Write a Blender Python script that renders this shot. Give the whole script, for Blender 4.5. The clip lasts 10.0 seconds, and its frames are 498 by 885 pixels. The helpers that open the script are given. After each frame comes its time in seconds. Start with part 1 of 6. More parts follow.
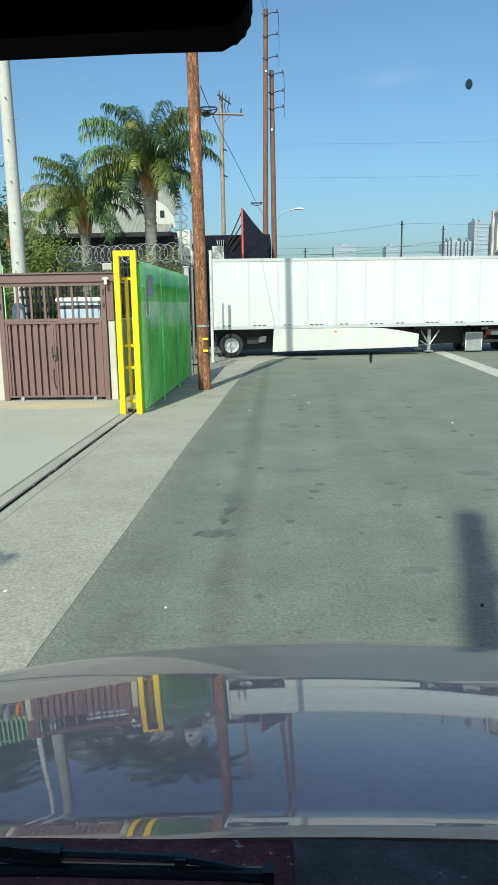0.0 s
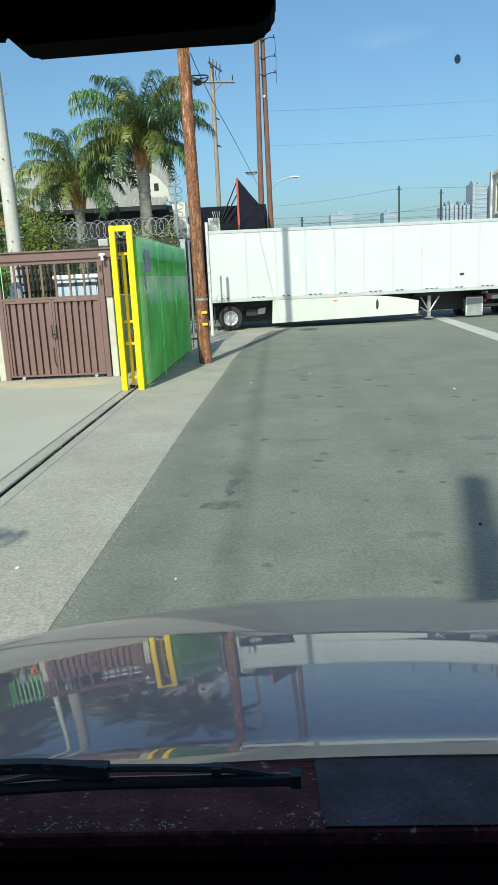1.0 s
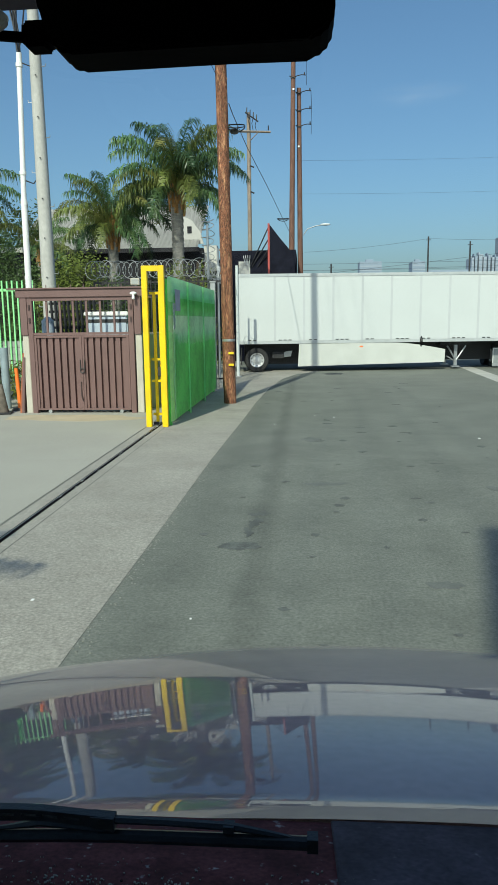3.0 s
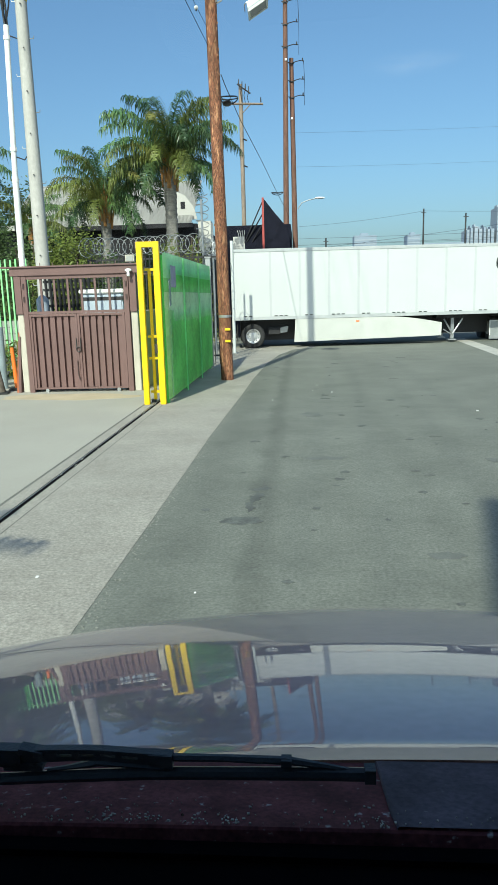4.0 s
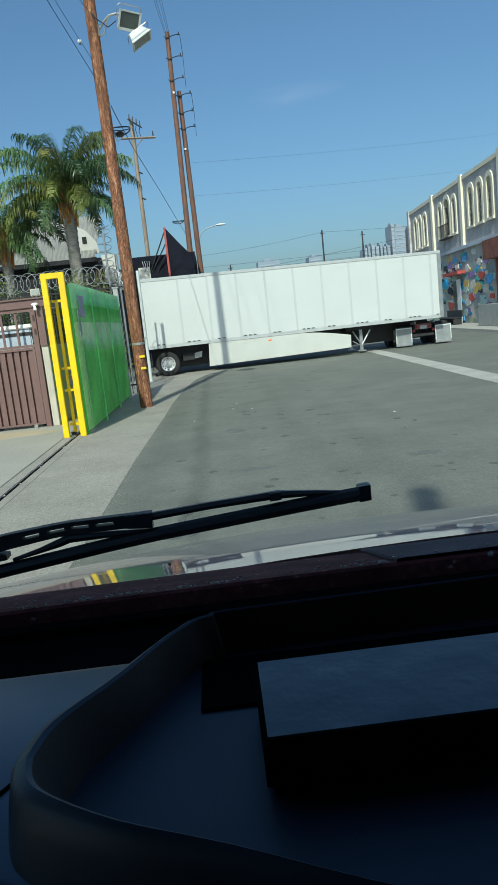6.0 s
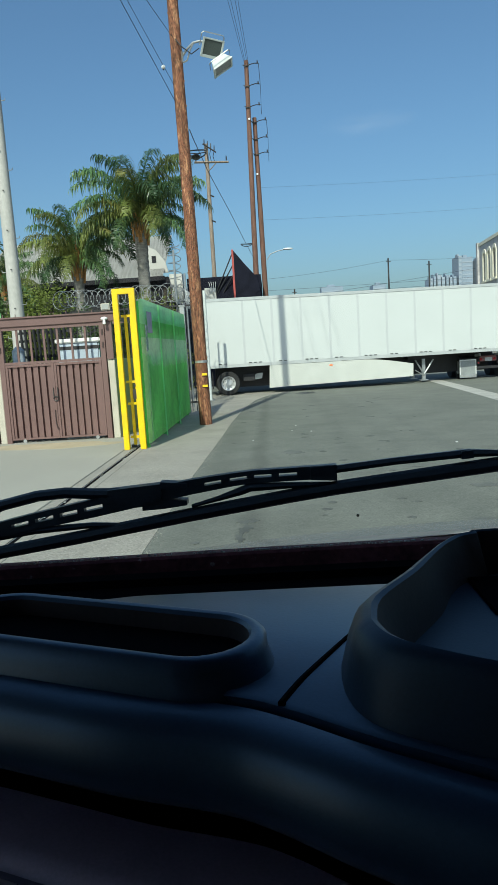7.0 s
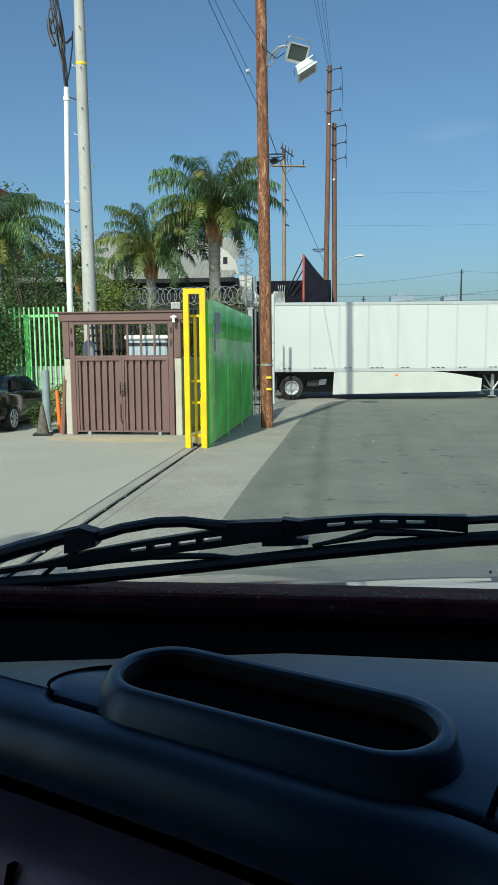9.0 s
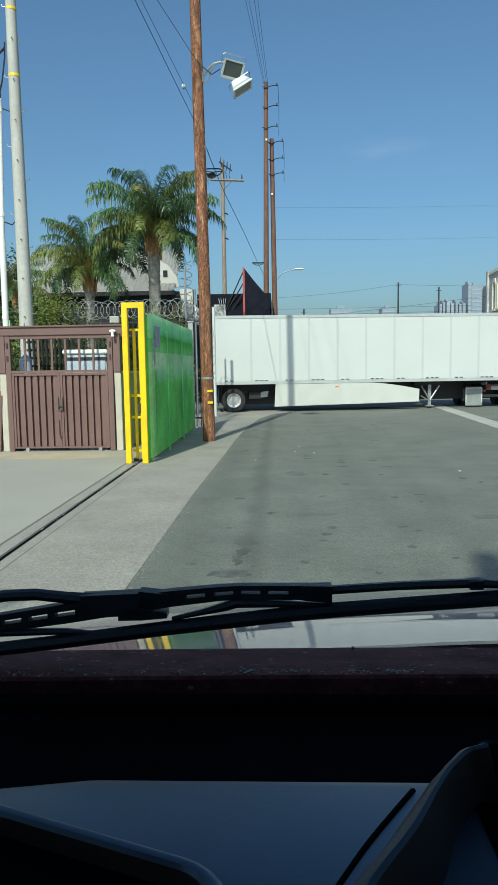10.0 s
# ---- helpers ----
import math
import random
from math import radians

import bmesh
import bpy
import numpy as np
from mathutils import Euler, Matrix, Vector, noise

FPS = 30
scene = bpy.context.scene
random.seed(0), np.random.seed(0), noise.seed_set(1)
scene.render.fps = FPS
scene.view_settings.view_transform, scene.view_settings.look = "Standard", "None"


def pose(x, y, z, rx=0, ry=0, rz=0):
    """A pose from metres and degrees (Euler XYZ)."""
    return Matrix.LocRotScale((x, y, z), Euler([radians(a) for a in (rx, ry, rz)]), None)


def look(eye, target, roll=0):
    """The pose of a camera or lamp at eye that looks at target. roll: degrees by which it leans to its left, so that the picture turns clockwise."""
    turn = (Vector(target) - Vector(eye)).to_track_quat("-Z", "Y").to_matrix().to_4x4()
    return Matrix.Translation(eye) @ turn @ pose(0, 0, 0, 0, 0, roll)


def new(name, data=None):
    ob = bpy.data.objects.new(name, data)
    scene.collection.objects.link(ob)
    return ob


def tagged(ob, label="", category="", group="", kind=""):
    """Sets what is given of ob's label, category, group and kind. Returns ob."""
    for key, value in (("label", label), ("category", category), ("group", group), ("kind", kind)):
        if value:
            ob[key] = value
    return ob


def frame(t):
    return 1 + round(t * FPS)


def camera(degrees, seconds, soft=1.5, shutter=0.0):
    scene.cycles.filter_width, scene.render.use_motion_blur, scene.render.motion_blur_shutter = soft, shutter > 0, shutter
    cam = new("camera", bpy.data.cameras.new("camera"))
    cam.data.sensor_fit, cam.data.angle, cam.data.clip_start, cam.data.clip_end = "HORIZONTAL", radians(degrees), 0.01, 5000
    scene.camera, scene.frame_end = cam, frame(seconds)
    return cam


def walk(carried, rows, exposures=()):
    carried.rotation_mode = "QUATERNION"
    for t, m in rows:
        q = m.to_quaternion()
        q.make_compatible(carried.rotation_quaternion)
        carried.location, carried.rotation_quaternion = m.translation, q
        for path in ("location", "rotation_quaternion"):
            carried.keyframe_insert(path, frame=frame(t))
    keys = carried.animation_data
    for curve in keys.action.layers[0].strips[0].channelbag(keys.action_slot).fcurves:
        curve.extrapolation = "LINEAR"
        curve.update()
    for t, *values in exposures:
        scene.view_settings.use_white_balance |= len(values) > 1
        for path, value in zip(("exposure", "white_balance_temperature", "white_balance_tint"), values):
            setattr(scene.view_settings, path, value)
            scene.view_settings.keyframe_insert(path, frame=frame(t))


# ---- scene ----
cam = camera(38.3, 10.0, soft=0.8)
PATH = [
    (0, (0.096, 0.436, 2.155), (0.007, 2.399, 1.779), -0.9),
    (0.2, (0.098, 0.413, 2.151), (0.012, 2.3744, 1.769), -1.44),
    (0.5, (0.1, 0.395, 2.148), (0.028, 2.35, 1.735), -2.5),
    (0.8, (0.095, 0.394, 2.148), (0.0125, 2.3442, 1.7121), -2.71),
    (1, (0.088, 0.394, 2.149), (-0.01, 2.34, 1.7), -2.8),
    (1.3, (0.077, 0.396, 2.156), (-0.0256, 2.3378, 1.6888), -2.59),
    (1.5, (0.074, 0.398, 2.162), (-0.057, 2.338, 1.693), -1.9),
    (1.6, (0.0672, 0.3989, 2.1655), (-0.0981, 2.3381, 1.7048), -1.6),
    (1.7, (0.0645, 0.4, 2.169), (-0.1306, 2.3409, 1.7275), -1.49),
    (1.8, (0.0657, 0.4013, 2.1715), (-0.1399, 2.3462, 1.7529), -1.4),
    (1.9, (0.0688, 0.4025, 2.1715), (-0.1407, 2.3518, 1.7762), -1.34),
    (2, (0.075, 0.403, 2.17), (-0.135, 2.356, 1.796), -1.3),
    (2.2, (0.079, 0.403, 2.168), (-0.1265, 2.363, 1.8236), -1.36),
    (2.5, (0.086, 0.405, 2.159), (-0.079, 2.371, 1.829), -0.8),
    (2.7, (0.087, 0.409, 2.153), (-0.07, 2.375, 1.821), -0.7),
    (3.8, (0.053, 0.4, 2.126), (-0.1, 2.358, 1.751), -1.2),
    (4, (0.049, 0.399, 2.124), (-0.099, 2.354, 1.726), -1.6),
    (4.2, (0.049, 0.4, 2.122), (-0.09, 2.3522, 1.7111), -2.11),
    (4.5, (0.05, 0.406, 2.115), (-0.069, 2.359, 1.701), -2.8),
    (4.8, (0.068, 0.417, 2.098), (-0.0149, 2.3733, 1.6923), -3.63),
    (5, (0.083, 0.42, 2.09), (0.031, 2.382, 1.703), -4.3),
    (5.2, (0.086, 0.412, 2.089), (0.062, 2.374, 1.699), -5.5),
    (6.3, (-0.036, 0.383, 1.912), (0.043, 2.358, 1.612), -6),
    (6.5, (-0.062, 0.378, 1.914), (-0.017, 2.358, 1.637), -5.1),
    (6.7, (-0.069, 0.381, 1.913), (-0.1201, 2.3632, 1.6536), -4.62),
    (7, (-0.071, 0.386, 1.909), (-0.147, 2.367, 1.65), -3.5),
    (7.2, (-0.072, 0.383, 1.907), (-0.1555, 2.3647, 1.6492), -3.12),
    (7.5, (-0.075, 0.378, 1.905), (-0.244, 2.355, 1.651), -3.9),
    (7.7, (-0.08, 0.382, 1.908), (-0.3312, 2.3506, 1.6631), -4.36),
    (8, (-0.09, 0.391, 1.918), (-0.39, 2.353, 1.673), -3.8),
    (8.3, (-0.1, 0.394, 1.922), (-0.4421, 2.3493, 1.6807), -3.78),
    (8.5, (-0.105, 0.394, 1.924), (-0.45, 2.349, 1.68), -2.7),
    (8.7, (-0.109, 0.393, 1.926), (-0.4512, 2.3483, 1.6823), -1.44),
    (8.8, (-0.111, 0.392, 1.928), (-0.4467, 2.3486, 1.684), -1.31),
    (9, (-0.112, 0.391, 1.931), (-0.35, 2.362, 1.686), -0.4),
    (9.2, (-0.109, 0.396, 1.934), (-0.2762, 2.374, 1.6912), -0.39),
    (9.5, (-0.096, 0.412, 1.941), (-0.234, 2.393, 1.702), -1),
    (9.7, (-0.084, 0.42, 1.946), (-0.2155, 2.4042, 1.728), -1.59),
    (10, (-0.064, 0.429, 1.956), (-0.147, 2.416, 1.743), -0.9),
]
walk(cam, [(t, look(eye, target, roll)) for t, eye, target, roll in PATH],
     exposures=[(t, e, k, -2) for t, e, k in ((0, 0.60, 6600), (1.2, 0.60, 6600), (2.0, 0.28, 6600), (2.5, 0.06, 6550), (2.7, 0.09, 6550), (3.8, 0.56, 6500), (4.5, 0.50, 6450), (5.0, 0.0, 6100),
                                              (6.3, 0.25, 6400), (7.0, 0.26, 6450), (8.0, 0.40, 6550), (8.5, 0.35, 6550), (10, 0.22, 6400))])

# ---------------------------------------------------------------- light
SUN_AZ = (0.21, 0.978)          # the way the shadows fall on the ground
SUN_EL = radians(40)
world = bpy.data.worlds.new("world")
scene.world = world
world.use_nodes = True
wn, wl = world.node_tree.nodes, world.node_tree.links
sky = wn.new("ShaderNodeTexSky")
sky.sky_type, sky.sun_disc = "NISHITA", False
sky.sun_elevation = SUN_EL
sky.sun_rotation = math.atan2(-SUN_AZ[0], -SUN_AZ[1])
sky.air_density, sky.dust_density, sky.ozone_density = 1.1, 2.7, 7.2
sky.altitude = 0
bg = wn["Background"]
bg.inputs["Strength"].default_value = 0.118
wl.new(sky.outputs["Color"], bg.inputs["Color"])
sun = new("sun", bpy.data.lights.new("sun", "SUN"))
sun.data.energy, sun.data.angle, sun.data.color = 3.6, radians(0.53), (1.0, 0.94, 0.85)
d = Vector((SUN_AZ[0] * math.cos(SUN_EL), SUN_AZ[1] * math.cos(SUN_EL), -math.sin(SUN_EL)))
sun.matrix_world = Matrix.Translation((-10, -30, 40)) @ d.to_track_quat("-Z", "Y").to_matrix().to_4x4()

# ---------------------------------------------------------------- materials
def mat(name, col, rough=0.6, metal=0.0, var=0.18, scale=3.0, fine=60.0, bump=0.15, depth=0.004, spec=0.5, coat=0.0,
        col2=None, mixscale=1.0, mixat=0.55, mixsoft=0.12, trans=0.0, rnd=0.0, stretch=(1, 1, 1), glow=0.0, coatrough=0.03, tint=None, grain=0.0, grainscale=90.0):
    m = bpy.data.materials.new(name)
    m.use_nodes = True
    n, l = m.node_tree.nodes, m.node_tree.links
    p = n["Principled BSDF"]
    co = n.new("ShaderNodeTexCoord")
    mp = n.new("ShaderNodeMapping")
    mp.inputs["Scale"].default_value = stretch
    l.new(co.outputs["Object"], mp.inputs["Vector"])
    big = n.new("ShaderNodeTexNoise")
    big.inputs["Scale"].default_value, big.inputs["Detail"].default_value = scale, 5
    small = n.new("ShaderNodeTexNoise")
    small.inputs["Scale"].default_value, small.inputs["Detail"].default_value = fine, 4
    for t in (big, small):
        l.new(mp.outputs["Vector"], t.inputs["Vector"])
    r1, r2 = n.new("ShaderNodeMapRange"), n.new("ShaderNodeMapRange")
    for r, t, v in ((r1, big, var), (r2, small, var * 0.7)):
        r.inputs["From Min"].default_value, r.inputs["From Max"].default_value = 0.3, 0.7
        r.inputs["To Min"].default_value, r.inputs["To Max"].default_value = 1 - v, 1 + v
        l.new(t.outputs["Fac"], r.inputs["Value"])
    mul = n.new("ShaderNodeMath")
    mul.operation = "MULTIPLY"
    l.new(r1.outputs["Result"], mul.inputs[0])
    l.new(r2.outputs["Result"], mul.inputs[1])
    value = mul.outputs[0]
    if grain:
        gn, gr, gm = n.new("ShaderNodeTexNoise"), n.new("ShaderNodeMapRange"), n.new("ShaderNodeMath")
        gn.inputs["Scale"].default_value, gn.inputs["Detail"].default_value, gn.inputs["Roughness"].default_value = grainscale, 3, 0.75
        gr.inputs["From Min"].default_value, gr.inputs["From Max"].default_value = 0.3, 0.7
        gr.inputs["To Min"].default_value, gr.inputs["To Max"].default_value = 1 - grain, 1 + grain
        gm.operation = "MULTIPLY"
        l.new(mp.outputs["Vector"], gn.inputs["Vector"])
        l.new(gn.outputs["Fac"], gr.inputs["Value"])
        l.new(value, gm.inputs[0])
        l.new(gr.outputs["Result"], gm.inputs[1])
        value = gm.outputs[0]
    if rnd:
        oi = n.new("ShaderNodeObjectInfo")
        rr = n.new("ShaderNodeMapRange")
        rr.inputs["To Min"].default_value, rr.inputs["To Max"].default_value = 1 - rnd, 1 + rnd
        l.new(oi.outputs["Random"], rr.inputs["Value"])
        m2 = n.new("ShaderNodeMath")
        m2.operation = "MULTIPLY"
        l.new(value, m2.inputs[0])
        l.new(rr.outputs["Result"], m2.inputs[1])
        value = m2.outputs[0]
    base = n.new("ShaderNodeMix")
    base.data_type = "RGBA"
    base.inputs["A"].default_value = (*col, 1)
    base.inputs["B"].default_value = (*(col2 or col), 1)
    if col2:
        spot = n.new("ShaderNodeTexNoise")
        spot.inputs["Scale"].default_value, spot.inputs["Detail"].default_value = mixscale, 6
        l.new(mp.outputs["Vector"], spot.inputs["Vector"])
        rs = n.new("ShaderNodeMapRange")
        rs.inputs["From Min"].default_value, rs.inputs["From Max"].default_value = mixat - mixsoft, mixat + mixsoft
        l.new(spot.outputs["Fac"], rs.inputs["Value"])
        l.new(rs.outputs["Result"], base.inputs["Factor"])
    else:
        base.inputs["Factor"].default_value = 0
    sc = n.new("ShaderNodeVectorMath")
    sc.operation = "SCALE"
    l.new(base.outputs["Result"], sc.inputs[0])
    l.new(value, sc.inputs["Scale"])
    l.new(sc.outputs["Vector"], p.inputs["Base Color"])
    p.inputs["Roughness"].default_value, p.inputs["Metallic"].default_value = rough, metal
    p.inputs["Specular IOR Level"].default_value, p.inputs["Coat Weight"].default_value = spec, coat
    p.inputs["Coat Roughness"].default_value = coatrough
    if tint:
        p.inputs["Specular Tint"].default_value = (*tint, 1)
    if bump:
        b = n.new("ShaderNodeBump")
        b.inputs["Strength"].default_value, b.inputs["Distance"].default_value = bump, depth
        l.new(small.outputs["Fac"], b.inputs["Height"])
        l.new(b.outputs["Normal"], p.inputs["Normal"])
    if trans:
        tr = n.new("ShaderNodeBsdfTranslucent")
        l.new(sc.outputs["Vector"], tr.inputs["Color"])
        mx = n.new("ShaderNodeMixShader")
        mx.inputs["Fac"].default_value = trans
        l.new(p.outputs[0], mx.inputs[1])
        l.new(tr.outputs[0], mx.inputs[2])
        l.new(mx.outputs[0], n["Material Output"].inputs["Surface"])
    if glow:
        p.inputs["Emission Color"].default_value = (*col, 1)
        p.inputs["Emission Strength"].default_value = glow
    return m


def pane_mat(name, tint=(1, 1, 1)):
    m = bpy.data.materials.new(name)
    m.use_nodes = True
    n, l = m.node_tree.nodes, m.node_tree.links
    n.remove(n["Principled BSDF"])
    t, g, f, mx = (n.new("ShaderNode" + k) for k in ("BsdfTransparent", "BsdfGlossy", "Fresnel", "MixShader"))
    t.inputs["Color"].default_value = (*tint, 1)
    g.inputs["Roughness"].default_value = 0.02
    f.inputs["IOR"].default_value = 1.45
    l.new(f.outputs[0], mx.inputs[0])
    l.new(t.outputs[0], mx.inputs[1])
    l.new(g.outputs[0], mx.inputs[2])
    l.new(mx.outputs[0], n["Material Output"].inputs["Surface"])
    return m


ASPHALT = mat("asphalt", (0.160, 0.168, 0.142), 0.9, var=0.12, scale=0.7, fine=9, bump=0.4, depth=0.012, col2=(0.140, 0.148, 0.125), mixscale=1.6, mixat=0.58, mixsoft=0.14, grain=0.32, grainscale=34)
# soft darker wheel tracks worn into the asphalt along the road
n_, l_ = ASPHALT.node_tree.nodes, ASPHALT.node_tree.links
co_, sx_, nz_ = n_.new("ShaderNodeTexCoord"), n_.new("ShaderNodeSeparateXYZ"), n_.new("ShaderNodeTexNoise")
nz_.inputs["Scale"].default_value, nz_.inputs["Detail"].default_value = 1.6, 6
l_.new(co_.outputs["Object"], sx_.inputs[0])
l_.new(co_.outputs["Object"], nz_.inputs["Vector"])
wob = n_.new("ShaderNodeMath")
wob.operation = "MULTIPLY_ADD"
wob.inputs[1].default_value = 0.30
l_.new(nz_.outputs["Fac"], wob.inputs[0])
l_.new(sx_.outputs["X"], wob.inputs[2])
last = n_["Principled BSDF"].inputs["Base Color"].links[0].from_socket
for centre, half, dark in ((-0.37, 0.22, 0.79), (-1.05, 0.42, 0.89), (1.35, 0.30, 0.94), (2.6, 0.5, 1.05)):
    df, ab, mr, sc_ = (n_.new("ShaderNode" + k) for k in ("Math", "Math", "MapRange", "VectorMath"))
    df.operation, ab.operation, sc_.operation = "SUBTRACT", "ABSOLUTE", "SCALE"
    df.inputs[1].default_value = centre + 0.15
    mr.interpolation_type = "SMOOTHSTEP"
    for key, value in (("From Min", 0.02), ("From Max", half), ("To Min", dark), ("To Max", 1.0)):
        mr.inputs[key].default_value = value
    l_.new(wob.outputs[0], df.inputs[0])
    l_.new(df.outputs[0], ab.inputs[0])
    l_.new(ab.outputs[0], mr.inputs["Value"])
    l_.new(last, sc_.inputs[0])
    l_.new(mr.outputs["Result"], sc_.inputs["Scale"])
    last = sc_.outputs["Vector"]
l_.new(last, n_["Principled BSDF"].inputs["Base Color"])
CONCRETE = mat("aggregate_concrete", (0.315, 0.298, 0.256), 0.9, var=0.10, scale=0.8, fine=9, bump=0.6, depth=0.01, col2=(0.28, 0.262, 0.224), mixscale=1.4, mixat=0.6, grain=0.32, grainscale=36)
DRIVE = mat("pale_concrete", (0.395, 0.380, 0.325), 0.85, var=0.05, scale=0.5, fine=20, bump=0.2, col2=(0.315, 0.30, 0.256), mixscale=0.5, mixsoft=0.2, grain=0.12, grainscale=45)
KERB = mat("gutter_concrete", (0.42, 0.41, 0.37), 0.85, var=0.12, scale=1.5, fine=30)
# Oil and joint colour, used for the painted floodlight shadow too.
STAIN_SHADE = mat("oil_stain_and_shade", (0.092, 0.098, 0.088), 0.8, var=0.2, scale=4)
OLDSTAIN = mat("faded_oil_stain", (0.100, 0.107, 0.097), 0.85, var=0.35, scale=9, fine=40)
SMUDGE = mat("worn_smudge", (0.132, 0.139, 0.124), 0.85, var=0.2, scale=4)
CRUMB = mat("asphalt_crumb", (0.235, 0.235, 0.205), 0.9, var=0.25, scale=8)
STEEL = mat("dark_steel", (0.06, 0.06, 0.06), 0.5, 0.6, var=0.3)
LITTER = mat("paper_litter", (0.8, 0.8, 0.78), 0.8, var=0.05)
BROWN = mat("brown_paint", (0.160, 0.092, 0.084), 0.55, var=0.10, scale=1.5, fine=25, bump=0.08)
BROWN_DK = mat("brown_shadow_gap", (0.06, 0.035, 0.033), 0.7)
CREAM = mat("cream_stucco", (0.50, 0.465, 0.39), 0.9, var=0.1, fine=80, bump=0.3)
YELLOW = mat("yellow_paint", (0.86, 0.59, 0.0), 0.45, var=0.08, scale=2, bump=0.05, col2=(0.76, 0.50, 0.01), mixscale=3)
# Fence greens: sun and shade falling on the sheets are put into these colours.
SHADEBAND = mat("shaded_green_sheet", (0.42, 0.85, 0.36), 0.45, var=0.14, scale=1.2, fine=9, bump=0.05, trans=0.85)
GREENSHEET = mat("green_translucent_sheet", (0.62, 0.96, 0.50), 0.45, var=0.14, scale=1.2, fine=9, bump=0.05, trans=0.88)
PALE_LITSHEET = mat("pale_and_lit_green_sheet", (0.62, 0.99, 0.62), 0.45, var=0.10, scale=1.2, fine=9, bump=0.05, trans=0.88)
SUNLITSHEET = mat("sunlit_green_sheet", (0.78, 0.98, 0.66), 0.45, var=0.14, scale=1.2, fine=9, bump=0.05, trans=0.88)
LEAFSHEET = mat("dark_green_gate_sheet", (0.28, 0.62, 0.30), 0.5, var=0.15, trans=0.6)
GREENPOST = mat("green_painted_steel", (0.10, 0.50, 0.10), 0.5, var=0.1)
GREENPALE = mat("pale_green_picket", (0.30, 0.72, 0.30), 0.5, var=0.1)
GREYWALL = mat("grey_block", (0.36, 0.37, 0.35), 0.9, var=0.12, fine=40, bump=0.3)
POLEWOOD = mat("weathered_pole_wood", (0.185, 0.076, 0.040), 0.85, grain=0.75, grainscale=14, var=0.4, scale=2.0, fine=14, bump=0.6, depth=0.02, col2=(0.30, 0.150, 0.078), mixscale=3.4, mixat=0.58, mixsoft=0.05, stretch=(4, 4, 0.8))
KNOTWOOD = mat("pale_scuffed_wood", (0.22, 0.115, 0.06), 0.9, var=0.3, scale=8)
FARWOOD = mat("far_pole_wood", (0.165, 0.085, 0.060), 0.85, var=0.25, stretch=(4, 4, 0.6))
GREYPOLE = mat("grey_concrete_pole", (0.44, 0.43, 0.40), 0.75, var=0.12, scale=1.5, fine=20, bump=0.2, stretch=(1, 1, 0.5))
PVC = mat("white_pvc", (0.80, 0.80, 0.78), 0.4, var=0.05)
TAG = mat("yellow_tag", (0.85, 0.60, 0.02), 0.5, var=0.05)
WIRE = mat("black_wire", (0.02, 0.02, 0.022), 0.5, bump=0)
GALV = mat("galvanised_steel", (0.42, 0.43, 0.43), 0.4, 0.7, var=0.15)
LAMPCASE = mat("lamp_housing", (0.62, 0.66, 0.64), 0.4, 0.1, var=0.08)
LAMPGLASS = mat("lamp_glass", (0.07, 0.085, 0.08), 0.25, var=0.2, spec=0.8)
TRAILER = mat("white_trailer_paint", (0.575, 0.60, 0.59), 0.30, var=0.025, scale=0.7, fine=9, bump=0.02)
SEAM = mat("trailer_seam", (0.505, 0.525, 0.53), 0.4, var=0.04)
TRAILER_RAIL = mat("trailer_rail", (0.50, 0.52, 0.52), 0.35, 0.2, var=0.08)
SKIRT = mat("trailer_skirt", (0.56, 0.57, 0.53), 0.4, var=0.06, scale=1.5)
RUBBER = mat("tyre_rubber", (0.022, 0.022, 0.022), 0.85, var=0.2)
ALU = mat("wheel_aluminium", (0.62, 0.62, 0.62), 0.4, 0.6, var=0.1)
CHASSIS = mat("black_chassis", (0.02, 0.02, 0.022), 0.6, var=0.3)
FLAP = mat("grey_mud_flap", (0.30, 0.32, 0.32), 0.45, 0.3, var=0.15)
REDLAMP = mat("red_lamp", (0.38, 0.012, 0.016), 0.2, var=0.1)
ORANGE = mat("orange_plastic", (0.90, 0.20, 0.03), 0.5, var=0.06)
TAN = mat("tan_dust", (0.46, 0.38, 0.26), 0.9, var=0.12, scale=2)
CARPAINT = mat("black_car_paint", (0.006, 0.007, 0.009), 0.12, var=0.1, bump=0, spec=0.3, coat=0.5, coatrough=0.02)
CARGLASS = mat("dark_car_glass", (0.01, 0.012, 0.013), 0.04, var=0.0, bump=0, spec=0.8)
BARK = mat("palm_bark", (0.24, 0.225, 0.20), 0.9, var=0.3, scale=3, fine=20, bump=0.6, depth=0.02, stretch=(1, 1, 4))
BOOT = mat("old_leaf_boots", (0.32, 0.16, 0.05), 0.85, var=0.3, scale=6)
FROND = mat("palm_frond", (0.068, 0.140, 0.058), 0.38, spec=0.4, var=0.3, scale=1.5, fine=12, bump=0, trans=0.18, rnd=0.55, col2=(0.14, 0.205, 0.065), mixscale=1.2)
# Lighter olive with sunlight put into it, for fronds towards the camera.
FRONDSUN = mat("sunlit_olive_frond", (0.185, 0.225, 0.055), 0.45, var=0.3, scale=1.5, fine=12, bump=0, trans=0.3, rnd=0.25, col2=(0.24, 0.22, 0.07), mixscale=1.2, mixat=0.62)
DARKBARK = mat("dark_stem_bark", (0.075, 0.058, 0.042), 0.9, var=0.3)
BINBLUE = mat("pale_blue_plastic", (0.42, 0.49, 0.57), 0.5, var=0.1)
LEAF = mat("shrub_leaf", (0.085, 0.135, 0.042), 0.55, var=0.4, scale=2.0, fine=15, bump=0, trans=0.3)
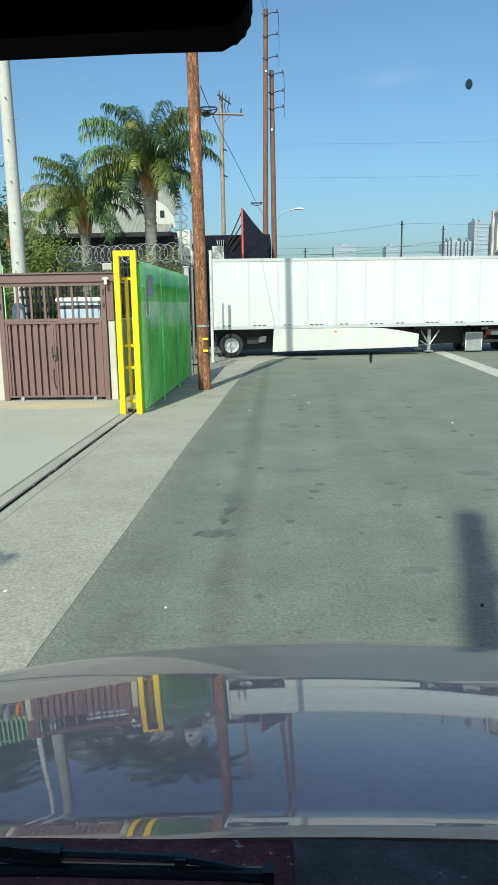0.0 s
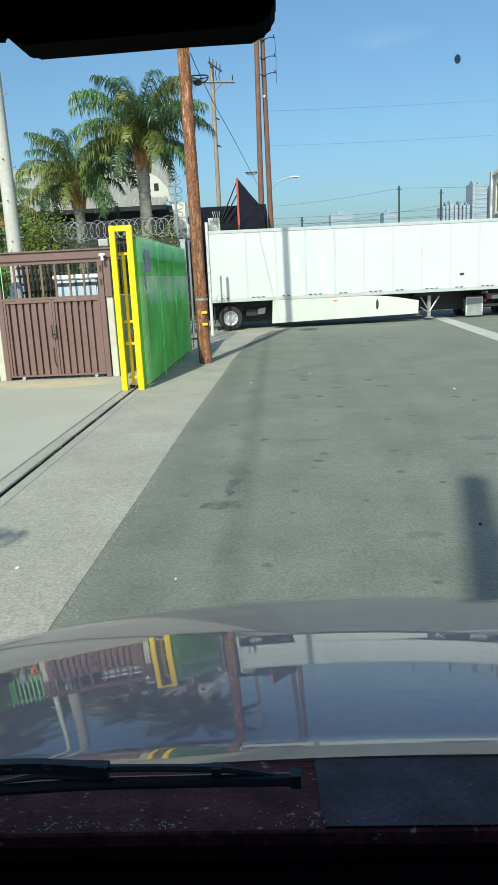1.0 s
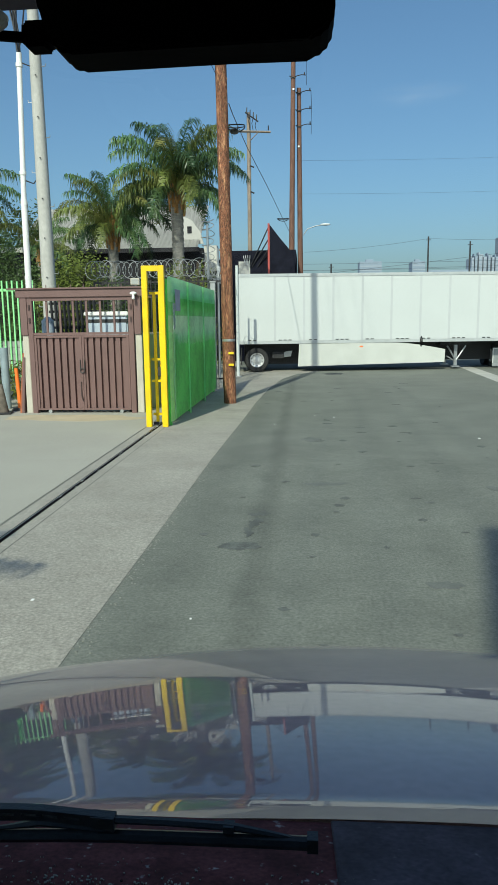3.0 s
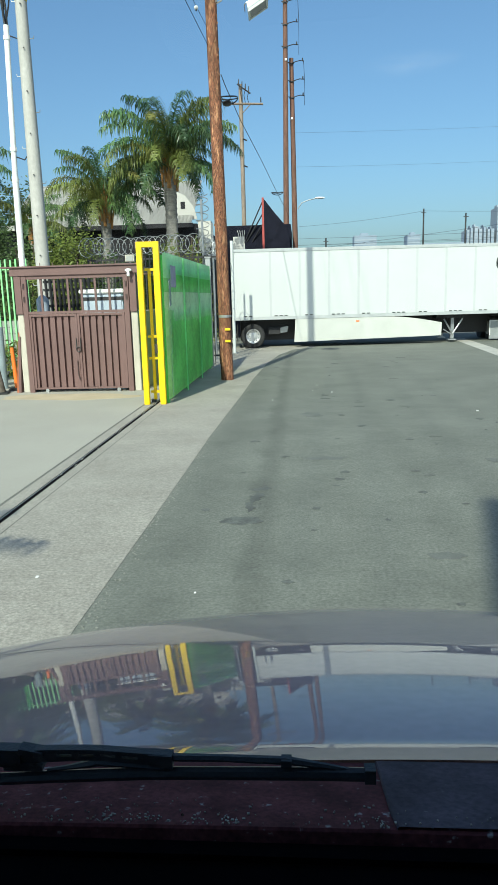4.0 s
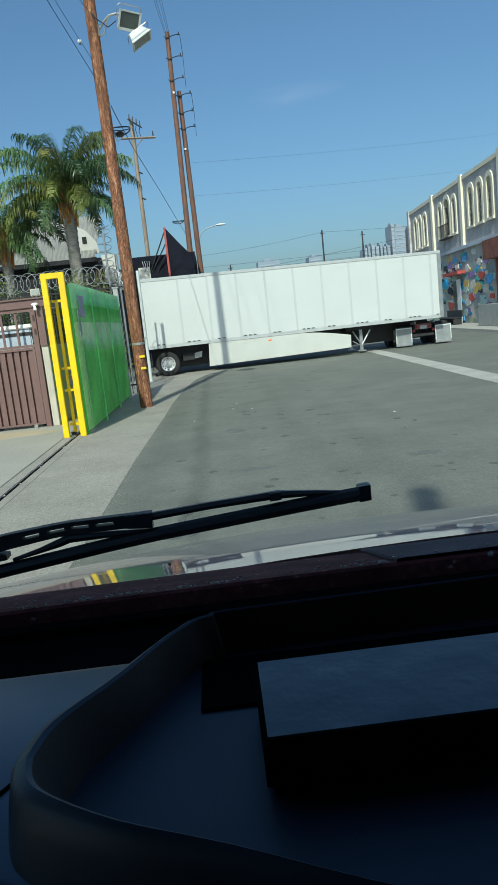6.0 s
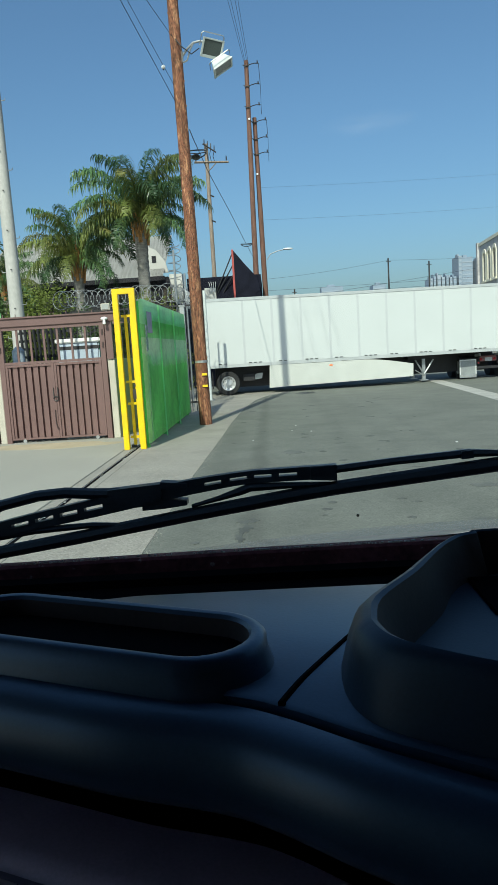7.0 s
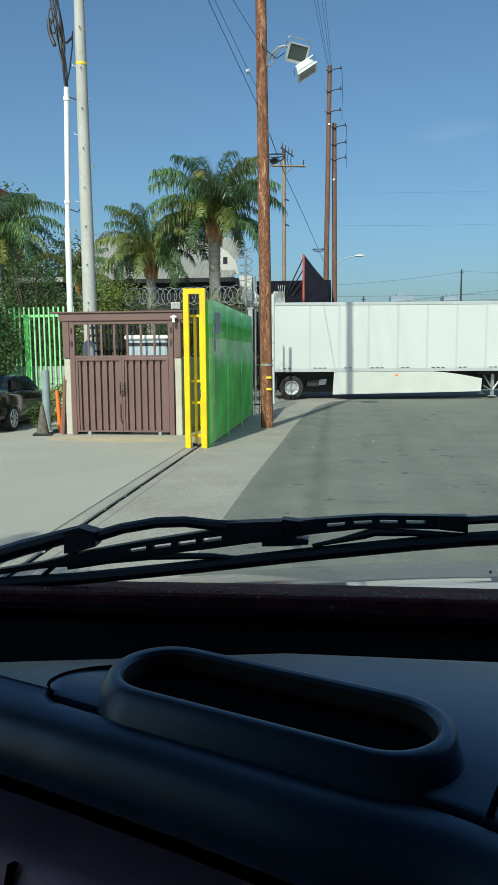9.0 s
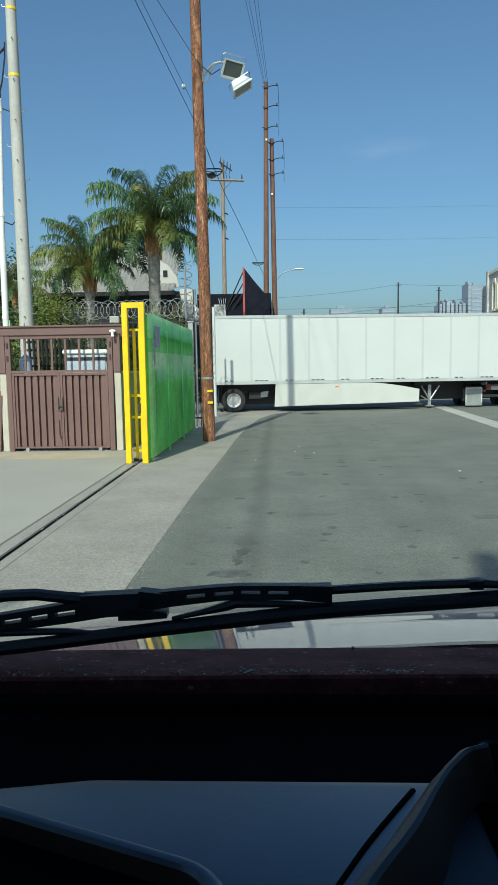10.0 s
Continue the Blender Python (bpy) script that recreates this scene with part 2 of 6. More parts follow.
LEAF2 = mat("yellow_green_leaf", (0.19, 0.235, 0.05), 0.55, var=0.35, scale=2.0, fine=15, bump=0, trans=0.35)
ROOFMETAL = mat("pale_corrugated_roof", (0.50, 0.49, 0.455), 0.6, var=0.08, scale=0.8)
DARKWALL = mat("dark_wall", (0.028, 0.028, 0.032), 0.85, var=0.3, spec=0.2)
DIRTY = mat("dirty_rubber", (0.12, 0.10, 0.08), 0.9, var=0.4, scale=9)
OFFWHITE = mat("offwhite_plaster", (0.58, 0.57, 0.53), 0.85, var=0.1)
BLACKBOARD = mat("black_panel", (0.012, 0.013, 0.022), 0.85, var=0.3, spec=0.1)
REDTRIM = mat("red_trim", (0.40, 0.07, 0.06), 0.6)
STONE = mat("grey_stone_facade", (0.47, 0.455, 0.45), 0.9, var=0.22, scale=1.2, fine=7, bump=0.6, depth=0.03)
STONE_LT = mat("pale_stone_trim", (0.80, 0.75, 0.60), 0.85, var=0.08)
BLUETRIM = mat("pale_blue_cornice", (0.45, 0.52, 0.60), 0.8, var=0.08)
WINDARK = mat("dark_window", (0.02, 0.022, 0.025), 0.12, var=0.1, bump=0)
TERRA = mat("terracotta", (0.36, 0.12, 0.06), 0.8, var=0.2)
REDBRICK = mat("dark_red_facade", (0.23, 0.085, 0.06), 0.85, var=0.25, scale=1.5, fine=14, bump=0.3)
HAZE1 = mat("hazy_tower", (0.25, 0.31, 0.38), 0.9, var=0.06, scale=0.1, fine=1.0, bump=0)
HAZE2 = mat("hazy_tower_pale", (0.31, 0.36, 0.42), 0.9, var=0.06, scale=0.1, fine=1.0, bump=0)
MAROON = mat("maroon_truck_paint", (0.30, 0.185, 0.205), 0.42, var=0.12, scale=5, fine=90, bump=0.0, coat=0.88, spec=0.5, coatrough=0.022)
COWLMAT = mat("dusty_maroon_cowl", (0.115, 0.036, 0.038), 0.85, spec=0.12, var=0.4, scale=30, fine=260, bump=0.2, depth=0.0008, col2=(0.33, 0.30, 0.30), mixscale=120, mixat=0.69, mixsoft=0.05)
COWLDUST = mat("dust_filmed_cowl_panel", (0.074, 0.058, 0.072), 0.8, spec=0.2, var=0.35, scale=26, fine=240, bump=0.25, depth=0.0008, col2=(0.26, 0.24, 0.25), mixscale=110, mixat=0.74, mixsoft=0.05)
GRIT = mat("pale_grit", (0.33, 0.29, 0.24), 0.9, var=0.5, scale=400, bump=0)
DASH = mat("dark_dash_plastic", (0.025, 0.054, 0.098), 0.40, var=0.15, scale=40, fine=900, bump=0.2, depth=0.0003, spec=1.0, tint=(0.5, 0.75, 1.0), coat=0.38, coatrough=0.3)
# Dash plastic again, darkened for the shade on the tray's cab-facing walls.
SHADEDTRAY = mat("shaded_tray_plastic", (0.016, 0.030, 0.056), 0.5, var=0.15, scale=40, fine=900, bump=0.2, depth=0.0003, spec=0.5, tint=(0.5, 0.78, 1.0), coat=0.2, coatrough=0.35)
DASH2 = mat("dash_lower_plastic", (0.55, 0.45, 0.58), 0.5, var=0.12, scale=20, fine=900, bump=0.25, depth=0.0003)
# Pale grey chosen for unseen cab walls, to bounce light onto the dash.
CABBOUNCE = mat("pale_grey_bounce_trim", (0.42, 0.38, 0.39), 0.8, var=0.1, scale=8, fine=200, bump=0.2, depth=0.0005)
VENTTRIM = mat("vent_trim_plastic", (0.24, 0.22, 0.29), 0.5, var=0.1, scale=20)
BINBROWN = mat("dark_brown_bin_plastic", (0.060, 0.042, 0.040), 0.6, var=0.15, scale=20, fine=600, bump=0.2, depth=0.0003)
BLACK = mat("matte_black", (0.005, 0.005, 0.006), 0.95, var=0.2, scale=20, spec=0.05)
WIPER = mat("wiper_black", (0.016, 0.018, 0.021), 0.4, var=0.3, scale=60, fine=500)
GLASS = pane_mat("windshield_glass", (0.93, 0.97, 0.95))
HEADER = mat("cab_headliner", (0.075, 0.057, 0.068), 0.9, var=0.2, scale=30, fine=300)
DIRT = mat("dirt_fleck", (0.03, 0.028, 0.026), 0.9)
dn, dl_ = DIRT.node_tree.nodes, DIRT.node_tree.links
clear, half = dn.new("ShaderNodeBsdfTransparent"), dn.new("ShaderNodeMixShader")
half.inputs["Fac"].default_value = 0.35
dl_.new(dn["Principled BSDF"].outputs[0], half.inputs[1])
dl_.new(clear.outputs[0], half.inputs[2])
dl_.new(half.outputs[0], dn["Material Output"].inputs["Surface"])
TANPOLE = mat("weathered_tan_pole", (0.27, 0.215, 0.17), 0.85, var=0.25, stretch=(4, 4, 0.6))
DULLRED = mat("dull_red_paint", (0.20, 0.085, 0.08), 0.6, var=0.3)
PLASTICBAG = mat("crumpled_pale_plastic", (0.96, 0.97, 0.98), 0.45, var=0.12, scale=90, fine=220, bump=0, col2=(0.62, 0.56, 0.46), mixscale=45, mixat=0.62, mixsoft=0.15, trans=0.95)
BAGNECK = mat("twisted_bag_plastic", (0.62, 0.58, 0.50), 0.5, var=0.2, scale=120, fine=300, bump=0, col2=(0.80, 0.82, 0.82), mixscale=90, mixsoft=0.2, trans=0.8)


# ---------------------------------------------------------------- mesh helpers
def bx(bm, x0, x1, y0, y1, z0, z1, bevel=0.0, m=None):
    r = bmesh.ops.create_cube(bm, size=1)
    vs = r["verts"]
    mm = Matrix.Translation(((x0 + x1) / 2, (y0 + y1) / 2, (z0 + z1) / 2)) @ Matrix.Diagonal((x1 - x0, y1 - y0, z1 - z0, 1))
    bmesh.ops.transform(bm, matrix=(m @ mm) if m else mm, verts=vs)
    if bevel:
        bmesh.ops.bevel(bm, geom=list({e for v in vs for e in v.link_edges}), offset=bevel, segments=2, affect="EDGES")


def cy(bm, p0, p1, r0, r1=None, n=12, cap=True):
    p0, p1 = Vector(p0), Vector(p1)
    ax = p1 - p0
    q = ax.to_track_quat("Z", "Y").to_matrix().to_4x4()
    bmesh.ops.create_cone(bm, cap_ends=cap, segments=n, radius1=r0, radius2=r0 if r1 is None else r1, depth=ax.length,
                          matrix=Matrix.Translation((p0 + p1) / 2) @ q)


def tube(bm, pts, r, n=6, flat=1.0):
    pts = [Vector(p) for p in pts]
    rings = []
    for i, p in enumerate(pts):
        t = (pts[min(i + 1, len(pts) - 1)] - pts[max(i - 1, 0)]).normalized()
        side = t.cross(Vector((0, 0, 1)))
        side = side.normalized() if side.length > 1e-4 else Vector((1, 0, 0))
        up = side.cross(t)
        rr = r[i] if isinstance(r, (list, tuple)) else r
        rings.append([bm.verts.new(p + side * math.cos(a) * rr + up * math.sin(a) * rr * flat) for a in [2 * math.pi * k / n for k in range(n)]])
    for a, b in zip(rings, rings[1:]):
        for k in range(n):
            bm.faces.new((a[k], a[(k + 1) % n], b[(k + 1) % n], b[k]))
    bm.faces.new(rings[0][::-1])
    bm.faces.new(rings[-1])


def prism(bm, poly, z0, z1, m=None):
    """A flat polygon of (x, y) raised from z0 to z1."""
    lo = [bm.verts.new((x, y, z0)) for x, y in poly]
    hi = [bm.verts.new((x, y, z1)) for x, y in poly]
    if m:
        for v in lo + hi:
            v.co = m @ v.co
    k = len(poly)
    bm.faces.new(lo[::-1])
    bm.faces.new(hi)
    for i in range(k):
        bm.faces.new((lo[i], lo[(i + 1) % k], hi[(i + 1) % k], hi[i]))


def finish(name, bm, material, smooth=False):
    bmesh.ops.recalc_face_normals(bm, faces=bm.faces)
    me = bpy.data.meshes.new(name)
    bm.to_mesh(me)
    bm.free()
    me.materials.append(material)
    if smooth:
        me.polygons.foreach_set("use_smooth", [True] * len(me.polygons))
        me.set_sharp_from_angle(angle=radians(38))
    return me


def part(name, bm, material, parent=None, label="", smooth=False):
    ob = new(name, bm if isinstance(bm, bpy.types.Mesh) else finish(name, bm, material, smooth))
    if parent:
        ob.parent = parent
    if label:
        tagged(ob, label)
    return ob


def thing(name, label, category, at=(0, 0, 0), rz=0.0, group="", kind=""):
    ob = new(name)
    ob.empty_display_size = 0.1
    ob.matrix_basis = pose(*at, 0, 0, rz)
    return tagged(ob, label, category, group, kind)


def B():
    return bmesh.new()


def boxpart(name, dims, material, parent, label="", bevel=0.0, smooth=False):
    b = B()
    bx(b, *dims, bevel)
    return part(name, b, material, parent, label, smooth)

# ---------------------------------------------------------------- ground
b = B()
bmesh.ops.create_grid(b, x_segments=2, y_segments=2, size=1500)
tagged(part("ground", b, ASPHALT), "worn grey asphalt road reaching far off", "road", kind="structure")

EDGE = [(-1.47, -20), (-1.47, 4.7), (-1.43, 7.3), (-1.39, 11.4), (-1.27, 16.2), (-1.22, 19.2), (-1.05, 23.5), (-0.75, 27.0), (-0.2, 29.6)]
b = B()
prism(b, EDGE + [(-3.6, 29.6), (-3.6, 22.4), (-3.19, 22.3), (-3.19, -20)], -0.05, 0.0045)
tagged(part("pavement", b, CONCRETE), "rough exposed-aggregate concrete strip beside the road", "pavement", kind="structure")
b = B()
prism(b, [(-3.21, -20), (-3.21, 40), (-70, 40), (-70, -20)], -0.05, 0.004)
tagged(part("driveway", b, DRIVE), "pale smooth concrete driveway", "driveway", kind="structure")
b = B()
prism(b, [(-3.6, 29.6), (-0.2, 29.6), (0.6, 30.4), (0.6, 31.5), (-3.6, 31.5)], -0.05, 0.0042)
tagged(part("pavement_corner", b, CONCRETE), "sunlit concrete corner of the pavement", "pavement", kind="structure")
b = B()
prism(b, [(6.05, 10), (6.68, 10), (6.85, 17.4), (7.48, 34.0), (6.92, 34.0), (6.2, 17.4)], -0.05, 0.0045)
tagged(part("gutter_strip", b, KERB), "pale concrete gutter strip across the asphalt", "gutter", kind="structure")

rail = thing("gate_track", "black sliding gate track groove set in concrete", "gate track")
boxpart("rail", (-2.985, -2.974, -6, 15.6, -0.02, 0.010), GALV, rail)
boxpart("groove", (-2.973, -2.928, -6, 15.6, -0.02, 0.0075), BLACK, rail)
boxpart("groove", (-3.002, -2.986, -6, 15.6, -0.02, 0.0074), BLACK, rail)
rng = random.Random(15)
for k in range(16):
    y, x = rng.uniform(4.5, 15), -2.962 + rng.uniform(-0.012, 0.02)
    boxpart("pale_chip", (x, x + rng.uniform(0.008, 0.018), y, y + rng.uniform(0.02, 0.10), 0.0, 0.0095), LITTER, rail, "pale chip stuck in the groove")
for x in (-3.18, -2.79):
    boxpart("joint_line", (x - 0.004, x + 0.004, -6, 15.6, -0.02, 0.0062), STAIN_SHADE, rail, "thin dark concrete joint")
rng = random.Random(16)
b = B()
for k in range(520):
    y = rng.uniform(3.5, 20)
    for (xa, ya), (xb, yb) in zip(EDGE, EDGE[1:]):
        if ya <= y < yb:
            x = xa + (xb - xa) * (y - ya) / (yb - ya)
    s_ = rng.uniform(0.002, 0.007)
    x += abs(rng.gauss(0, 0.06))
    bx(b, x - s_, x + s_ * rng.uniform(0.6, 1.4), y - s_, y + s_ * rng.uniform(0.6, 1.6), 0, 0.004 + s_ * 0.4)
tagged(part("gravel", b, CRUMB), "pale crumbs of concrete along the asphalt edge", "gravel", kind="stuff")


def blob(name, cx, cy_, rx, ry, z, material, label, seed, lumps=0.35):
    b = B()
    rng = random.Random(seed)
    ph = [rng.uniform(0, 6.28) for _ in range(4)]
    vs = []
    for k in range(40):
        a = 2 * math.pi * k / 40
        r = 1 + lumps * (0.5 * math.sin(2 * a + ph[0]) + 0.35 * math.sin(5 * a + ph[1]) + 0.25 * math.sin(9 * a + ph[2]))
        vs.append((cx + rx * r * math.cos(a), cy_ + ry * r * math.sin(a)))
    prism(b, vs, -0.01, z)
    return tagged(part(name, b, material), label, "stain", kind="structure")


blob("road_stain_shade", -0.43, 8.18, 0.095, 0.09, 0.0042, STAIN_SHADE, "dark oil stain on the asphalt", 1, 0.5)
blob("road_stain_shade", -0.45, 7.85, 0.07, 0.16, 0.0040, STAIN_SHADE, "dark oil stain on the asphalt", 2, 0.6)
blob("road_stain_shade", -0.50, 7.50, 0.05, 0.13, 0.0041, STAIN_SHADE, "dark oil stain on the asphalt", 10, 0.6)
blob("road_stain_shade", -0.545, 7.03, 0.180, 0.14, 0.0043, OLDSTAIN, "broad faded oil stain on the asphalt", 3, 0.24)
# small scuffs and drips scattered over the asphalt
rng = random.Random(31)
b = B()
for k in range(90):
    x, y = rng.uniform(-1.0, 3.4), 3.6 + 22 * rng.random() ** 1.6
    if x < -0.9 + 0.02 * y and y < 6:
        continue
    w, h = rng.uniform(0.012, 0.055) * (1 + y / 14), rng.uniform(0.012, 0.05) * (1 + y / 14)
    prism(b, [(x + w * rng.uniform(0.5, 1.2) * math.cos(a), y + h * rng.uniform(0.5, 1.2) * math.sin(a)) for a in [2 * math.pi * j / 9 for j in range(9)]], 0.001, 0.0042)
tagged(part("road_scuffs", b, OLDSTAIN), "small dark scuffs and drips on the asphalt", "scuffs", kind="stuff")
blob("road_stain_shade", 1.22, 6.06, 0.13, 0.10, 0.0042, SMUDGE, "faint dark smudge on the asphalt", 4)
blob("road_stain_shade", 0.22, 13.28, 0.20, 0.22, 0.0042, SMUDGE, "faint dark smudge on the asphalt", 5)
# Shadow of the floodlights, painted on the asphalt as a dark blob.
blob("road_stain_shade", 1.2, 29.4, 0.42, 0.5, 0.0042, STAIN_SHADE, "dark patch painted as shadow of the floodlights before the trailer", 6)
blob("road_stain_shade", 2.6, 9.5, 0.18, 0.16, 0.0042, SMUDGE, "faint dark smudge on the asphalt", 7)
blob("road_stain_shade", 0.35, 9.7, 0.25, 0.12, 0.0041, SMUDGE, "faint dark smudge on the asphalt", 8)
blob("driveway_stain", -5.2, 16.3, 1.6, 0.55, 0.0060, TAN, "tan dusty stain before the brown doors", 9, 0.2)
rng = random.Random(5)
for x, y, s in ((0.72, 16.3, 0.03), (0.42, 17.6, 0.02), (0.3, 16.6, 0.018), (3.2, 13.4, 0.035), (-2.05, 5.6, 0.02), (-0.75, 5.3, 0.012), (-0.55, 15.2, 0.02)):
    b = B()
    s *= 0.6
    bx(b, x - s, x + s, y - s * 1.4, y + s * 1.4, 0.003, 0.010, 0.002)
    tagged(part("litter", b, LITTER), "scrap of white paper lying on the asphalt", "litter", group="litter on the road")


# ---------------------------------------------------------------- poles, lamps, wires
def wire(name, pts, r, label):
    b = B()
    tube(b, pts, r, 4)
    return tagged(part(name, b, WIRE), label, "wire")


def sag(p, q, drop, n=9):
    p, q = Vector(p), Vector(q)
    return [p.lerp(q, k / n) - Vector((0, 0, drop * 4 * (k / n) * (1 - k / n))) for k in range(n + 1)]


def wood_pole(base, top, r0, r1, material, label):
    e = thing("utility_pole", label, "utility pole", base)
    b = B()
    n = 14
    d_ = Vector(top) - Vector(base)
    rings = 40
    prev = None
    for i in range(rings + 1):
        f = i / rings
        c = d_ * f
        r = r0 + (r1 - r0) * f
        ring = []
        for k in range(n):
            a = 2 * math.pi * k / n
            rr = r * (1 + 0.035 * noise.noise(Vector((math.cos(a) * 1.5, math.sin(a) * 1.5, f * 14 + base[0]))))
            ring.append(b.verts.new((c.x + rr * math.cos(a), c.y + rr * math.sin(a), c.z)))
        if prev:
            for k in range(n):
                b.faces.new((prev[k], prev[(k + 1) % n], ring[(k + 1) % n], ring[k]))
        prev = ring
    b.faces.new(prev)
    part("shaft", b, material, e, smooth=True)
    return e


P_BASE, P_TOP = (-1.89, 19.15, 0), (-2.06, 19.15, 15.2)
pole = wood_pole(P_BASE, P_TOP, 0.165, 0.125, POLEWOOD, "rough reddish-brown wooden utility pole on the pavement")
for z in (1.02, 1.32):
    b = B()
    bx(b, 0.005 - 0.01, 0.13, -0.185, -0.155, z - 0.03, z + 0.03, 0.004)
    part("tag", b, TAG, pole, "small yellow tag")
b = B()
cy(b, (-0.012, 0, 1.62), (-0.012, 0, 1.68), 0.168, 0.167, 16)
part("band", b, GALV, pole, "grey metal band")
rng = random.Random(3)
for i in range(84):
    z = 0.3 + i * 0.145
    a = rng.uniform(3.3, 6.1)
    r = 0.165 - 0.04 * z / 15.2
    cx = -0.17 * z / 15.2
    c = Vector((cx + r * math.cos(a), r * math.sin(a), z))
    b = B()
    bmesh.ops.create_icosphere(b, subdivisions=1, radius=0.016, matrix=Matrix.Translation(c) @ Matrix.Diagonal((1.2, 0.6, 2.2, 1)))
    part("knot", b, KNOTWOOD, pole)


def floodlight(at, rz, rx, ry, label):
    e = thing("floodlight", label, "floodlight", at, group="floodlights on the pole")
    e.matrix_basis = pose(*at, rx, ry, rz) @ Matrix.Scale(0.88, 4)
    b = B()
    # housing: a flared box open to the front (-y)
    f, k = 0.30, 0.19
    vs = [b.verts.new(v) for v in ((-f, -0.13, -0.24), (f, -0.13, -0.24), (f, -0.13, 0.24), (-f, -0.13, 0.24), (-k, 0.14, -0.15), (k, 0.14, -0.15), (k, 0.14, 0.15), (-k, 0.14, 0.15))]
    for q in ((4, 5, 6, 7), (0, 1, 5, 4), (1, 2, 6, 5), (2, 3, 7, 6), (3, 0, 4, 7), (0, 3, 2, 1)):
        b.faces.new([vs[i] for i in q])
    bmesh.ops.bevel(b, geom=b.edges[:], offset=0.02, segments=2, affect="EDGES")
    part("housing", b, LAMPCASE, e, smooth=True)
    b = B()
    bx(b, -0.25, 0.25, -0.143, -0.131, -0.17, 0.20, 0.004)
    part("lens", b, LAMPGLASS, e, "dark glass lens")
    b = B()
    bx(b, -0.31, 0.31, -0.155, -0.125, 0.205, 0.245, 0.006)
    bx(b, -0.31, 0.31, -0.155, -0.125, -0.245, -0.175, 0.006)
    bx(b, -0.31, -0.255, -0.155, -0.125, -0.24, 0.24, 0.006)
    bx(b, 0.255, 0.31, -0.155, -0.125, -0.24, 0.24, 0.006)
    part("bezel", b, LAMPCASE, e)
    b = B()
    tube(b, [(-0.32, 0.02, 0), (-0.33, 0.02, 0.30), (-0.28, 0.02, 0.35), (0.28, 0.02, 0.35), (0.33, 0.02, 0.30), (0.32, 0.02, 0)], 0.017, 6)
    part("yoke", b, GALV, e, "metal yoke")
    return e


floodlight((-1.12, 18.85, 9.19), 26, 32, 6, "pale grey floodlight with dark lens hung on the pole bracket")
floodlight((-0.92, 18.98, 8.86), 8, 80, -32, "pale grey floodlight turned sideways below the other")
br = thing("lamp_bracket", "curved steel lamp bracket bolted to the wooden pole", "bracket")
b = B()
tube(b, [(-1.84, 19.0, 9.1), (-1.70, 18.95, 9.25), (-1.55, 18.92, 9.36), (-1.38, 18.9, 9.38), (-1.0, 18.95, 9.30)], 0.028, 8)
tube(b, [(-1.84, 19.0, 8.95), (-1.72, 18.95, 8.98), (-1.64, 18.93, 9.2), (-1.55, 18.92, 9.34)], 0.02, 6)
part("arm", b, GALV, br, smooth=True)
boxpart("plate", (-1.86, -1.82, 18.95, 19.0, 8.95, 9.2), STEEL, br)
b = B()
tube(b, [(-1.98, 18.97, 9.5), (-1.85, 18.9, 9.3), (-1.6, 18.85, 9.08), (-1.4, 18.85, 9.2)], 0.014, 5)
part("cable", b, WIRE, br, "drooping black cable")

# grey pole with the conduit
gp = wood_pole((-7.08, 20.5, 0), (-7.12, 20.5, 15.5), 0.215, 0.115, GREYPOLE, "smooth grey pole standing behind the brown enclosure")
for z in (9.85, 11.55):
    b = B()
    cy(b, (-0.02, 0, z - 0.035), (-0.02, 0, z + 0.035), 0.156 - 0.01 * (z > 10), n=16)
    part("tag", b, TAG, gp, "yellow marker band")
for i in range(13):
    b = B()
    z = 2.6 + i * 0.9
    r = 0.215 - 0.1 * z / 15.5
    s = 1 if i % 2 else -1
    tube(b, [(s * r * 0.9, -0.03, z), (s * (r + 0.10), -0.05, z), (s * (r + 0.11), -0.05, z + 0.06)], 0.012, 5)
    part("climbing_step", b, GALV, gp, "steel climbing step")
for i in range(10):
    b = B()
    cy(b, (0.02, -0.20 + 0.0055 * i, 3.4 + i * 1.05), (0.02, -0.23 + 0.0055 * i, 3.4 + i * 1.05), 0.018, n=8)
    part("bolt", b, STEEL, gp, "dark bolt head")
cd = thing("conduit_riser", "white plastic conduit riser strapped beside the grey pole", "conduit", (-7.66, 20.45, 0))
b = B()
cy(b, (-0.02, 0, 0), (0.02, 0, 5.5), 0.085, n=14)
cy(b, (0.02, 0, 5.5), (0.13, 0, 9.25), 0.072, n=14)
part("pipe", b, PVC, cd, smooth=True)
for z, x in ((3.4, -0.0), (6.2, 0.04), (8.95, 0.12), (5.4, 0.02)):
    b = B()
    cy(b, (x, 0, z - 0.05), (x, 0, z + 0.05), 0.092, n=14)
    part("collar", b, PVC, cd)
for z, x in ((6.0, 0.04), (9.0, 0.12)):
    b = B()
    tube(b, [(x + 0.07, 0, z), (x + 0.28, 0.02, z - 0.08), (0.46, 0.05, z + 0.1)], 0.018, 5)
    part("strap", b, STEEL, cd, "dark stand-off strap")
b = B()
for dx in (-0.03, 0.03):
    tube(b, [(0.13 + dx * 0.3, 0, 9.2), (0.12 + dx, 0, 9.6), (0.02 + dx * 2, -0.02, 10.3), (-0.10 + dx * 2, -0.02, 10.9), (-0.25 + dx, 0, 11.8), (-0.32 + dx, 0, 13)], 0.022, 5)
tube(b, [(0.13, 0, 9.3), (0.25, -0.02, 9.7), (0.34, 0, 10.3), (0.36, 0, 10.7)], 0.022, 5)
rngc = random.Random(21)
for k in range(7):
    pts, ph = [], rngc.uniform(0, 6)
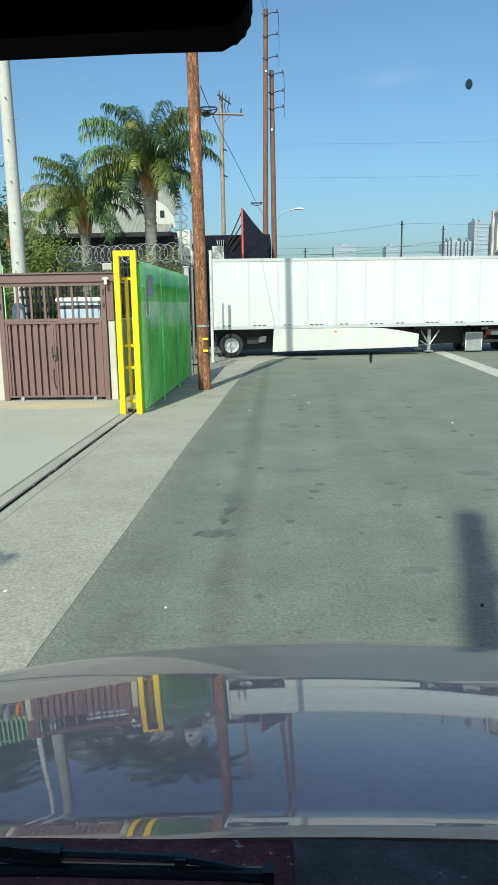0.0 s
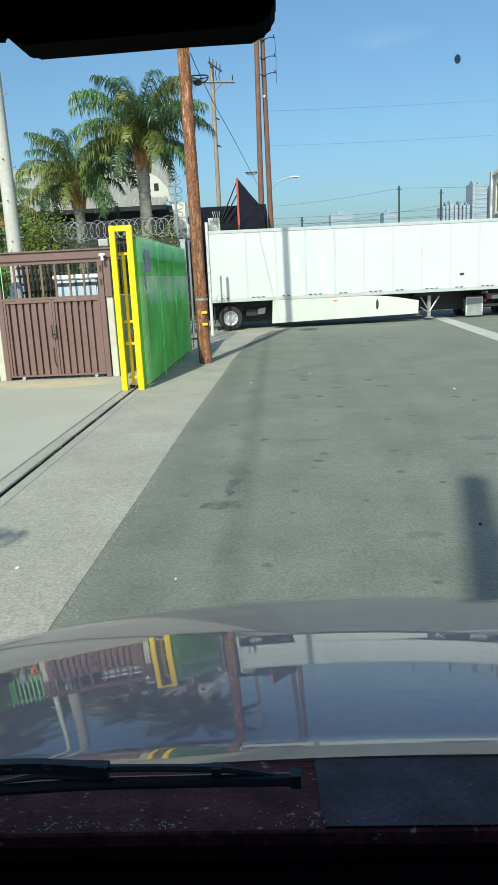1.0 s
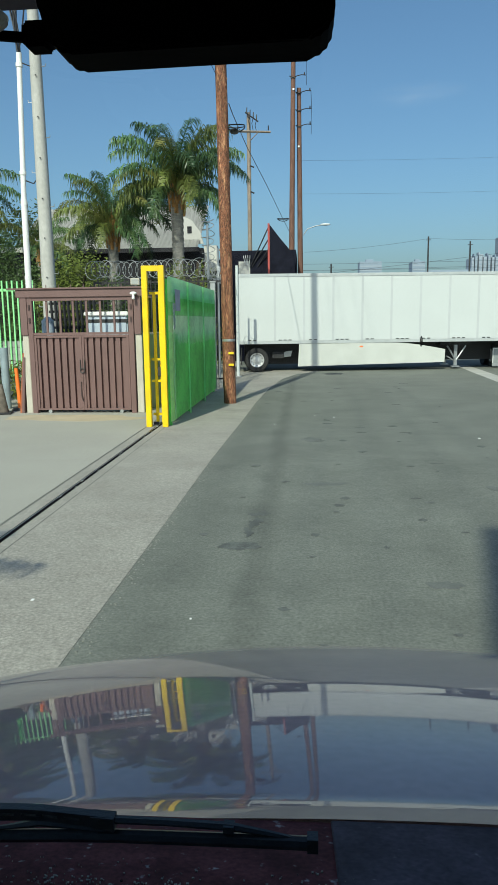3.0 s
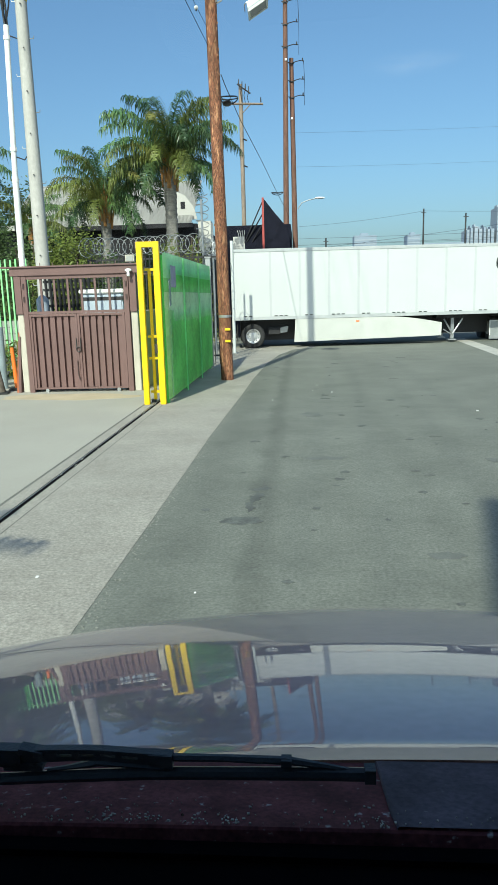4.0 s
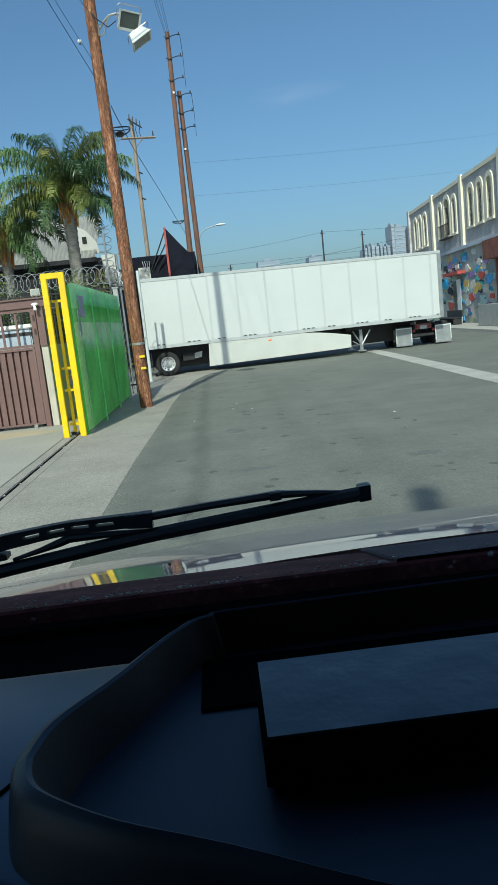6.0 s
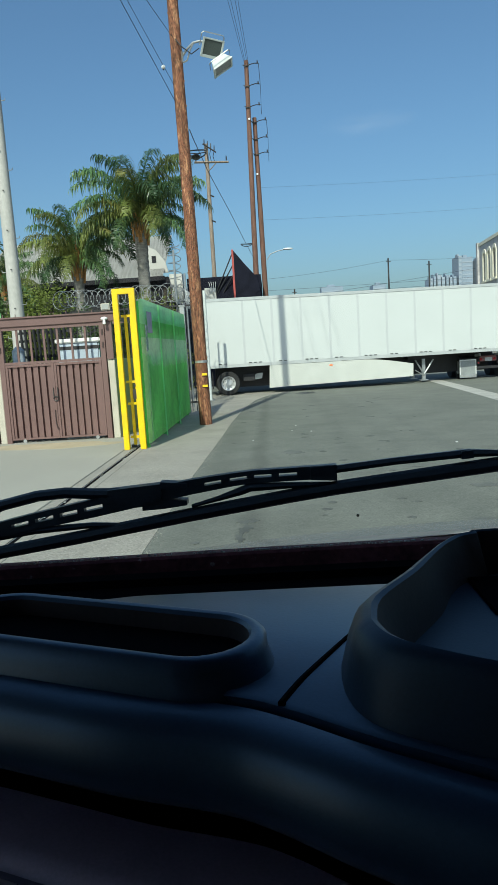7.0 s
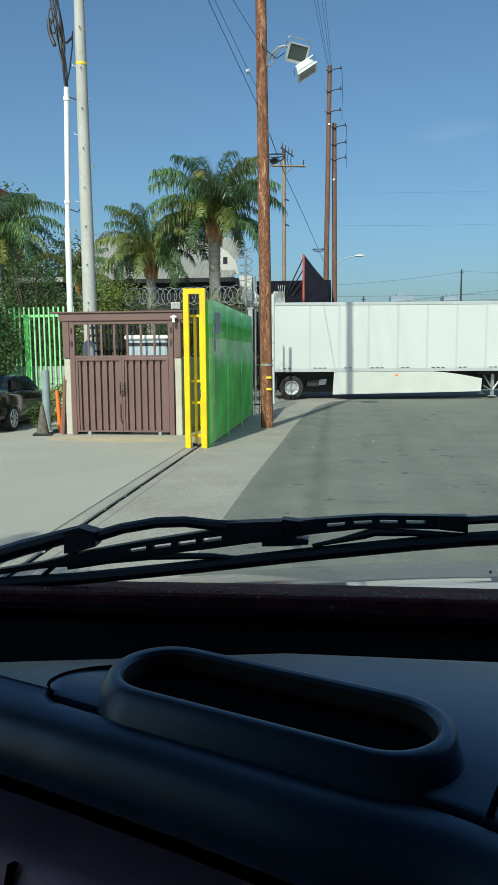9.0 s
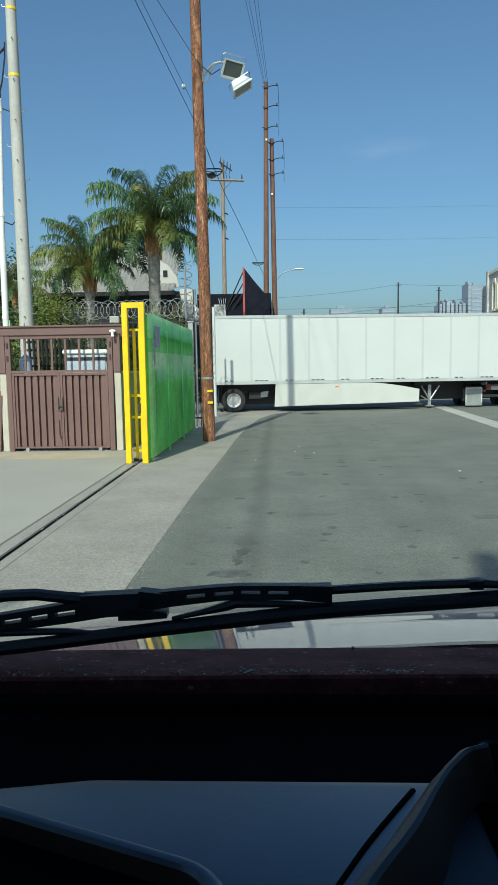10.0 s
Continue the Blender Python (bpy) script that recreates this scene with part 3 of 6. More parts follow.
    for j in range(13):
        f = j / 12
        z = 9.25 + f * (2.9 + 0.12 * k)
        w = 0.03 + 0.07 * math.sin(math.pi * min(1, f * 1.25))
        pts.append((0.13 - 0.36 * f ** 1.2 + w * math.sin(ph + 4.0 * f + k), 0.06 * math.cos(ph + 5 * f), z))
    tube(b, pts, 0.02, 5)
for k in range(2):
    cx_, cz_ = -0.16 - 0.05 * k, 10.85 + 0.28 * k
    tube(b, [(cx_ + 0.08 * math.cos(a * 0.52), -0.03, cz_ + 0.20 * math.sin(a * 0.52)) for a in range(13)], 0.02, 5)
part("cable", b, WIRE, cd, "tangled black cables leaving the pipe")
b = B()
tube(b, [(-0.15, -0.02, 10.35), (-0.28, -0.02, 10.7), (-0.30, -0.02, 11.05)], 0.055, 7)
tube(b, [(-0.02, -0.02, 10.6), (0.18, 0, 10.4), (0.35, 0, 10.55)], 0.035, 6)
part("splice", b, STEEL, cd, "dark cable splice and clamp")


xp = wood_pole((-3.77, 52, 0), (-3.77, 52, 16.05), 0.165, 0.13, TANPOLE, "weathered utility pole with crossarms and cutouts behind the palm")
b = B()
tube(b, [(-0.85, -0.12, 14.86), (1.5, -0.12, 14.74)], 0.075, 4)
part("crossarm", b, TANPOLE, xp)
b = B()
tube(b, [(-0.2, -0.3, 16.0), (0.68, -0.3, 15.38)], 0.05, 5)
part("cutout_bar", b, STEEL, xp, "dark slanting cutout arm")
for k in range(4):
    x, z = -0.1 + 0.22 * k, 15.95 - 0.155 * k
    b = B()
    cy(b, (x, -0.3, z), (x + 0.02, -0.3, z + 0.36), 0.045, 0.03, 7)
    part("cutout", b, STEEL, xp, "dark fuse cutout")
    if k:
        b = B()
        tube(b, [(x, -0.3, z), (x - 0.1, -0.3, z - 0.35), (x - 0.02, -0.2, 14.85)], 0.022, 4)
        part("jumper", b, WIRE, xp, "dark jumper cable")
for x in (-0.75, 1.35):
    b = B()
    cy(b, (x, -0.12, 14.86), (x, -0.12, 15.16), 0.05, 0.035, 7)
    part("insulator", b, STEEL, xp, "dark insulator")
b = B()
tube(b, [(0.08, -0.14, 14.2), (0.65, -0.14, 14.74)], 0.03, 4)
part("brace", b, TANPOLE, xp)
for z in (10.9, 12.6):
    b = B()
    tube(b, [(0.1, -0.14, z), (0.35, -0.14, z - 0.12)], 0.05, 5)
    part("cable_clamp", b, STEEL, xp, "dark cable clamp")

for x, y, top, low, arms in ((-0.565, 43.0, 17.88, -0.20, (17.64, 16.55, 15.43)), (-0.285, 43.8, 15.05, 0.12, (14.84, 13.90, 13.06))):
    e = wood_pole((x + low, y, 0), (x, y, top), 0.18, 0.12, FARWOOD, "tall brown utility pole carrying a side rack of insulators")
    for z in arms:
        cx = -low + low * (1 - z / top)
        b = B()
        tube(b, [(cx - 0.2, -0.14, z - 0.02), (cx, -0.15, z - 0.10), (cx + 0.22, -0.15, z - 0.02), (cx + 0.45, -0.15, z + 0.03), (cx + 0.70, -0.15, z)], 0.026, 5)
        part("insulator_arm", b, STEEL, e, "dark insulator arm")
        b = B()
        cy(b, (cx + 0.62, -0.15, z + 0.02), (cx + 0.62, -0.15, z + 0.16), 0.045, 0.03, 7)
        part("insulator", b, STEEL, e, "dark insulator")
        boxpart("clamp", (cx - 0.15, cx + 0.15, -0.16, -0.11, z - 0.11, z - 0.06), STEEL, e, "dark steel clamp")
    cx = -low
    b = B()
    tube(b, [(cx + 0.68, -0.15, arms[0]), (cx + 0.72, -0.15, (arms[0] + arms[2]) / 2), (cx + 0.70, -0.15, arms[2] - 0.5)], 0.013, 4)
    part("jumper", b, WIRE, e, "thin jumper wire")
    boxpart("tag", (cx - 0.06, cx + 0.04, -0.17, -0.14, top - 3.2, top - 3.10), PVC, e, "pale tag")

for k, x in enumerate((-6.1, -5.3, -4.1, -3.3)):
    wire("power_line", sag((-0.68 + 0.08 * k, 43, 17.8 - 0.1 * (k % 2)), (x, -25, 23.3 + 0.2 * k), 0.2), 0.008, "thin dark power line overhead")
wire("power_line", sag((-1.99, 19.12, 9.50), (-7.98, -2.9, 13.6), 0.05), 0.007, "thin dark service line to the wooden pole")
wire("power_line", sag((-2.08, 19.12, 8.44), (-8.11, -2.9, 18.05), 0.05), 0.006, "thin dark service line to the wooden pole")
wire("power_line", sag((-2.08, 19.12, 8.06), (-8.09, -2.9, 18.42), 0.05), 0.008, "thin dark service line to the wooden pole")
bl_ = thing("line_ball", "small white marker ball clipped on the service line", "marker", (-2.265, 18.5, 8.70))
b = B()
bmesh.ops.create_icosphere(b, subdivisions=2, radius=0.05)
part("ball", b, PVC, bl_, smooth=True)
b = B()
cy(b, (0, 0, -0.07), (0, 0, -0.02), 0.02, n=8)
part("clip", b, STEEL, bl_)
# a communication cable runs from the wooden pole down the road, with a slack loop at either end
CABLE = [(-1.80, 19.10, 7.42), (-1.75, 19.7, 7.30), (-1.66, 23.0, 7.27), (-1.34, 28.5, 7.10), (-0.96, 35.9, 6.86), (-0.70, 40.5, 6.72), (-0.60, 42.9, 6.70)]
wire("communication_cable", CABLE, 0.011, "dark communication cable strung from the wooden pole")
for at, r, ang in (((-1.77, 20.7, 7.25), 0.24, 4), ((-0.97, 35.8, 6.86), 0.27, 0)):
    e = thing("slack_loop", "black cable slack loop on a flat holder hung on the cable", "cable loop", at, ang)
    for k in range(2):
        b = B()
        tube(b, [(r * math.cos(a), r * 1.6 * math.sin(a), 0.012 * k + 0.10 * r * math.cos(2 * a)) for a in [2 * math.pi * j / 24 for j in range(25)]], 0.012, 5)
        part("loop", b, WIRE, e)
    b = B()
    tube(b, [(-r, 0, 0.02), (0, 0, -0.01), (r, 0, 0.02)], 0.014, 5)
    part("holder", b, STEEL, e, "dark flat holder")
    b = B()
    bmesh.ops.create_icosphere(b, subdivisions=2, radius=1, matrix=Matrix.Translation((-0.05, 0.1, -0.07)) @ Matrix.Diagonal((0.13, 0.24, 0.06, 1)))
    if at[1] < 25:
        part("splice_case", b, CHASSIS, e, "black splice case", smooth=True)
    else:
        b.free()
rp = wood_pole((36, 70, 0), (36, 70, 17.2), 0.2, 0.15, FARWOOD, "brown utility pole beside the cross street")
for z0, z1, dr in ((11.0, 16.9, 0.3), (9.2, 14.0, 0.3)):
    wire("power_line", sag((-0.45, 43, z0), (36, 70, z1), dr, 12), 0.004, "faint thin power line across the sky")
for z0, z1 in ((8.7, 9.0), (8.0, 8.1), (7.9, 8.6)):
    wire("power_line", sag((-10, 88, z0), (60, 92, z1 + 0.6), 0.3), 0.012, "low distant telephone line")
wire("power_line", sag((0, 90, 10.2), (14.7, 90, 11.5), 0.2), 0.012, "low distant telephone line")
wire("power_line", sag((14.7, 90, 11.5), (45, 90, 11.2), 0.3), 0.012, "low distant telephone line")
wire("power_line", sag((3, 90, 7.7), (45, 90, 12.2), 0.2), 0.014, "low distant telephone line")
for x, z in ((14.7, 11.75), (19.6, 11.1), (3.2, 8.8)):
    e = wood_pole((x, 90, 0), (x, 90, z), 0.12, 0.09, STEEL, "thin dark distant utility pole")
    boxpart("crossarm", (-0.3, 0.3, -0.12, -0.05, z - 0.45, z - 0.38), STEEL, e)
sl = thing("street_lamp", "street lamp on a slim curved arm fixed to the far pole", "street lamp", (-0.14, 43.7, 0))
b = B()
tube(b, [(0.1, 0, 7.0), (0.35, 0, 7.35), (0.8, 0, 7.5), (1.2, 0, 7.56)], 0.028, 6)
part("arm", b, GALV, sl, smooth=True)
b = B()
bmesh.ops.create_icosphere(b, subdivisions=2, radius=0.22, matrix=Matrix.Translation((1.38, 0, 7.58)) @ Matrix.Diagonal((1.4, 0.6, 0.3, 1)))
part("lamp_head", b, PVC, sl, "pale lamp head", smooth=True)

# an unseen pole and palm, known from the shadows that they throw on the road
bp = wood_pole((-1.95, -10.9, 0), (-1.95, -10.9, 15.9), 0.19, 0.155, FARWOOD, "wooden utility pole with a side arm behind the truck")
boxpart("side_arm", (0.1, 1.3, -0.06, 0.06, 14.3, 14.45), FARWOOD, bp)

# ---------------------------------------------------------------- gates and fences
yf = thing("gate_portal", "bright yellow steel gate portal over the track", "gate portal", (-2.95, 14.9, 0))
boxpart("post", (-0.232, -0.122, -0.06, 0.06, 0, 3.25), YELLOW, yf, bevel=0.008)
boxpart("post", (0.105, 0.222, -0.06, 0.06, 0, 3.25), YELLOW, yf, bevel=0.008)
boxpart("beam", (-0.122, 0.105, -0.058, 0.058, 3.14, 3.248), YELLOW, yf, bevel=0.004)
ge = thing("gate_leaf_end", "narrow yellow end frame of the sliding gate", "gate", (-2.95, 15.25, 0))
boxpart("post", (-0.10, -0.04, -0.03, 0.03, 0.06, 2.74), YELLOW, ge, bevel=0.005)
boxpart("post", (0.02, 0.06, -0.03, 0.03, 0.06, 2.72), YELLOW, ge, bevel=0.005)
for z in (2.70, 1.35, 0.9, 0.2):
    boxpart("rung", (-0.16, 0.05, -0.025, 0.025, z, z + 0.05), YELLOW, ge)
b = B()
bx(b, -0.03, 0.07, -0.05, 0.02, 1.02, 1.22, 0.006)
bx(b, 0.0, 0.05, -0.06, 0.0, 1.28, 1.33, 0.004)
part("lock", b, STEEL, ge, "dark lock")
boxpart("roller_plate", (-0.15, -0.06, -0.05, 0.05, 0.0, 0.06), STEEL, ge)

gf = thing("green_fence", "tall green translucent sheet fence along the pavement", "fence", (-2.66, 14.98, 0))
L = 7.3
for i in range(4):
    y = 0.12 + i * (L - 0.2) / 3
    boxpart("post", (-0.09, -0.03, y - 0.035, y + 0.035, 0, 3.0), GREENPOST, gf, bevel=0.004)
for z in (0.12, 2.695):
    boxpart("rail", (-0.045, -0.029, 0.155, L, z, z + 0.016), GREENPOST, gf)
nsheet = 9
for i in range(nsheet):
    b = B()
    y0, y1 = i * L / nsheet, (i + 1) * L / nsheet - 0.006
    ns = 12
    edge = (1.95, 1.72, 1.70, 1.66, 1.68, 1.64, 1.66, 1.68, 1.66)[i]
    cols = []
    for k in range(ns + 1):
        y = y0 + (y1 - y0) * k / ns
        x = 0.027 * (1 if k % 2 else -1)
        cols.append((b.verts.new((x, y, 0.10)), b.verts.new((x, y, edge - 0.07 * abs(math.sin(7.3 * y))))))
    for a, c in zip(cols, cols[1:]):
        b.faces.new((a[0], c[0], c[1], a[1]))
    part("sheet", b, GREENSHEET, gf)
    b = B()
    cols = []
    for k in range(ns + 1):
        y = y0 + (y1 - y0) * k / ns
        x = 0.027 * (1 if k % 2 else -1)
        cols.append((b.verts.new((x, y, edge + 0.004 - 0.07 * abs(math.sin(7.3 * y)))), b.verts.new((x, y, 2.27))))
    for a, c in zip(cols, cols[1:]):
        b.faces.new((a[0], c[0], c[1], a[1]))
    # Lighter green carries the sun let through above the gate leaf's shadow.
    part("middle_sheet", b, SUNLITSHEET, gf, "middle green sheet with sunlight put into its lighter colour")
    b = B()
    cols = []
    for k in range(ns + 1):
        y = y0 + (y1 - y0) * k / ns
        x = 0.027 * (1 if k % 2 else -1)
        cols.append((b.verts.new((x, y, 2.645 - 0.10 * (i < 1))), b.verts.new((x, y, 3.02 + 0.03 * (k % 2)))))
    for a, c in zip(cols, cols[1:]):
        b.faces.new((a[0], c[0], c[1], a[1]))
    # Paler green also carries the sunlit brightness of the fence top.
    part("top_sheet", b, PALE_LITSHEET, gf, "pale cyan-green upper sheet with sunlit brightness put into its colour")
    b = B()
    cols = []
    for k in range(ns + 1):
        y = y0 + (y1 - y0) * k / ns
        x = 0.027 * (1 if k % 2 else -1)
        cols.append((b.verts.new((x, y, 2.274)), b.verts.new((x, y, 2.641 - 0.10 * (i < 1)))))
    for a, c in zip(cols, cols[1:]):
        b.faces.new((a[0], c[0], c[1], a[1]))
    # Darker green carries the shade of the gate leaf's top beam.
    part("shade_band_sheet", b, SHADEBAND, gf, "green sheet band with shade put into its darker colour")
for y in (2.12, 4.62):
    boxpart("front_post", (0.029, 0.06, y - 0.02, y + 0.02, 0.0, 3.02), PALE_LITSHEET, gf, "thin pale post")
for z in (0.35, 0.62, 0.9, 1.2, 1.6):
    boxpart("cut_edge", (0.028, 0.032, 0.18 + 0.1 * (z > 1), 0.24 + 0.1 * (z > 1), z - 0.2, z + 0.12), GREENPALE, gf, "bright torn sheet edge")
gl = thing("sliding_gate", "open sliding gate leaf of green sheet stored behind the fence", "gate", (-2.80, 15.4, 0))
for z in (0.08, 1.35, 2.70):
    boxpart("rail", (-0.03, 0.0, 0.0, 6.7, z, z + 0.06), YELLOW, gl)
for k in range(5):
    b = B()
    bx(b, 0.004, 0.008, k * 1.34, k * 1.34 + 1.33, 0.10, 1.85)
    part("sheet", b, LEAFSHEET, gl)
boxpart("top_band", (0.004, 0.010, 0.0, 6.7, 2.45, 2.78), LEAFSHEET, gl, "broad dark green upper band")
sg = thing("fence_notice", "faded grey notice fixed to the green fence", "sign", (-2.615, 15.70, 2.585))
boxpart("board", (0, 0.012, -0.28, 0.28, -0.22, 0.22), mat("lilac_grey_board", (0.40, 0.38, 0.44), 0.8, var=0.1), sg)
sg = thing("fence_notice", "torn grey poster on the green fence", "sign", (-2.617, 15.25, 2.25))
b = B()
prism(b, [(-0.12, -0.28), (0.10, -0.24), (0.13, -0.05), (0.08, 0.06), (0.13, 0.26), (-0.05, 0.28), (-0.13, 0.20), (-0.09, 0.0)], 0.0, 0.008, pose(0, 0, 0, 90, 0, 90))
part("board", b, mat("torn_poster", (0.45, 0.46, 0.47), 0.8, var=0.3, scale=9, col2=(0.16, 0.30, 0.17), mixscale=11, mixat=0.5, mixsoft=0.06), sg)
fp = thing("fence_end_post", "grey steel post at the far end of the fence", "post", (-2.72, 22.55, 0))
boxpart("post", (-0.07, 0.07, -0.07, 0.07, 0, 3.3), GALV, fp, bevel=0.01)
boxpart("cap", (-0.09, 0.09, -0.09, 0.09, 3.3, 3.34), GALV, fp)
wp = thing("white_post", "slim white steel post at the pavement corner", "post", (-2.5, 28.1, 0))
b = B()
cy(b, (0, 0, 0), (0, 0, 4.2), 0.06, n=12)
part("shaft", b, LAMPCASE, wp, smooth=True)
boxpart("base", (-0.14, 0.14, -0.14, 0.14, 0, 0.04), GALV, wp)

# razor wire fence behind
rf = thing("razor_wire_fence", "black steel fence topped with coiled razor wire", "fence", (-6.6, 23.2, 0))
for i in range(30):
    x = i * 0.14
    boxpart("picket", (x, x + 0.025, -0.012, 0.012, 0.05, 3.45), CHASSIS, rf)
for z in (0.3, 3.35):
    boxpart("rail", (0, 4.1, 0.012, 0.05, z, z + 0.05), CHASSIS, rf)
rng = random.Random(8)
for k in range(21):
    b = B()
    cx, cz, r = 0.0 + k * 0.2, 3.78 + rng.uniform(-0.03, 0.03), 0.27 + rng.uniform(-0.02, 0.02)
    tl = rng.uniform(0.25, 0.5)
    pts = [Vector((cx + r * math.cos(a) * math.cos(tl), r * math.cos(a) * math.sin(tl) * (1 if k % 2 else -1), cz + r * math.sin(a))) for a in [2 * math.pi * q / 22 for q in range(23)]]
    tube(b, pts, 0.009, 4)
    for p in pts[::2]:
        bx(b, p.x - 0.022, p.x + 0.022, p.y - 0.003, p.y + 0.003, p.z - 0.008, p.z + 0.008)
    part("razor_ring", b, GALV, rf, "glinting razor wire ring")
rf2 = thing("razor_wire_fence", "chain fence with tangled razor wire behind the pole", "fence", (-2.85, 23.3, 0))
for i in range(3):
    b = B()
    cy(b, (-0.1 + i * 0.05, i * 2.2, 0), (-0.1 + i * 0.05, i * 2.2, 4.6 + 0.5 * (i == 0)), 0.035, n=8)
    part("post", b, GALV, rf2)
b = B()
pts = [Vector((0.22 * math.cos(2 * math.pi * k / 14), 0.0 + k / 14 * 0.35, 3.7 + 0.26 * math.sin(2 * math.pi * k / 14))) for k in range(14 * 13)]
tube(b, pts, 0.012, 4)
pts = [Vector((-0.1 + 0.2 * math.cos(2 * math.pi * k / 14), 0.1 + 0.1 * math.sin(k * 0.7), 3.4 + k / 14 * 0.24 + 0.05 * math.sin(2 * math.pi * k / 14))) for k in range(14 * 8)]
tube(b, pts, 0.012, 4)
part("razor_coil", b, GALV, rf2, "glinting razor wire coil")

# green picket fence with a low wall
pf = thing("picket_fence", "pale green steel picket fence before a grey low wall", "fence", (-18, 22.2, 0))
for i in range(62):
    x = i * 0.16
    boxpart("picket", (x, x + 0.045, -0.02, 0.02, 0.3, 3.42 + 0.02 * (i % 2)), GREENPALE, pf)
boxpart("rail", (0, 9.9, 0.02, 0.06, 3.12, 3.20), GREENPALE, pf)
boxpart("rail", (0, 9.9, 0.02, 0.06, 0.5, 0.58), GREENPALE, pf)
boxpart("post", (8.2, 8.32, -0.06, 0.08, 0, 3.2), GREENPOST, pf)
bw = thing("low_wall", "plain grey block wall behind the green pickets", "wall", (-18, 22.5, 0), kind="structure")
for r in range(8):
    for c in range(25):
        boxpart("block", (c * 0.4 + 0.2 * (r % 2), c * 0.4 + 0.392 + 0.2 * (r % 2), 0, 0.2, r * 0.2, r * 0.2 + 0.192), GREYWALL, bw)


# ---------------------------------------------------------------- brown enclosure
en = thing("trash_enclosure", "brown steel enclosure with double doors and a barred top", "enclosure", (-6.5, 17.2, 0))
W = 2.62
# side walls of cream stucco
for x0 in (-0.13, W - 0.02):
    boxpart("side_wall", (x0, x0 + 0.15, 0.0, 2.4, 0, 1.86), CREAM, en, "cream stucco side wall", bevel=0.01)
boxpart("back_wall", (0.02, W - 0.02, 2.25, 2.4, 0, 1.86), CREAM, en)
for x0 in (0.03, W - 0.17):
    boxpart("post", (x0, x0 + 0.12, -0.03, 0.09, 0.0, 2.74), BROWN, en, bevel=0.006)
for x0 in (-0.14, W - 0.03):
    boxpart("corner_post", (x0, x0 + 0.16, -0.035, 0.12, 1.862, 2.74), BROWN, en, bevel=0.006)
boxpart("top_beam", (-0.22, W + 0.20, -0.06, 0.12, 2.74, 2.92), BROWN, en, bevel=0.008)
boxpart("cap", (-0.42, W + 0.22, -0.10, 0.14, 2.922, 2.96), BROWN, en, bevel=0.005)
for x0 in (-0.12, W + 0.0):
    boxpart("side_beam", (x0, x0 + 0.12, 0.12, 2.4, 2.78, 2.92), BROWN, en)
boxpart("back_beam", (0.0, W, 2.28, 2.4, 2.78, 2.92), BROWN, en)
boxpart("mid_rail", (0.15, W - 0.17, -0.02, 0.05, 1.86, 1.92), BROWN, en)
boxpart("upper_rail", (0.15, W - 0.17, -0.02, 0.05, 2.66, 2.74), BROWN, en)
for x in (0.49, 0.81, 1.13, 1.45, 1.78, 2.11):
    boxpart("bar", (x - 0.024, x + 0.024, 0.0, 0.04, 1.92, 2.66), BROWN, en)
for i in range(8):
    boxpart("finial", (0.2 + i * 0.3, 0.215 + i * 0.3, 0.0, 0.015, 2.96, 3.03), BROWN, en)
for s, (x0, x1) in enumerate(((0.155, W / 2 - 0.012), (W / 2 - 0.004, W - 0.18))):
    dr = B()
    ns = 7
    prof = []
    wv = (x1 - x0) / ns
    for k in range(ns):
        a = x0 + k * wv
        prof += [(a, 0.02), (a + wv * 0.66, 0.02), (a + wv * 0.69, 0.10), (a + wv * 0.95, 0.10)]
    prof.append((x1, 0.02))
    vs = [(dr.verts.new((x, y, 0.12)), dr.verts.new((x, y, 1.80))) for x, y in prof]
    for a, c in zip(vs, vs[1:]):
        dr.faces.new((a[0], c[0], c[1], a[1]))
    door = part("door", dr, BROWN, en)
    boxpart("frame", (x0, x1, -0.012, 0.016, 1.80, 1.855), BROWN, door)
    boxpart("frame", (x0, x1, -0.012, 0.016, 0.075, 0.12), BROWN, door)
    boxpart("frame", (x0, x0 + 0.05, -0.014, 0.014, 0.075, 1.85), BROWN, door)
    boxpart("frame", (x1 - 0.05, x1, -0.014, 0.014, 0.075, 1.85), BROWN, door)
    b = B()
    cy(b, (x0 + 0.3 + 0.6 * s, -0.02, 0.045), (x0 + 0.3 + 0.6 * s, 0.03, 0.045), 0.045, n=12)
    part("caster", b, GALV, door)
b = B()
for k in range(2):
    tube(b, [(W / 2 - 0.06 + 0.1 * k, -0.03, 1.28), (W / 2 - 0.06 + 0.1 * k, -0.035, 1.05)], 0.010, 6)
tube(b, [(W / 2 - 0.01 + 0.055 * math.cos(a), -0.04, 1.02 + 0.055 * math.sin(a)) for a in [k * 0.52 for k in range(13)]], 0.011, 6)
part("latch", b, STEEL, en, "dark door latch and ring")
b = B()
tube(b, [(W / 2 - 0.06, -0.03, 0.75), (W / 2 - 0.06, -0.04, 0.45), (W / 2 - 0.03, -0.04, 0.30)], 0.014, 6)
part("drop_bolt", b, BROWN_DK, en, "drop bolt")
for z in (2.15, 2.45):
    boxpart("hinge", (0.06, 0.10, -0.05, -0.03, z, z + 0.12), BROWN_DK, en)
    boxpart("hinge", (W - 0.12, W - 0.08, -0.05, -0.03, z, z + 0.12), BROWN_DK, en)
bx_ = thing("junction_box", "small cream junction box on the enclosure top", "box", (-3.86, 17.24, 2.962))
boxpart("case", (-0.105, 0.105, -0.06, 0.06, 0.03, 0.19), CREAM, bx_, bevel=0.008)
boxpart("face", (-0.08, 0.08, -0.072, -0.061, 0.05, 0.17), GREYWALL, bx_, bevel=0.003)
b = B()
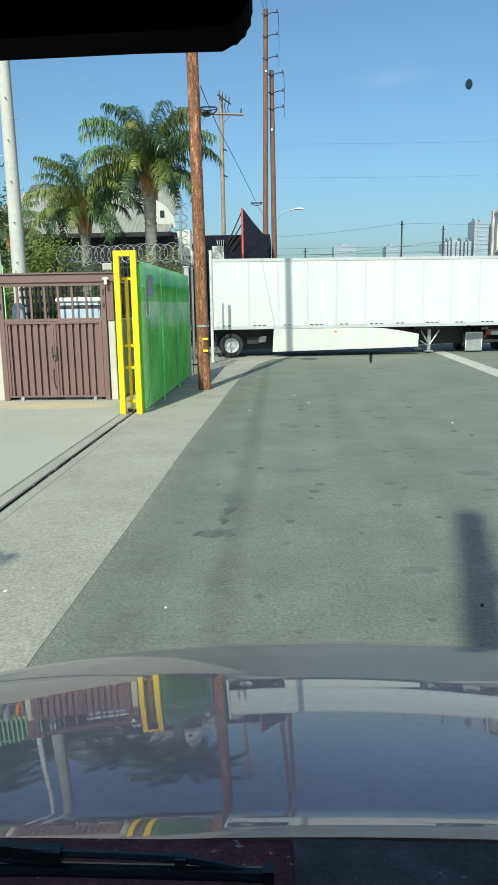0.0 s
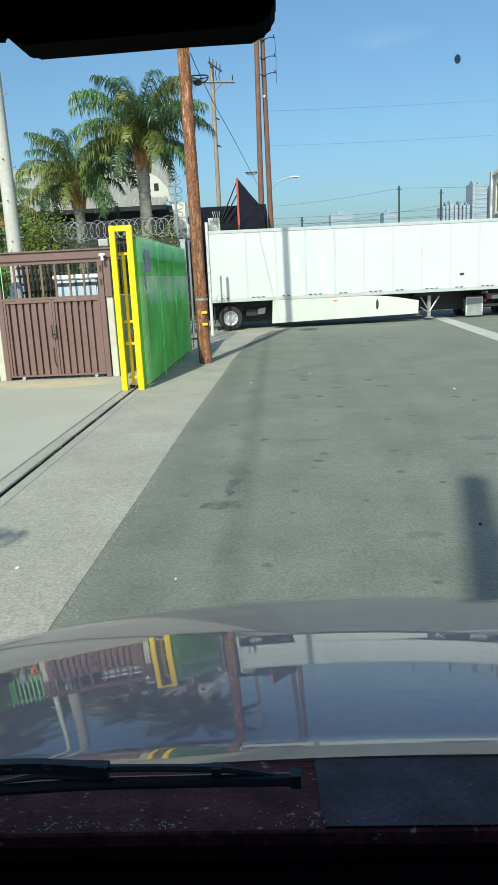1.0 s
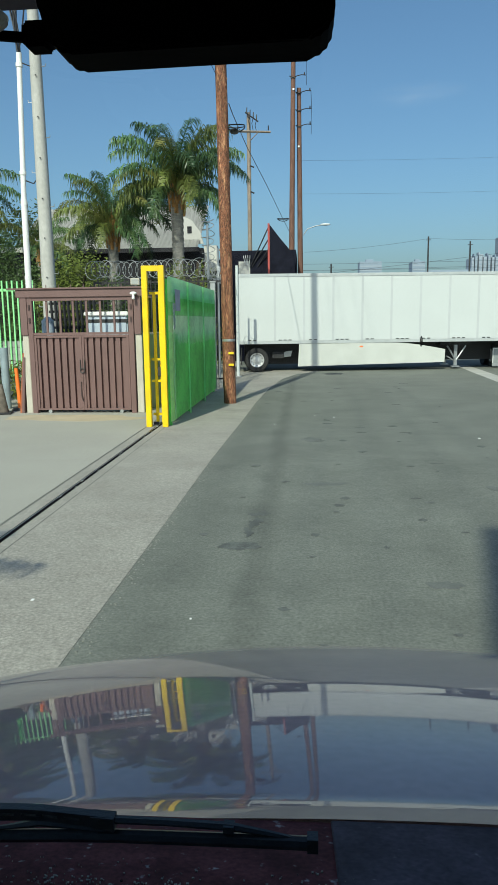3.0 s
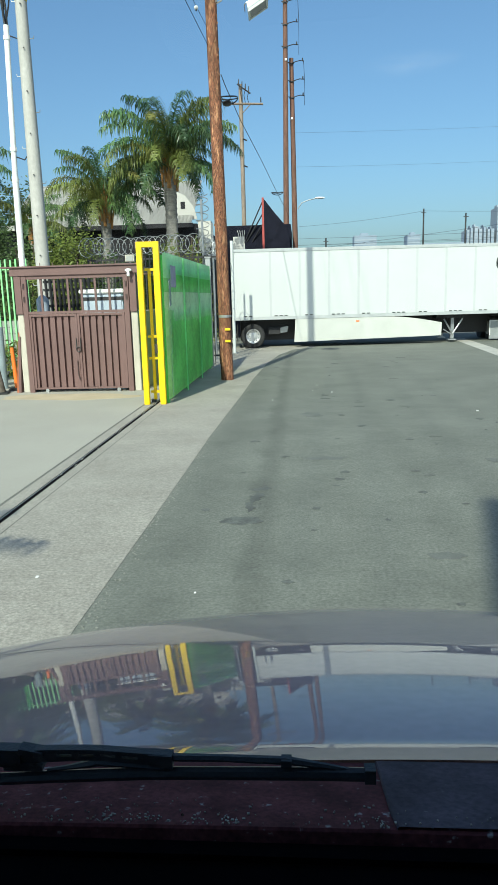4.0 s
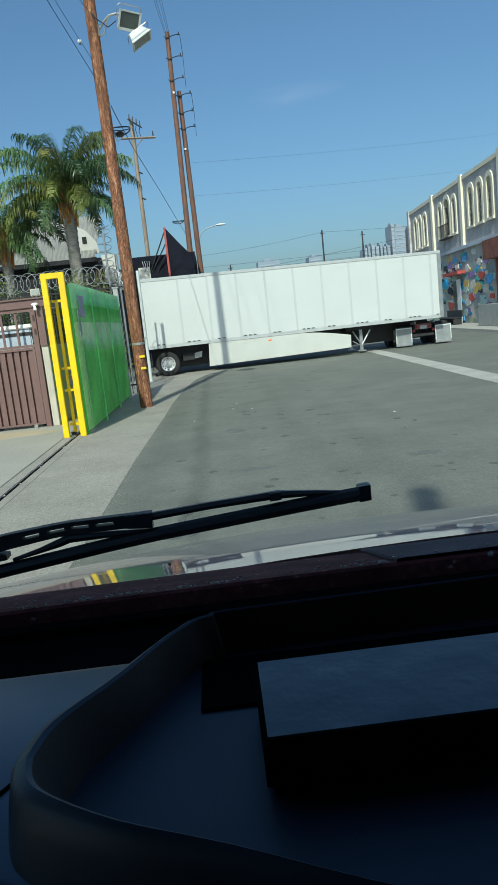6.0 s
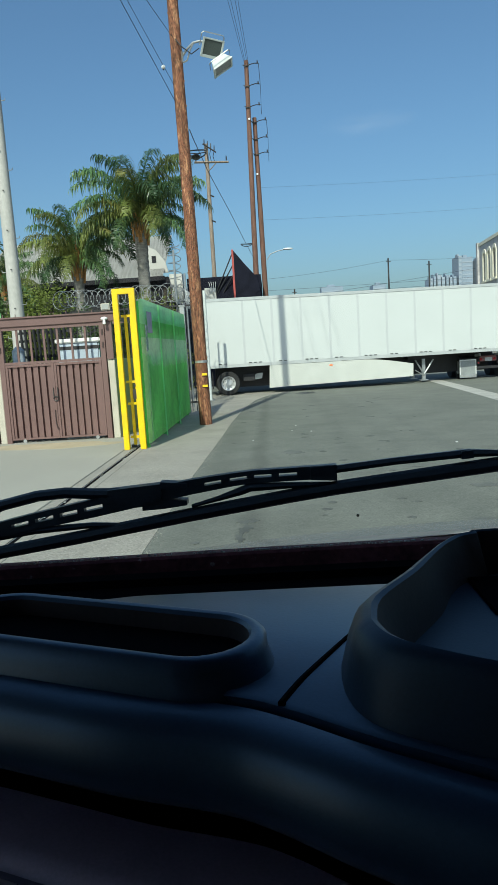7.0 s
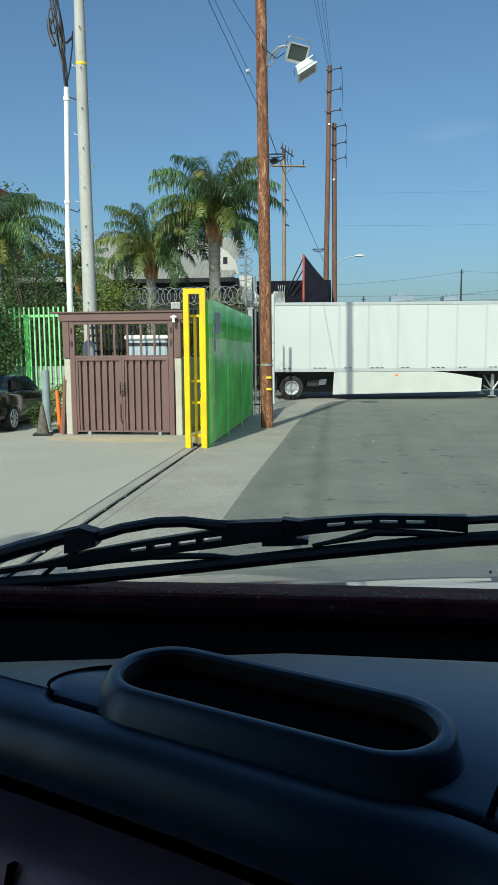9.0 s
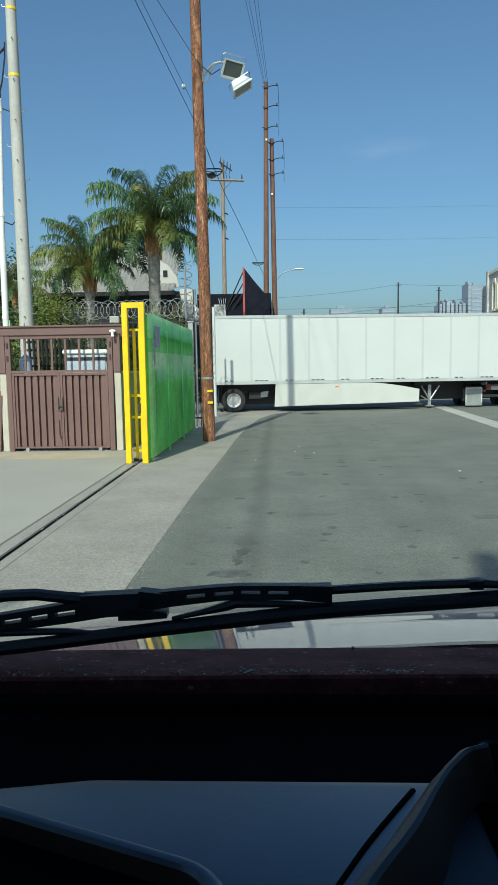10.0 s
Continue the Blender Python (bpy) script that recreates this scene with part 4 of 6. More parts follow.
cy(b, (0, 0, 0), (0, 0, 0.08), 0.025, n=8)
part("stem", b, GALV, bx_)
sl2 = thing("security_lamp", "small white security lamp under the beam", "lamp", (-3.88, 17.06, 2.80))
b = B()
bmesh.ops.create_icosphere(b, subdivisions=2, radius=0.07, matrix=Matrix.Diagonal((1.2, 0.8, 0.6, 1)))
part("dome", b, PVC, sl2, smooth=True)
b = B()
cy(b, (0.0, -0.02, -0.03), (0.01, -0.05, -0.13), 0.028, 0.038, 10)
part("sensor", b, PVC, sl2)

# things stored inside the enclosure
bin_ = thing("storage_bin", "pale blue-grey plastic bin seen through the bars", "bin", (-4.66, 17.92, 0))
b = B()
bx(b, -0.50, 0.50, -0.42, 0.42, 0.0, 2.30, 0.03)
part("body", b, BINBLUE, bin_)
boxpart("lid", (-0.54, 0.54, -0.47, 0.47, 2.30, 2.40), PVC, bin_, "white lid", bevel=0.02)
boxpart("band", (-0.51, 0.51, -0.43, 0.43, 2.14, 2.22), CHASSIS, bin_, "dark band")
rack = thing("slatted_rack", "dark slatted rack leaning inside the enclosure", "rack", (-6.0, 18.35, 0))
for i in range(11):
    b = B()
    tube(b, [(-0.2 + i * 0.11, 0, 0), (-0.32 + i * 0.11, 0.05, 2.75)], 0.035, 5)
    part("slat", b, CHASSIS, rack)
for z in (2.0, 2.2, 2.4, 2.6):
    boxpart("crossbar", (-0.4, 0.95, 0.09, 0.13, z, z + 0.06), CHASSIS, rack)
pl = thing("water_bottle", "large clear blue plastic bottle behind the bars", "bottle", (-6.25, 17.9, 0))
b = B()
cy(b, (0, 0, 1.70), (0, 0, 2.2), 0.15, n=14)
cy(b, (0, 0, 2.2), (0, 0, 2.3), 0.15, 0.05, 14)
part("body", b, BINBLUE, pl, smooth=True)
boxpart("stand", (-0.2, 0.2, -0.2, 0.2, 0, 1.70), CREAM, pl)

# small things beside the enclosure
cone = thing("traffic_cone", "dirty dark traffic cone on a square base", "traffic cone", (-7.18, 17.05, 0.007), 15)
b = B()
cy(b, (0, 0, 0.04), (0, 0, 0.72), 0.15, 0.035, 16)
part("body", b, DIRTY, cone, smooth=True)
boxpart("base", (-0.22, 0.22, -0.22, 0.22, 0, 0.045), CHASSIS, cone, bevel=0.012)
dl = thing("delineator_post", "orange plastic delineator post on a black base", "post", (-7.02, 17.75, 0.007))
b = B()
cy(b, (0, 0, 0.05), (-0.05, 0, 1.05), 0.055, 0.045, 12)
part("tube", b, ORANGE, dl, smooth=True)
b = B()
cy(b, (0, 0, 0), (0, 0, 0.06), 0.22, 0.17, 14)
part("base", b, RUBBER, dl, smooth=True)
bo = thing("bollard", "grey-blue steel pipe bollard", "bollard", (-7.5, 18.1, 0))
b = B()
cy(b, (0, 0, 0), (0.0, 0, 1.55), 0.10, n=16)
part("pipe", b, mat("grey_blue_paint", (0.25, 0.31, 0.33), 0.5), bo, smooth=True)
for k in range(2):
    bd = thing("plank", "brown wooden plank leaning on the enclosure wall", "plank", (-6.72 - 0.07 * k, 17.25 + 0.05 * k, 0))
    b = B()
    bx(b, -0.03, 0.03, -0.08, 0.08, 0, 1.35 + 0.1 * k, 0.004, pose(0, 0, 0, 0, 4 + 2 * k, 0))
    part("board", b, TERRA if k else BROWN, bd)


# ---------------------------------------------------------------- semi-trailer and tractor
def truck_wheel(parent, at, name="wheel"):
    """A wheel that faces -y."""
    x, y, z = at
    w = part(name, finish("wheel_hub", (lambda b: (cy(b, (0, -0.10, 0), (0, 0.05, 0), 0.10, n=16), b)[1])(B()), ALU), None, parent)
    w.matrix_basis = pose(x, y, z)
    b = B()
    prof = [(0.30, -0.12), (0.40, -0.135), (0.47, -0.12), (0.50, -0.07), (0.505, 0.0), (0.50, 0.10), (0.44, 0.14), (0.30, 0.13)]
    n = 40
    rings = [[b.verts.new((r * math.cos(2 * math.pi * k / n), y_, r * math.sin(2 * math.pi * k / n))) for r, y_ in prof] for k in range(n)]
    for k in range(n):
        for j in range(len(prof) - 1):
            b.faces.new((rings[k][j], rings[(k + 1) % n][j], rings[(k + 1) % n][j + 1], rings[k][j + 1]))
    part("tyre", b, RUBBER, w, smooth=True)
    b = B()
    prof = [(0.305, -0.118), (0.275, -0.115), (0.255, -0.05), (0.20, -0.03), (0.10, -0.045), (0.095, -0.10)]
    rings = [[b.verts.new((r * math.cos(2 * math.pi * k / n), y_, r * math.sin(2 * math.pi * k / n))) for r, y_ in prof] for k in range(n)]
    for k in range(n):
        for j in range(len(prof) - 1):
            b.faces.new((rings[k][j], rings[(k + 1) % n][j], rings[(k + 1) % n][j + 1], rings[k][j + 1]))
    part("rim", b, ALU, w, "dull aluminium rim", smooth=True)
    b = B()
    for k in range(10):
        a = 2 * math.pi * k / 10
        cy(b, (0.16 * math.cos(a), -0.06, 0.16 * math.sin(a)), (0.16 * math.cos(a), -0.03, 0.16 * math.sin(a)), 0.016, n=6)
        a += 0.3
        cy(b, (0.225 * math.cos(a), -0.047, 0.225 * math.sin(a)), (0.225 * math.cos(a), -0.040, 0.225 * math.sin(a)), 0.026, n=8)
    part("wheel_nut", b, STEEL, w)
    return w


tr = thing("semi_trailer", "long white box semi-trailer with riveted side panels parked across the road", "semi-trailer", (-2.70, 30.42, 0), 6.05)
TL, TW = 12.95, 2.55
joints = [0.32 + 1.215 * k for k in range(11)]
edges = [0.05] + joints[1:] + [TL - 0.06]
for a, c in zip(edges, edges[1:]):
    boxpart("side_panel", (a + 0.004, c - 0.004, 0.0, 0.03, 1.30, 3.90), TRAILER, tr)
for a in edges[1:-1]:
    boxpart("panel_seam", (a - 0.045, a + 0.045, -0.005, 0.0, 1.30, 3.90), SEAM, tr)
    b = B()
    for s in (-0.03, 0.03):
        for k in range(26):
            bx(b, a + s - 0.006, a + s + 0.006, -0.008, -0.005, 1.35 + k * 0.098, 1.362 + k * 0.098)
    part("rivet", b, TRAILER_RAIL, tr)
boxpart("inner_box", (0.06, TL - 0.06, 0.031, TW, 1.20, 3.95), TRAILER, tr)
boxpart("top_rail", (0.0, TL, -0.02, TW + 0.02, 3.90, 4.03), TRAILER_RAIL, tr, "grey aluminium top rail", bevel=0.012)
boxpart("bottom_rail", (0.05, TL - 0.05, -0.022, 0.0, 1.17, 1.295), TRAILER_RAIL, tr, bevel=0.004)
boxpart("corner_post", (TL - 0.16, TL + 0.01, -0.03, 0.03, 1.17, 3.90), GALV, tr, "grey front corner post", bevel=0.01)
boxpart("corner_post", (-0.01, 0.05, -0.03, 0.03, 1.0, 3.90), TRAILER_RAIL, tr, bevel=0.008)
boxpart("rear_door", (-0.03, 0.0, 0.03, TW - 0.03, 1.17, 3.90), TRAILER, tr)
b = B()
for k in range(11):
    n_ = 2 + (k % 2)
    for j in range(n_):
        x = 0.42 + k * 1.215 + 0.05 * (k % 3) + j * 0.205
        if x < TL - 0.3:
            bx(b, x, x + 0.13, -0.026, -0.0225, 1.315, 1.345)
part("reflector_dash", b, STEEL, tr, "row of grey reflector dashes")
boxpart("undercarriage", (0.3, 8.4, 0.75, 1.75, 0.92, 1.17), CHASSIS, tr)
# Dark blocks added for the shade and chassis parts under the trailer.
boxpart("underbody_shade_block", (0.3, 8.6, 1.0, 2.45, 0.28, 1.17), CHASSIS, tr)
boxpart("frame_rail_and_shade", (8.61, 12.6, 1.5, 2.45, 0.34, 1.17), CHASSIS, tr)
boxpart("bumper", (0.05, 0.13, 0.1, TW - 0.1, 0.50, 0.62), CHASSIS, tr)
# side skirt: a flat sheet whose upper edge sweeps down to the front
b = B()
lower = [(2.49, 0.22)] + [(2.55 + k * 0.62, 0.225 + 0.010 * k) for k in range(1, 10)] + [(8.68, 0.33)]
upper = [(8.70, 0.86)] + [(8.70 - k * 0.34, 0.86 + 0.305 * math.sin(math.pi / 2 * k / 7)) for k in range(1, 8)] + [(2.55, 1.165)]
prism(b, lower + upper, -0.020, 0.004, pose(0, 0, 0, 90, 0, 0))
part("side_skirt", b, SKIRT, tr, "off-white aerodynamic side skirt")
boxpart("marker_lamp", (5.08, 5.22, -0.012, -0.005, 0.985, 1.045), ORANGE, tr, "orange side marker lamp", bevel=0.003)
truck_wheel(tr, (0.78, 0.20, 0.505))
truck_wheel(tr, (0.78, 2.35, 0.505))
b = B()
cy(b, (0.78, 0.3, 0.505), (0.78, 2.3, 0.505), 0.07, n=10)
bx(b, 0.35, 2.4, 0.85, 1.0, 0.72, 0.95)
bx(b, 1.45, 1.95, 0.5, 0.95, 0.55, 0.82)
part("axle", b, CHASSIS, tr)
b = B()
prism(b, [(1.55, 0.55), (2.25, 0.62), (2.3, 0.86), (2.05, 0.84)], -0.02, 0.0, pose(0, 0.6, 0, 90, 0, 0))
part("suspension_plate", b, GALV, tr, "grey suspension plate")
boxpart("mud_flap", (0.12, 0.15, 0.1, 0.7, 0.3, 1.0), RUBBER, tr)
for y in (0.45, 2.0):
    b = B()
    bx(b, 9.22, 9.36, y, y + 0.14, 0.14, 1.17, 0.008)
    part("landing_leg", b, GALV, tr, "grey landing leg")
    b = B()
    bx(b, 9.12, 9.46, y - 0.06, y + 0.2, 0.08, 0.13, 0.006)
    part("landing_foot", b, GALV, tr)
    b = B()
    tube(b, [(9.3, y, 0.35), (8.92, y, 0.98)], 0.035, 6)
    tube(b, [(9.3, y, 0.35), (9.72, y, 0.98)], 0.035, 6)
    tube(b, [(8.9, y, 0.55), (9.3, y, 0.30)], 0.025, 6)
    part("brace", b, GALV, tr)
boxpart("support_beam", (8.6, 9.9, 0.4, 2.2, 1.02, 1.17), CHASSIS, tr)

tc = thing("truck_tractor", "rear of a road tractor turned under the trailer front", "truck", (9.41, 32.35, 0), 2)
for x0 in (-1.27, 0.53):
    fl = boxpart("mud_flap", (x0, x0 + 0.74, -0.02, 0.0, 0.06, 0.86), FLAP, tc, "large grey mud flap", bevel=0.006)
    boxpart("trim", (x0 + 0.03, x0 + 0.71, -0.026, -0.0205, 0.08, 0.20), GALV, fl)
    boxpart("bar", (x0, x0 + 0.74, -0.03, 0.01, 0.86, 0.90), CHASSIS, fl)
    for dims in ((x0 + 0.01, x0 + 0.73, 0.815, 0.85), (x0 + 0.01, x0 + 0.04, 0.21, 0.81), (x0 + 0.70, x0 + 0.73, 0.21, 0.81)):
        boxpart("edge_strip", (dims[0], dims[1], -0.028, -0.0205, dims[2], dims[3]), PVC, fl, "bright edge strip")
for x in (-0.98, -0.62, 0.78, 1.12):
    for y in (0.75, 2.1):
        b = B()
        cy(b, (x - 0.14, y, 0.505), (x + 0.14, y, 0.505), 0.505, n=28)
        wv = part("tyre", b, RUBBER, tc)
b = B()
cy(b, (-1.14, 0.75, 0.505), (-1.121, 0.75, 0.505), 0.28, n=20)
part("rim", b, ALU, tc, "dull aluminium rim")
for x in (-0.42, 0.32):
    boxpart("frame_rail_and_shade", (x, x + 0.1, 0.05, 5.0, 0.72, 0.98), CHASSIS, tc)
boxpart("crossmember", (-0.36, 0.36, 0.0, 0.08, 0.74, 0.98), DULLRED, tc, "dull red rear crossmember", bevel=0.01)
boxpart("plate", (-0.15, 0.15, -0.012, -0.001, 0.74, 0.9), GALV, tc)
for x in (-0.33, 0.27):
    b = B()
    cy(b, (x, -0.03, 0.84), (x, 0.0, 0.84), 0.055, n=12)
    part("tail_lamp", b, REDLAMP, tc, "round red tail lamp")
for x in (-0.52, 0.38):
    boxpart("lamp_bracket", (x, x + 0.14, -0.05, 0.05, 0.62, 0.76), CHASSIS, tc, bevel=0.01)
    boxpart("tail_lamp", (x + 0.03, x + 0.11, -0.058, -0.051, 0.65, 0.73), REDLAMP, tc, "square red tail lamp")
boxpart("bumper_beam", (-0.5, 0.5, 0.02, 0.10, 0.42, 0.54), CHASSIS, tc, bevel=0.01)
b = B()
cy(b, (-0.50, 0.2, 1.0), (-0.36, -0.02, 1.04), 0.06, n=10)
cy(b, (0.38, 0.2, 1.0), (0.52, -0.02, 1.04), 0.06, n=10)
part("air_can", b, GALV, tc, "pale cylinders")
boxpart("fifth_wheel", (-0.5, 0.5, 0.9, 1.7, 0.98, 1.15), CHASSIS, tc, bevel=0.02)


# ---------------------------------------------------------------- parked car
def sedan(at, rz):
    e = thing("car", "black four-door sedan parked before the green fence", "car", at, rz)
    # sections along the length (y, from the rear bumper), each a half outline of (x, z)
    def section(y, w, z0, zb, zr, wr):
        if zr > zb + 0.1:
            return [(0, z0), (w * 0.90, z0), (w * 0.985, z0 + 0.15), (w, zb - 0.22), (w * 0.985, zb - 0.07), (w * 0.94, zb), (wr + 0.10, zr - 0.16), (wr, zr - 0.05), (wr * 0.8, zr - 0.01), (0, zr + 0.015)]
        return [(0, z0), (w * 0.90, z0), (w * 0.985, z0 + 0.15), (w, zb - 0.22), (w * 0.985, zb - 0.07), (w * 0.92, zb), (w * 0.86, zb + 0.012), (w * 0.75, zb + 0.025), (w * 0.5, zb + 0.04), (0, zb + 0.05)]
    secs = [(0.0, 0.76, 0.36, 0.84, 0.84, 0.6), (0.05, 0.83, 0.28, 0.98, 0.98, 0.6), (0.22, 0.87, 0.24, 1.05, 1.05, 0.6), (0.55, 0.90, 0.22, 1.045, 1.05, 0.6), (0.72, 0.905, 0.22, 1.02, 1.16, 0.62),
            (1.1, 0.91, 0.2, 0.99, 1.34, 0.60), (1.5, 0.915, 0.2, 0.98, 1.445, 0.59), (2.1, 0.915, 0.2, 0.965, 1.475, 0.59), (2.6, 0.91, 0.2, 0.955, 1.41, 0.58), (3.0, 0.905, 0.2, 0.95, 1.26, 0.60), (3.4, 0.90, 0.2, 0.945, 1.06, 0.64), (3.6, 0.89, 0.2, 0.935, 0.94, 0.6), (4.2, 0.85, 0.22, 0.82, 0.82, 0.6), (4.45, 0.76, 0.26, 0.68, 0.68, 0.5), (4.55, 0.60, 0.32, 0.58, 0.58, 0.5)]
    b = B()
    rings = []
    for s in secs:
        half = section(*s)
        pts = [(-x, z) for x, z in half[::-1]] + half[1:-1]
        rings.append([b.verts.new((x, s[0], z)) for x, z in pts])
    for a, c in zip(rings, rings[1:]):
        for k in range(len(a)):
            b.faces.new((a[k], a[(k + 1) % len(a)], c[(k + 1) % len(a)], c[k]))
    b.faces.new(rings[0])
    b.faces.new(rings[-1][::-1])
    body = part("body", b, CARPAINT, e)
    body.data.polygons.foreach_set("use_smooth", [True] * len(body.data.polygons))
    sd = body.modifiers.new("smooth", "SUBSURF")
    sd.levels = sd.render_levels = 2
    # glass set just proud of the cabin
    for s in (-1, 1):
        for poly in (((0.95, 1.03), (1.85, 1.02), (1.85, 1.40), (1.45, 1.37)), ((1.92, 1.02), (2.95, 0.99), (2.62, 1.34), (1.92, 1.40))):
            b = B()
            vs = []
            for y, z in poly:
                f = (z - 0.97) / (1.45 - 0.97)
                vs.append(b.verts.new((s * (0.875 - 0.235 * f + 0.012), y, z)))
            b.faces.new(vs)
            bmesh.ops.solidify(b, geom=b.faces[:], thickness=0.006)
            part("window", b, CARGLASS, e, "dark side window")
    b = B()
    vs = [b.verts.new(v) for v in ((-0.64, 0.70, 1.125), (0.64, 0.70, 1.125), (0.53, 1.42, 1.435), (-0.53, 1.42, 1.435))]
    b.faces.new(vs)
    bmesh.ops.solidify(b, geom=b.faces[:], thickness=0.006)
    part("rear_window", b, CARGLASS, e)
    for s in (-1, 1):
        b = B()
        bx(b, min(s * 0.5, s * 0.87), max(s * 0.52, s * 0.885), -0.012, 0.30, 0.80, 0.96, 0.04)
        part("tail_lamp", b, REDLAMP, e, "red tail lamp", smooth=True)
        for y in (0.95, 3.65):
            w = part("wheel", finish("wheel", (lambda b: (cy(b, (s * 0.70, 0, 0), (s * 0.915, 0, 0), 0.32, n=28), b)[1])(B()), RUBBER), None, e)
            w.matrix_basis = pose(0, y, 0.32)
            b = B()
            cy(b, (s * 0.916, 0, 0), (s * 0.925, 0, 0), 0.09, n=12)
            for k in range(7):
                a = 2 * math.pi * k / 7
                tube(b, [(s * 0.92, 0.05 * math.cos(a), 0.05 * math.sin(a)), (s * 0.918, 0.215 * math.cos(a), 0.215 * math.sin(a))], 0.03, 5)
            tube(b, [(s * 0.915, 0.225 * math.cos(2 * math.pi * k / 24), 0.225 * math.sin(2 * math.pi * k / 24)) for k in range(25)], 0.022, 5)
            part("rim", b, ALU, w, "spoked silver rim", smooth=True)
    boxpart("number_plate", (-0.22, 0.22, -0.015, 0.005, 0.68, 0.80), GREYWALL, e)
    boxpart("trim_strip", (-0.5, 0.5, -0.012, 0.0, 0.885, 0.905), ALU, e)
    boxpart("bumper_strip", (-0.8, 0.8, 0.0, 0.05, 0.44, 0.47), ALU, e)
    boxpart("underbody", (-0.75, 0.75, 0.3, 4.3, 0.16, 0.25), CHASSIS, e)
    return e


sedan((-9.21, 17.0, 0.007), 3)


# ---------------------------------------------------------------- plants
def frond_mesh(length, tilt, bend, seed, material):
    """An arching feather leaf that leaves the crown at the given tilt; its leaflets hang like a curtain."""
    rng = random.Random(seed)
    n = 26
    spine, p, h = [Vector((0, 0, 0))], Vector((0, 0, 0)), length / n
    for i in range(n):
        a = radians(tilt - bend * ((i + 0.5) / n) ** 1.5)
        p = p + Vector((0.05 * math.sin(i * 0.25 + seed), math.cos(a), math.sin(a))) * h
        spine.append(p)
    b = B()
    tube(b, spine, [0.045 * (1 - 0.85 * i / n) for i in range(n + 1)], 4)
    m = int(n * 2.8)
    for i in range(9, m + 1):
        f = i / m
        k = min(int(f * n), n - 1)
        p = spine[k].lerp(spine[k + 1], f * n - k)
        t = (spine[k + 1] - spine[k]).normalized()
        ll = length * 0.245 * math.sin(math.pi * min(1, 0.14 + f * 0.80)) ** 0.45 * rng.uniform(0.6, 1.2)
        for s in (-1, 1):
            out = (Vector((s, 0, 0)) + t * rng.uniform(0.2, 0.7) + Vector((rng.uniform(-.3, .3), rng.uniform(-.3, .3), rng.uniform(-0.2, 0.6)))).normalized()
            m1 = p + out * ll * rng.uniform(0.22, 0.34)
            m2 = m1 + (out * 0.5 + Vector((rng.uniform(-.15, .15), rng.uniform(-.15, .15), -0.85))).normalized() * ll * 0.36
            e_ = m2 + (out * 0.15 + Vector((rng.uniform(-.15, .15), rng.uniform(-.15, .15), -1))).normalized() * ll * 0.42
            side = (t + Vector((rng.uniform(-.4, .4), rng.uniform(-.4, .4), 0))).normalized() * 0.0155
            v = [b.verts.new(q) for q in (p - side, p + side, m1 + side * 1.4, m1 - side * 1.4, m2 + side * 1.1, m2 - side * 1.1, e_)]
            b.faces.new((v[0], v[1], v[2], v[3]))
            b.faces.new((v[3], v[2], v[4], v[5]))
            b.faces.new((v[5], v[4], v[6]))
    return finish("frond", b, material)


FRONDS, SUNFRONDS = ([frond_mesh(3.0 + 0.9 * math.sin(math.pi * min(1, k / 6 + 0.12)), 84 - 8.8 * k, 90 + 5 * min(k, 5), k + 1, m_) for k in range(9)] for m_ in (FROND, FRONDSUN))


def palm(at, height, scale, seed, label, nf=30, lean=0.0):
    rng = random.Random(seed)
    e = thing("palm_tree", label, "palm tree", at)
    b = B()
    prev = None
    n, rings = 14, 60
    for i in range(rings + 1):
        f = i / rings
        r = (0.23 + 0.06 * (1 - f) ** 3 + (0.016 if i % 2 else -0.010) + (0.04 * max(0, (f - 0.80) / 0.2))) * scale
        c = Vector((lean * f * f, 0, height * f))
        ring = [b.verts.new(c + Vector((r * math.cos(2 * math.pi * k / n), r * math.sin(2 * math.pi * k / n), 0))) for k in range(n)]
        if prev:
            for k in range(n):
                b.faces.new((prev[k], prev[(k + 1) % n], ring[(k + 1) % n], ring[k]))
        prev = ring
    b.faces.new(prev)
    part("trunk", b, BARK, e, smooth=True)
    b = B()
    for k in range(26):
        a = k * 2.4
        z = height - 0.55 * scale + 0.045 * k * scale
        r = (0.30 - 0.006 * k) * scale
        tube(b, [(lean + r * 0.8 * math.cos(a), r * 0.8 * math.sin(a), z - 0.3 * scale), (lean + r * math.cos(a), r * math.sin(a), z + 0.15 * scale), (lean + r * 1.5 * math.cos(a), r * 1.5 * math.sin(a), z + 0.6 * scale)], [0.09 * scale, 0.07 * scale, 0.02 * scale], 5)
    part("leaf_boots", b, BOOT, e, "orange-brown old leaf bases")
    for k in range(nf):
        a = k * 2.39996 + rng.uniform(-0.3, 0.3)
        f = k / nf
        # Camera-side fronds often take the sunlit olive; a few others at random.
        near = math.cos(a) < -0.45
        o = new("frond", (SUNFRONDS if near and 0.25 < f < 0.8 and rng.random() < 0.68 or rng.random() < 0.08 else FRONDS)[max(0, min(8, int(9 * f ** 0.9 + rng.uniform(-0.4, 0.4))))])
        o.parent = e
        s = scale * rng.uniform(0.78, 1.02)
        o.matrix_basis = Matrix.Translation((lean + 0.1 * scale * math.cos(a + 1.57), 0.1 * scale * math.sin(a + 1.57), height + 0.30 * scale * (1 - f))) @ Matrix.Rotation(a, 4, "Z") @ Matrix.Scale(s, 4)
    return e


palm((-5.42, 32.2, 0), 7.55, 1.10, 11, "tall feather palm with a full drooping crown behind the fence", 46)
palm((-8.45, 32.8, 0), 6.05, 0.95, 12, "shorter feather palm with a loose crown behind the fence", 34)
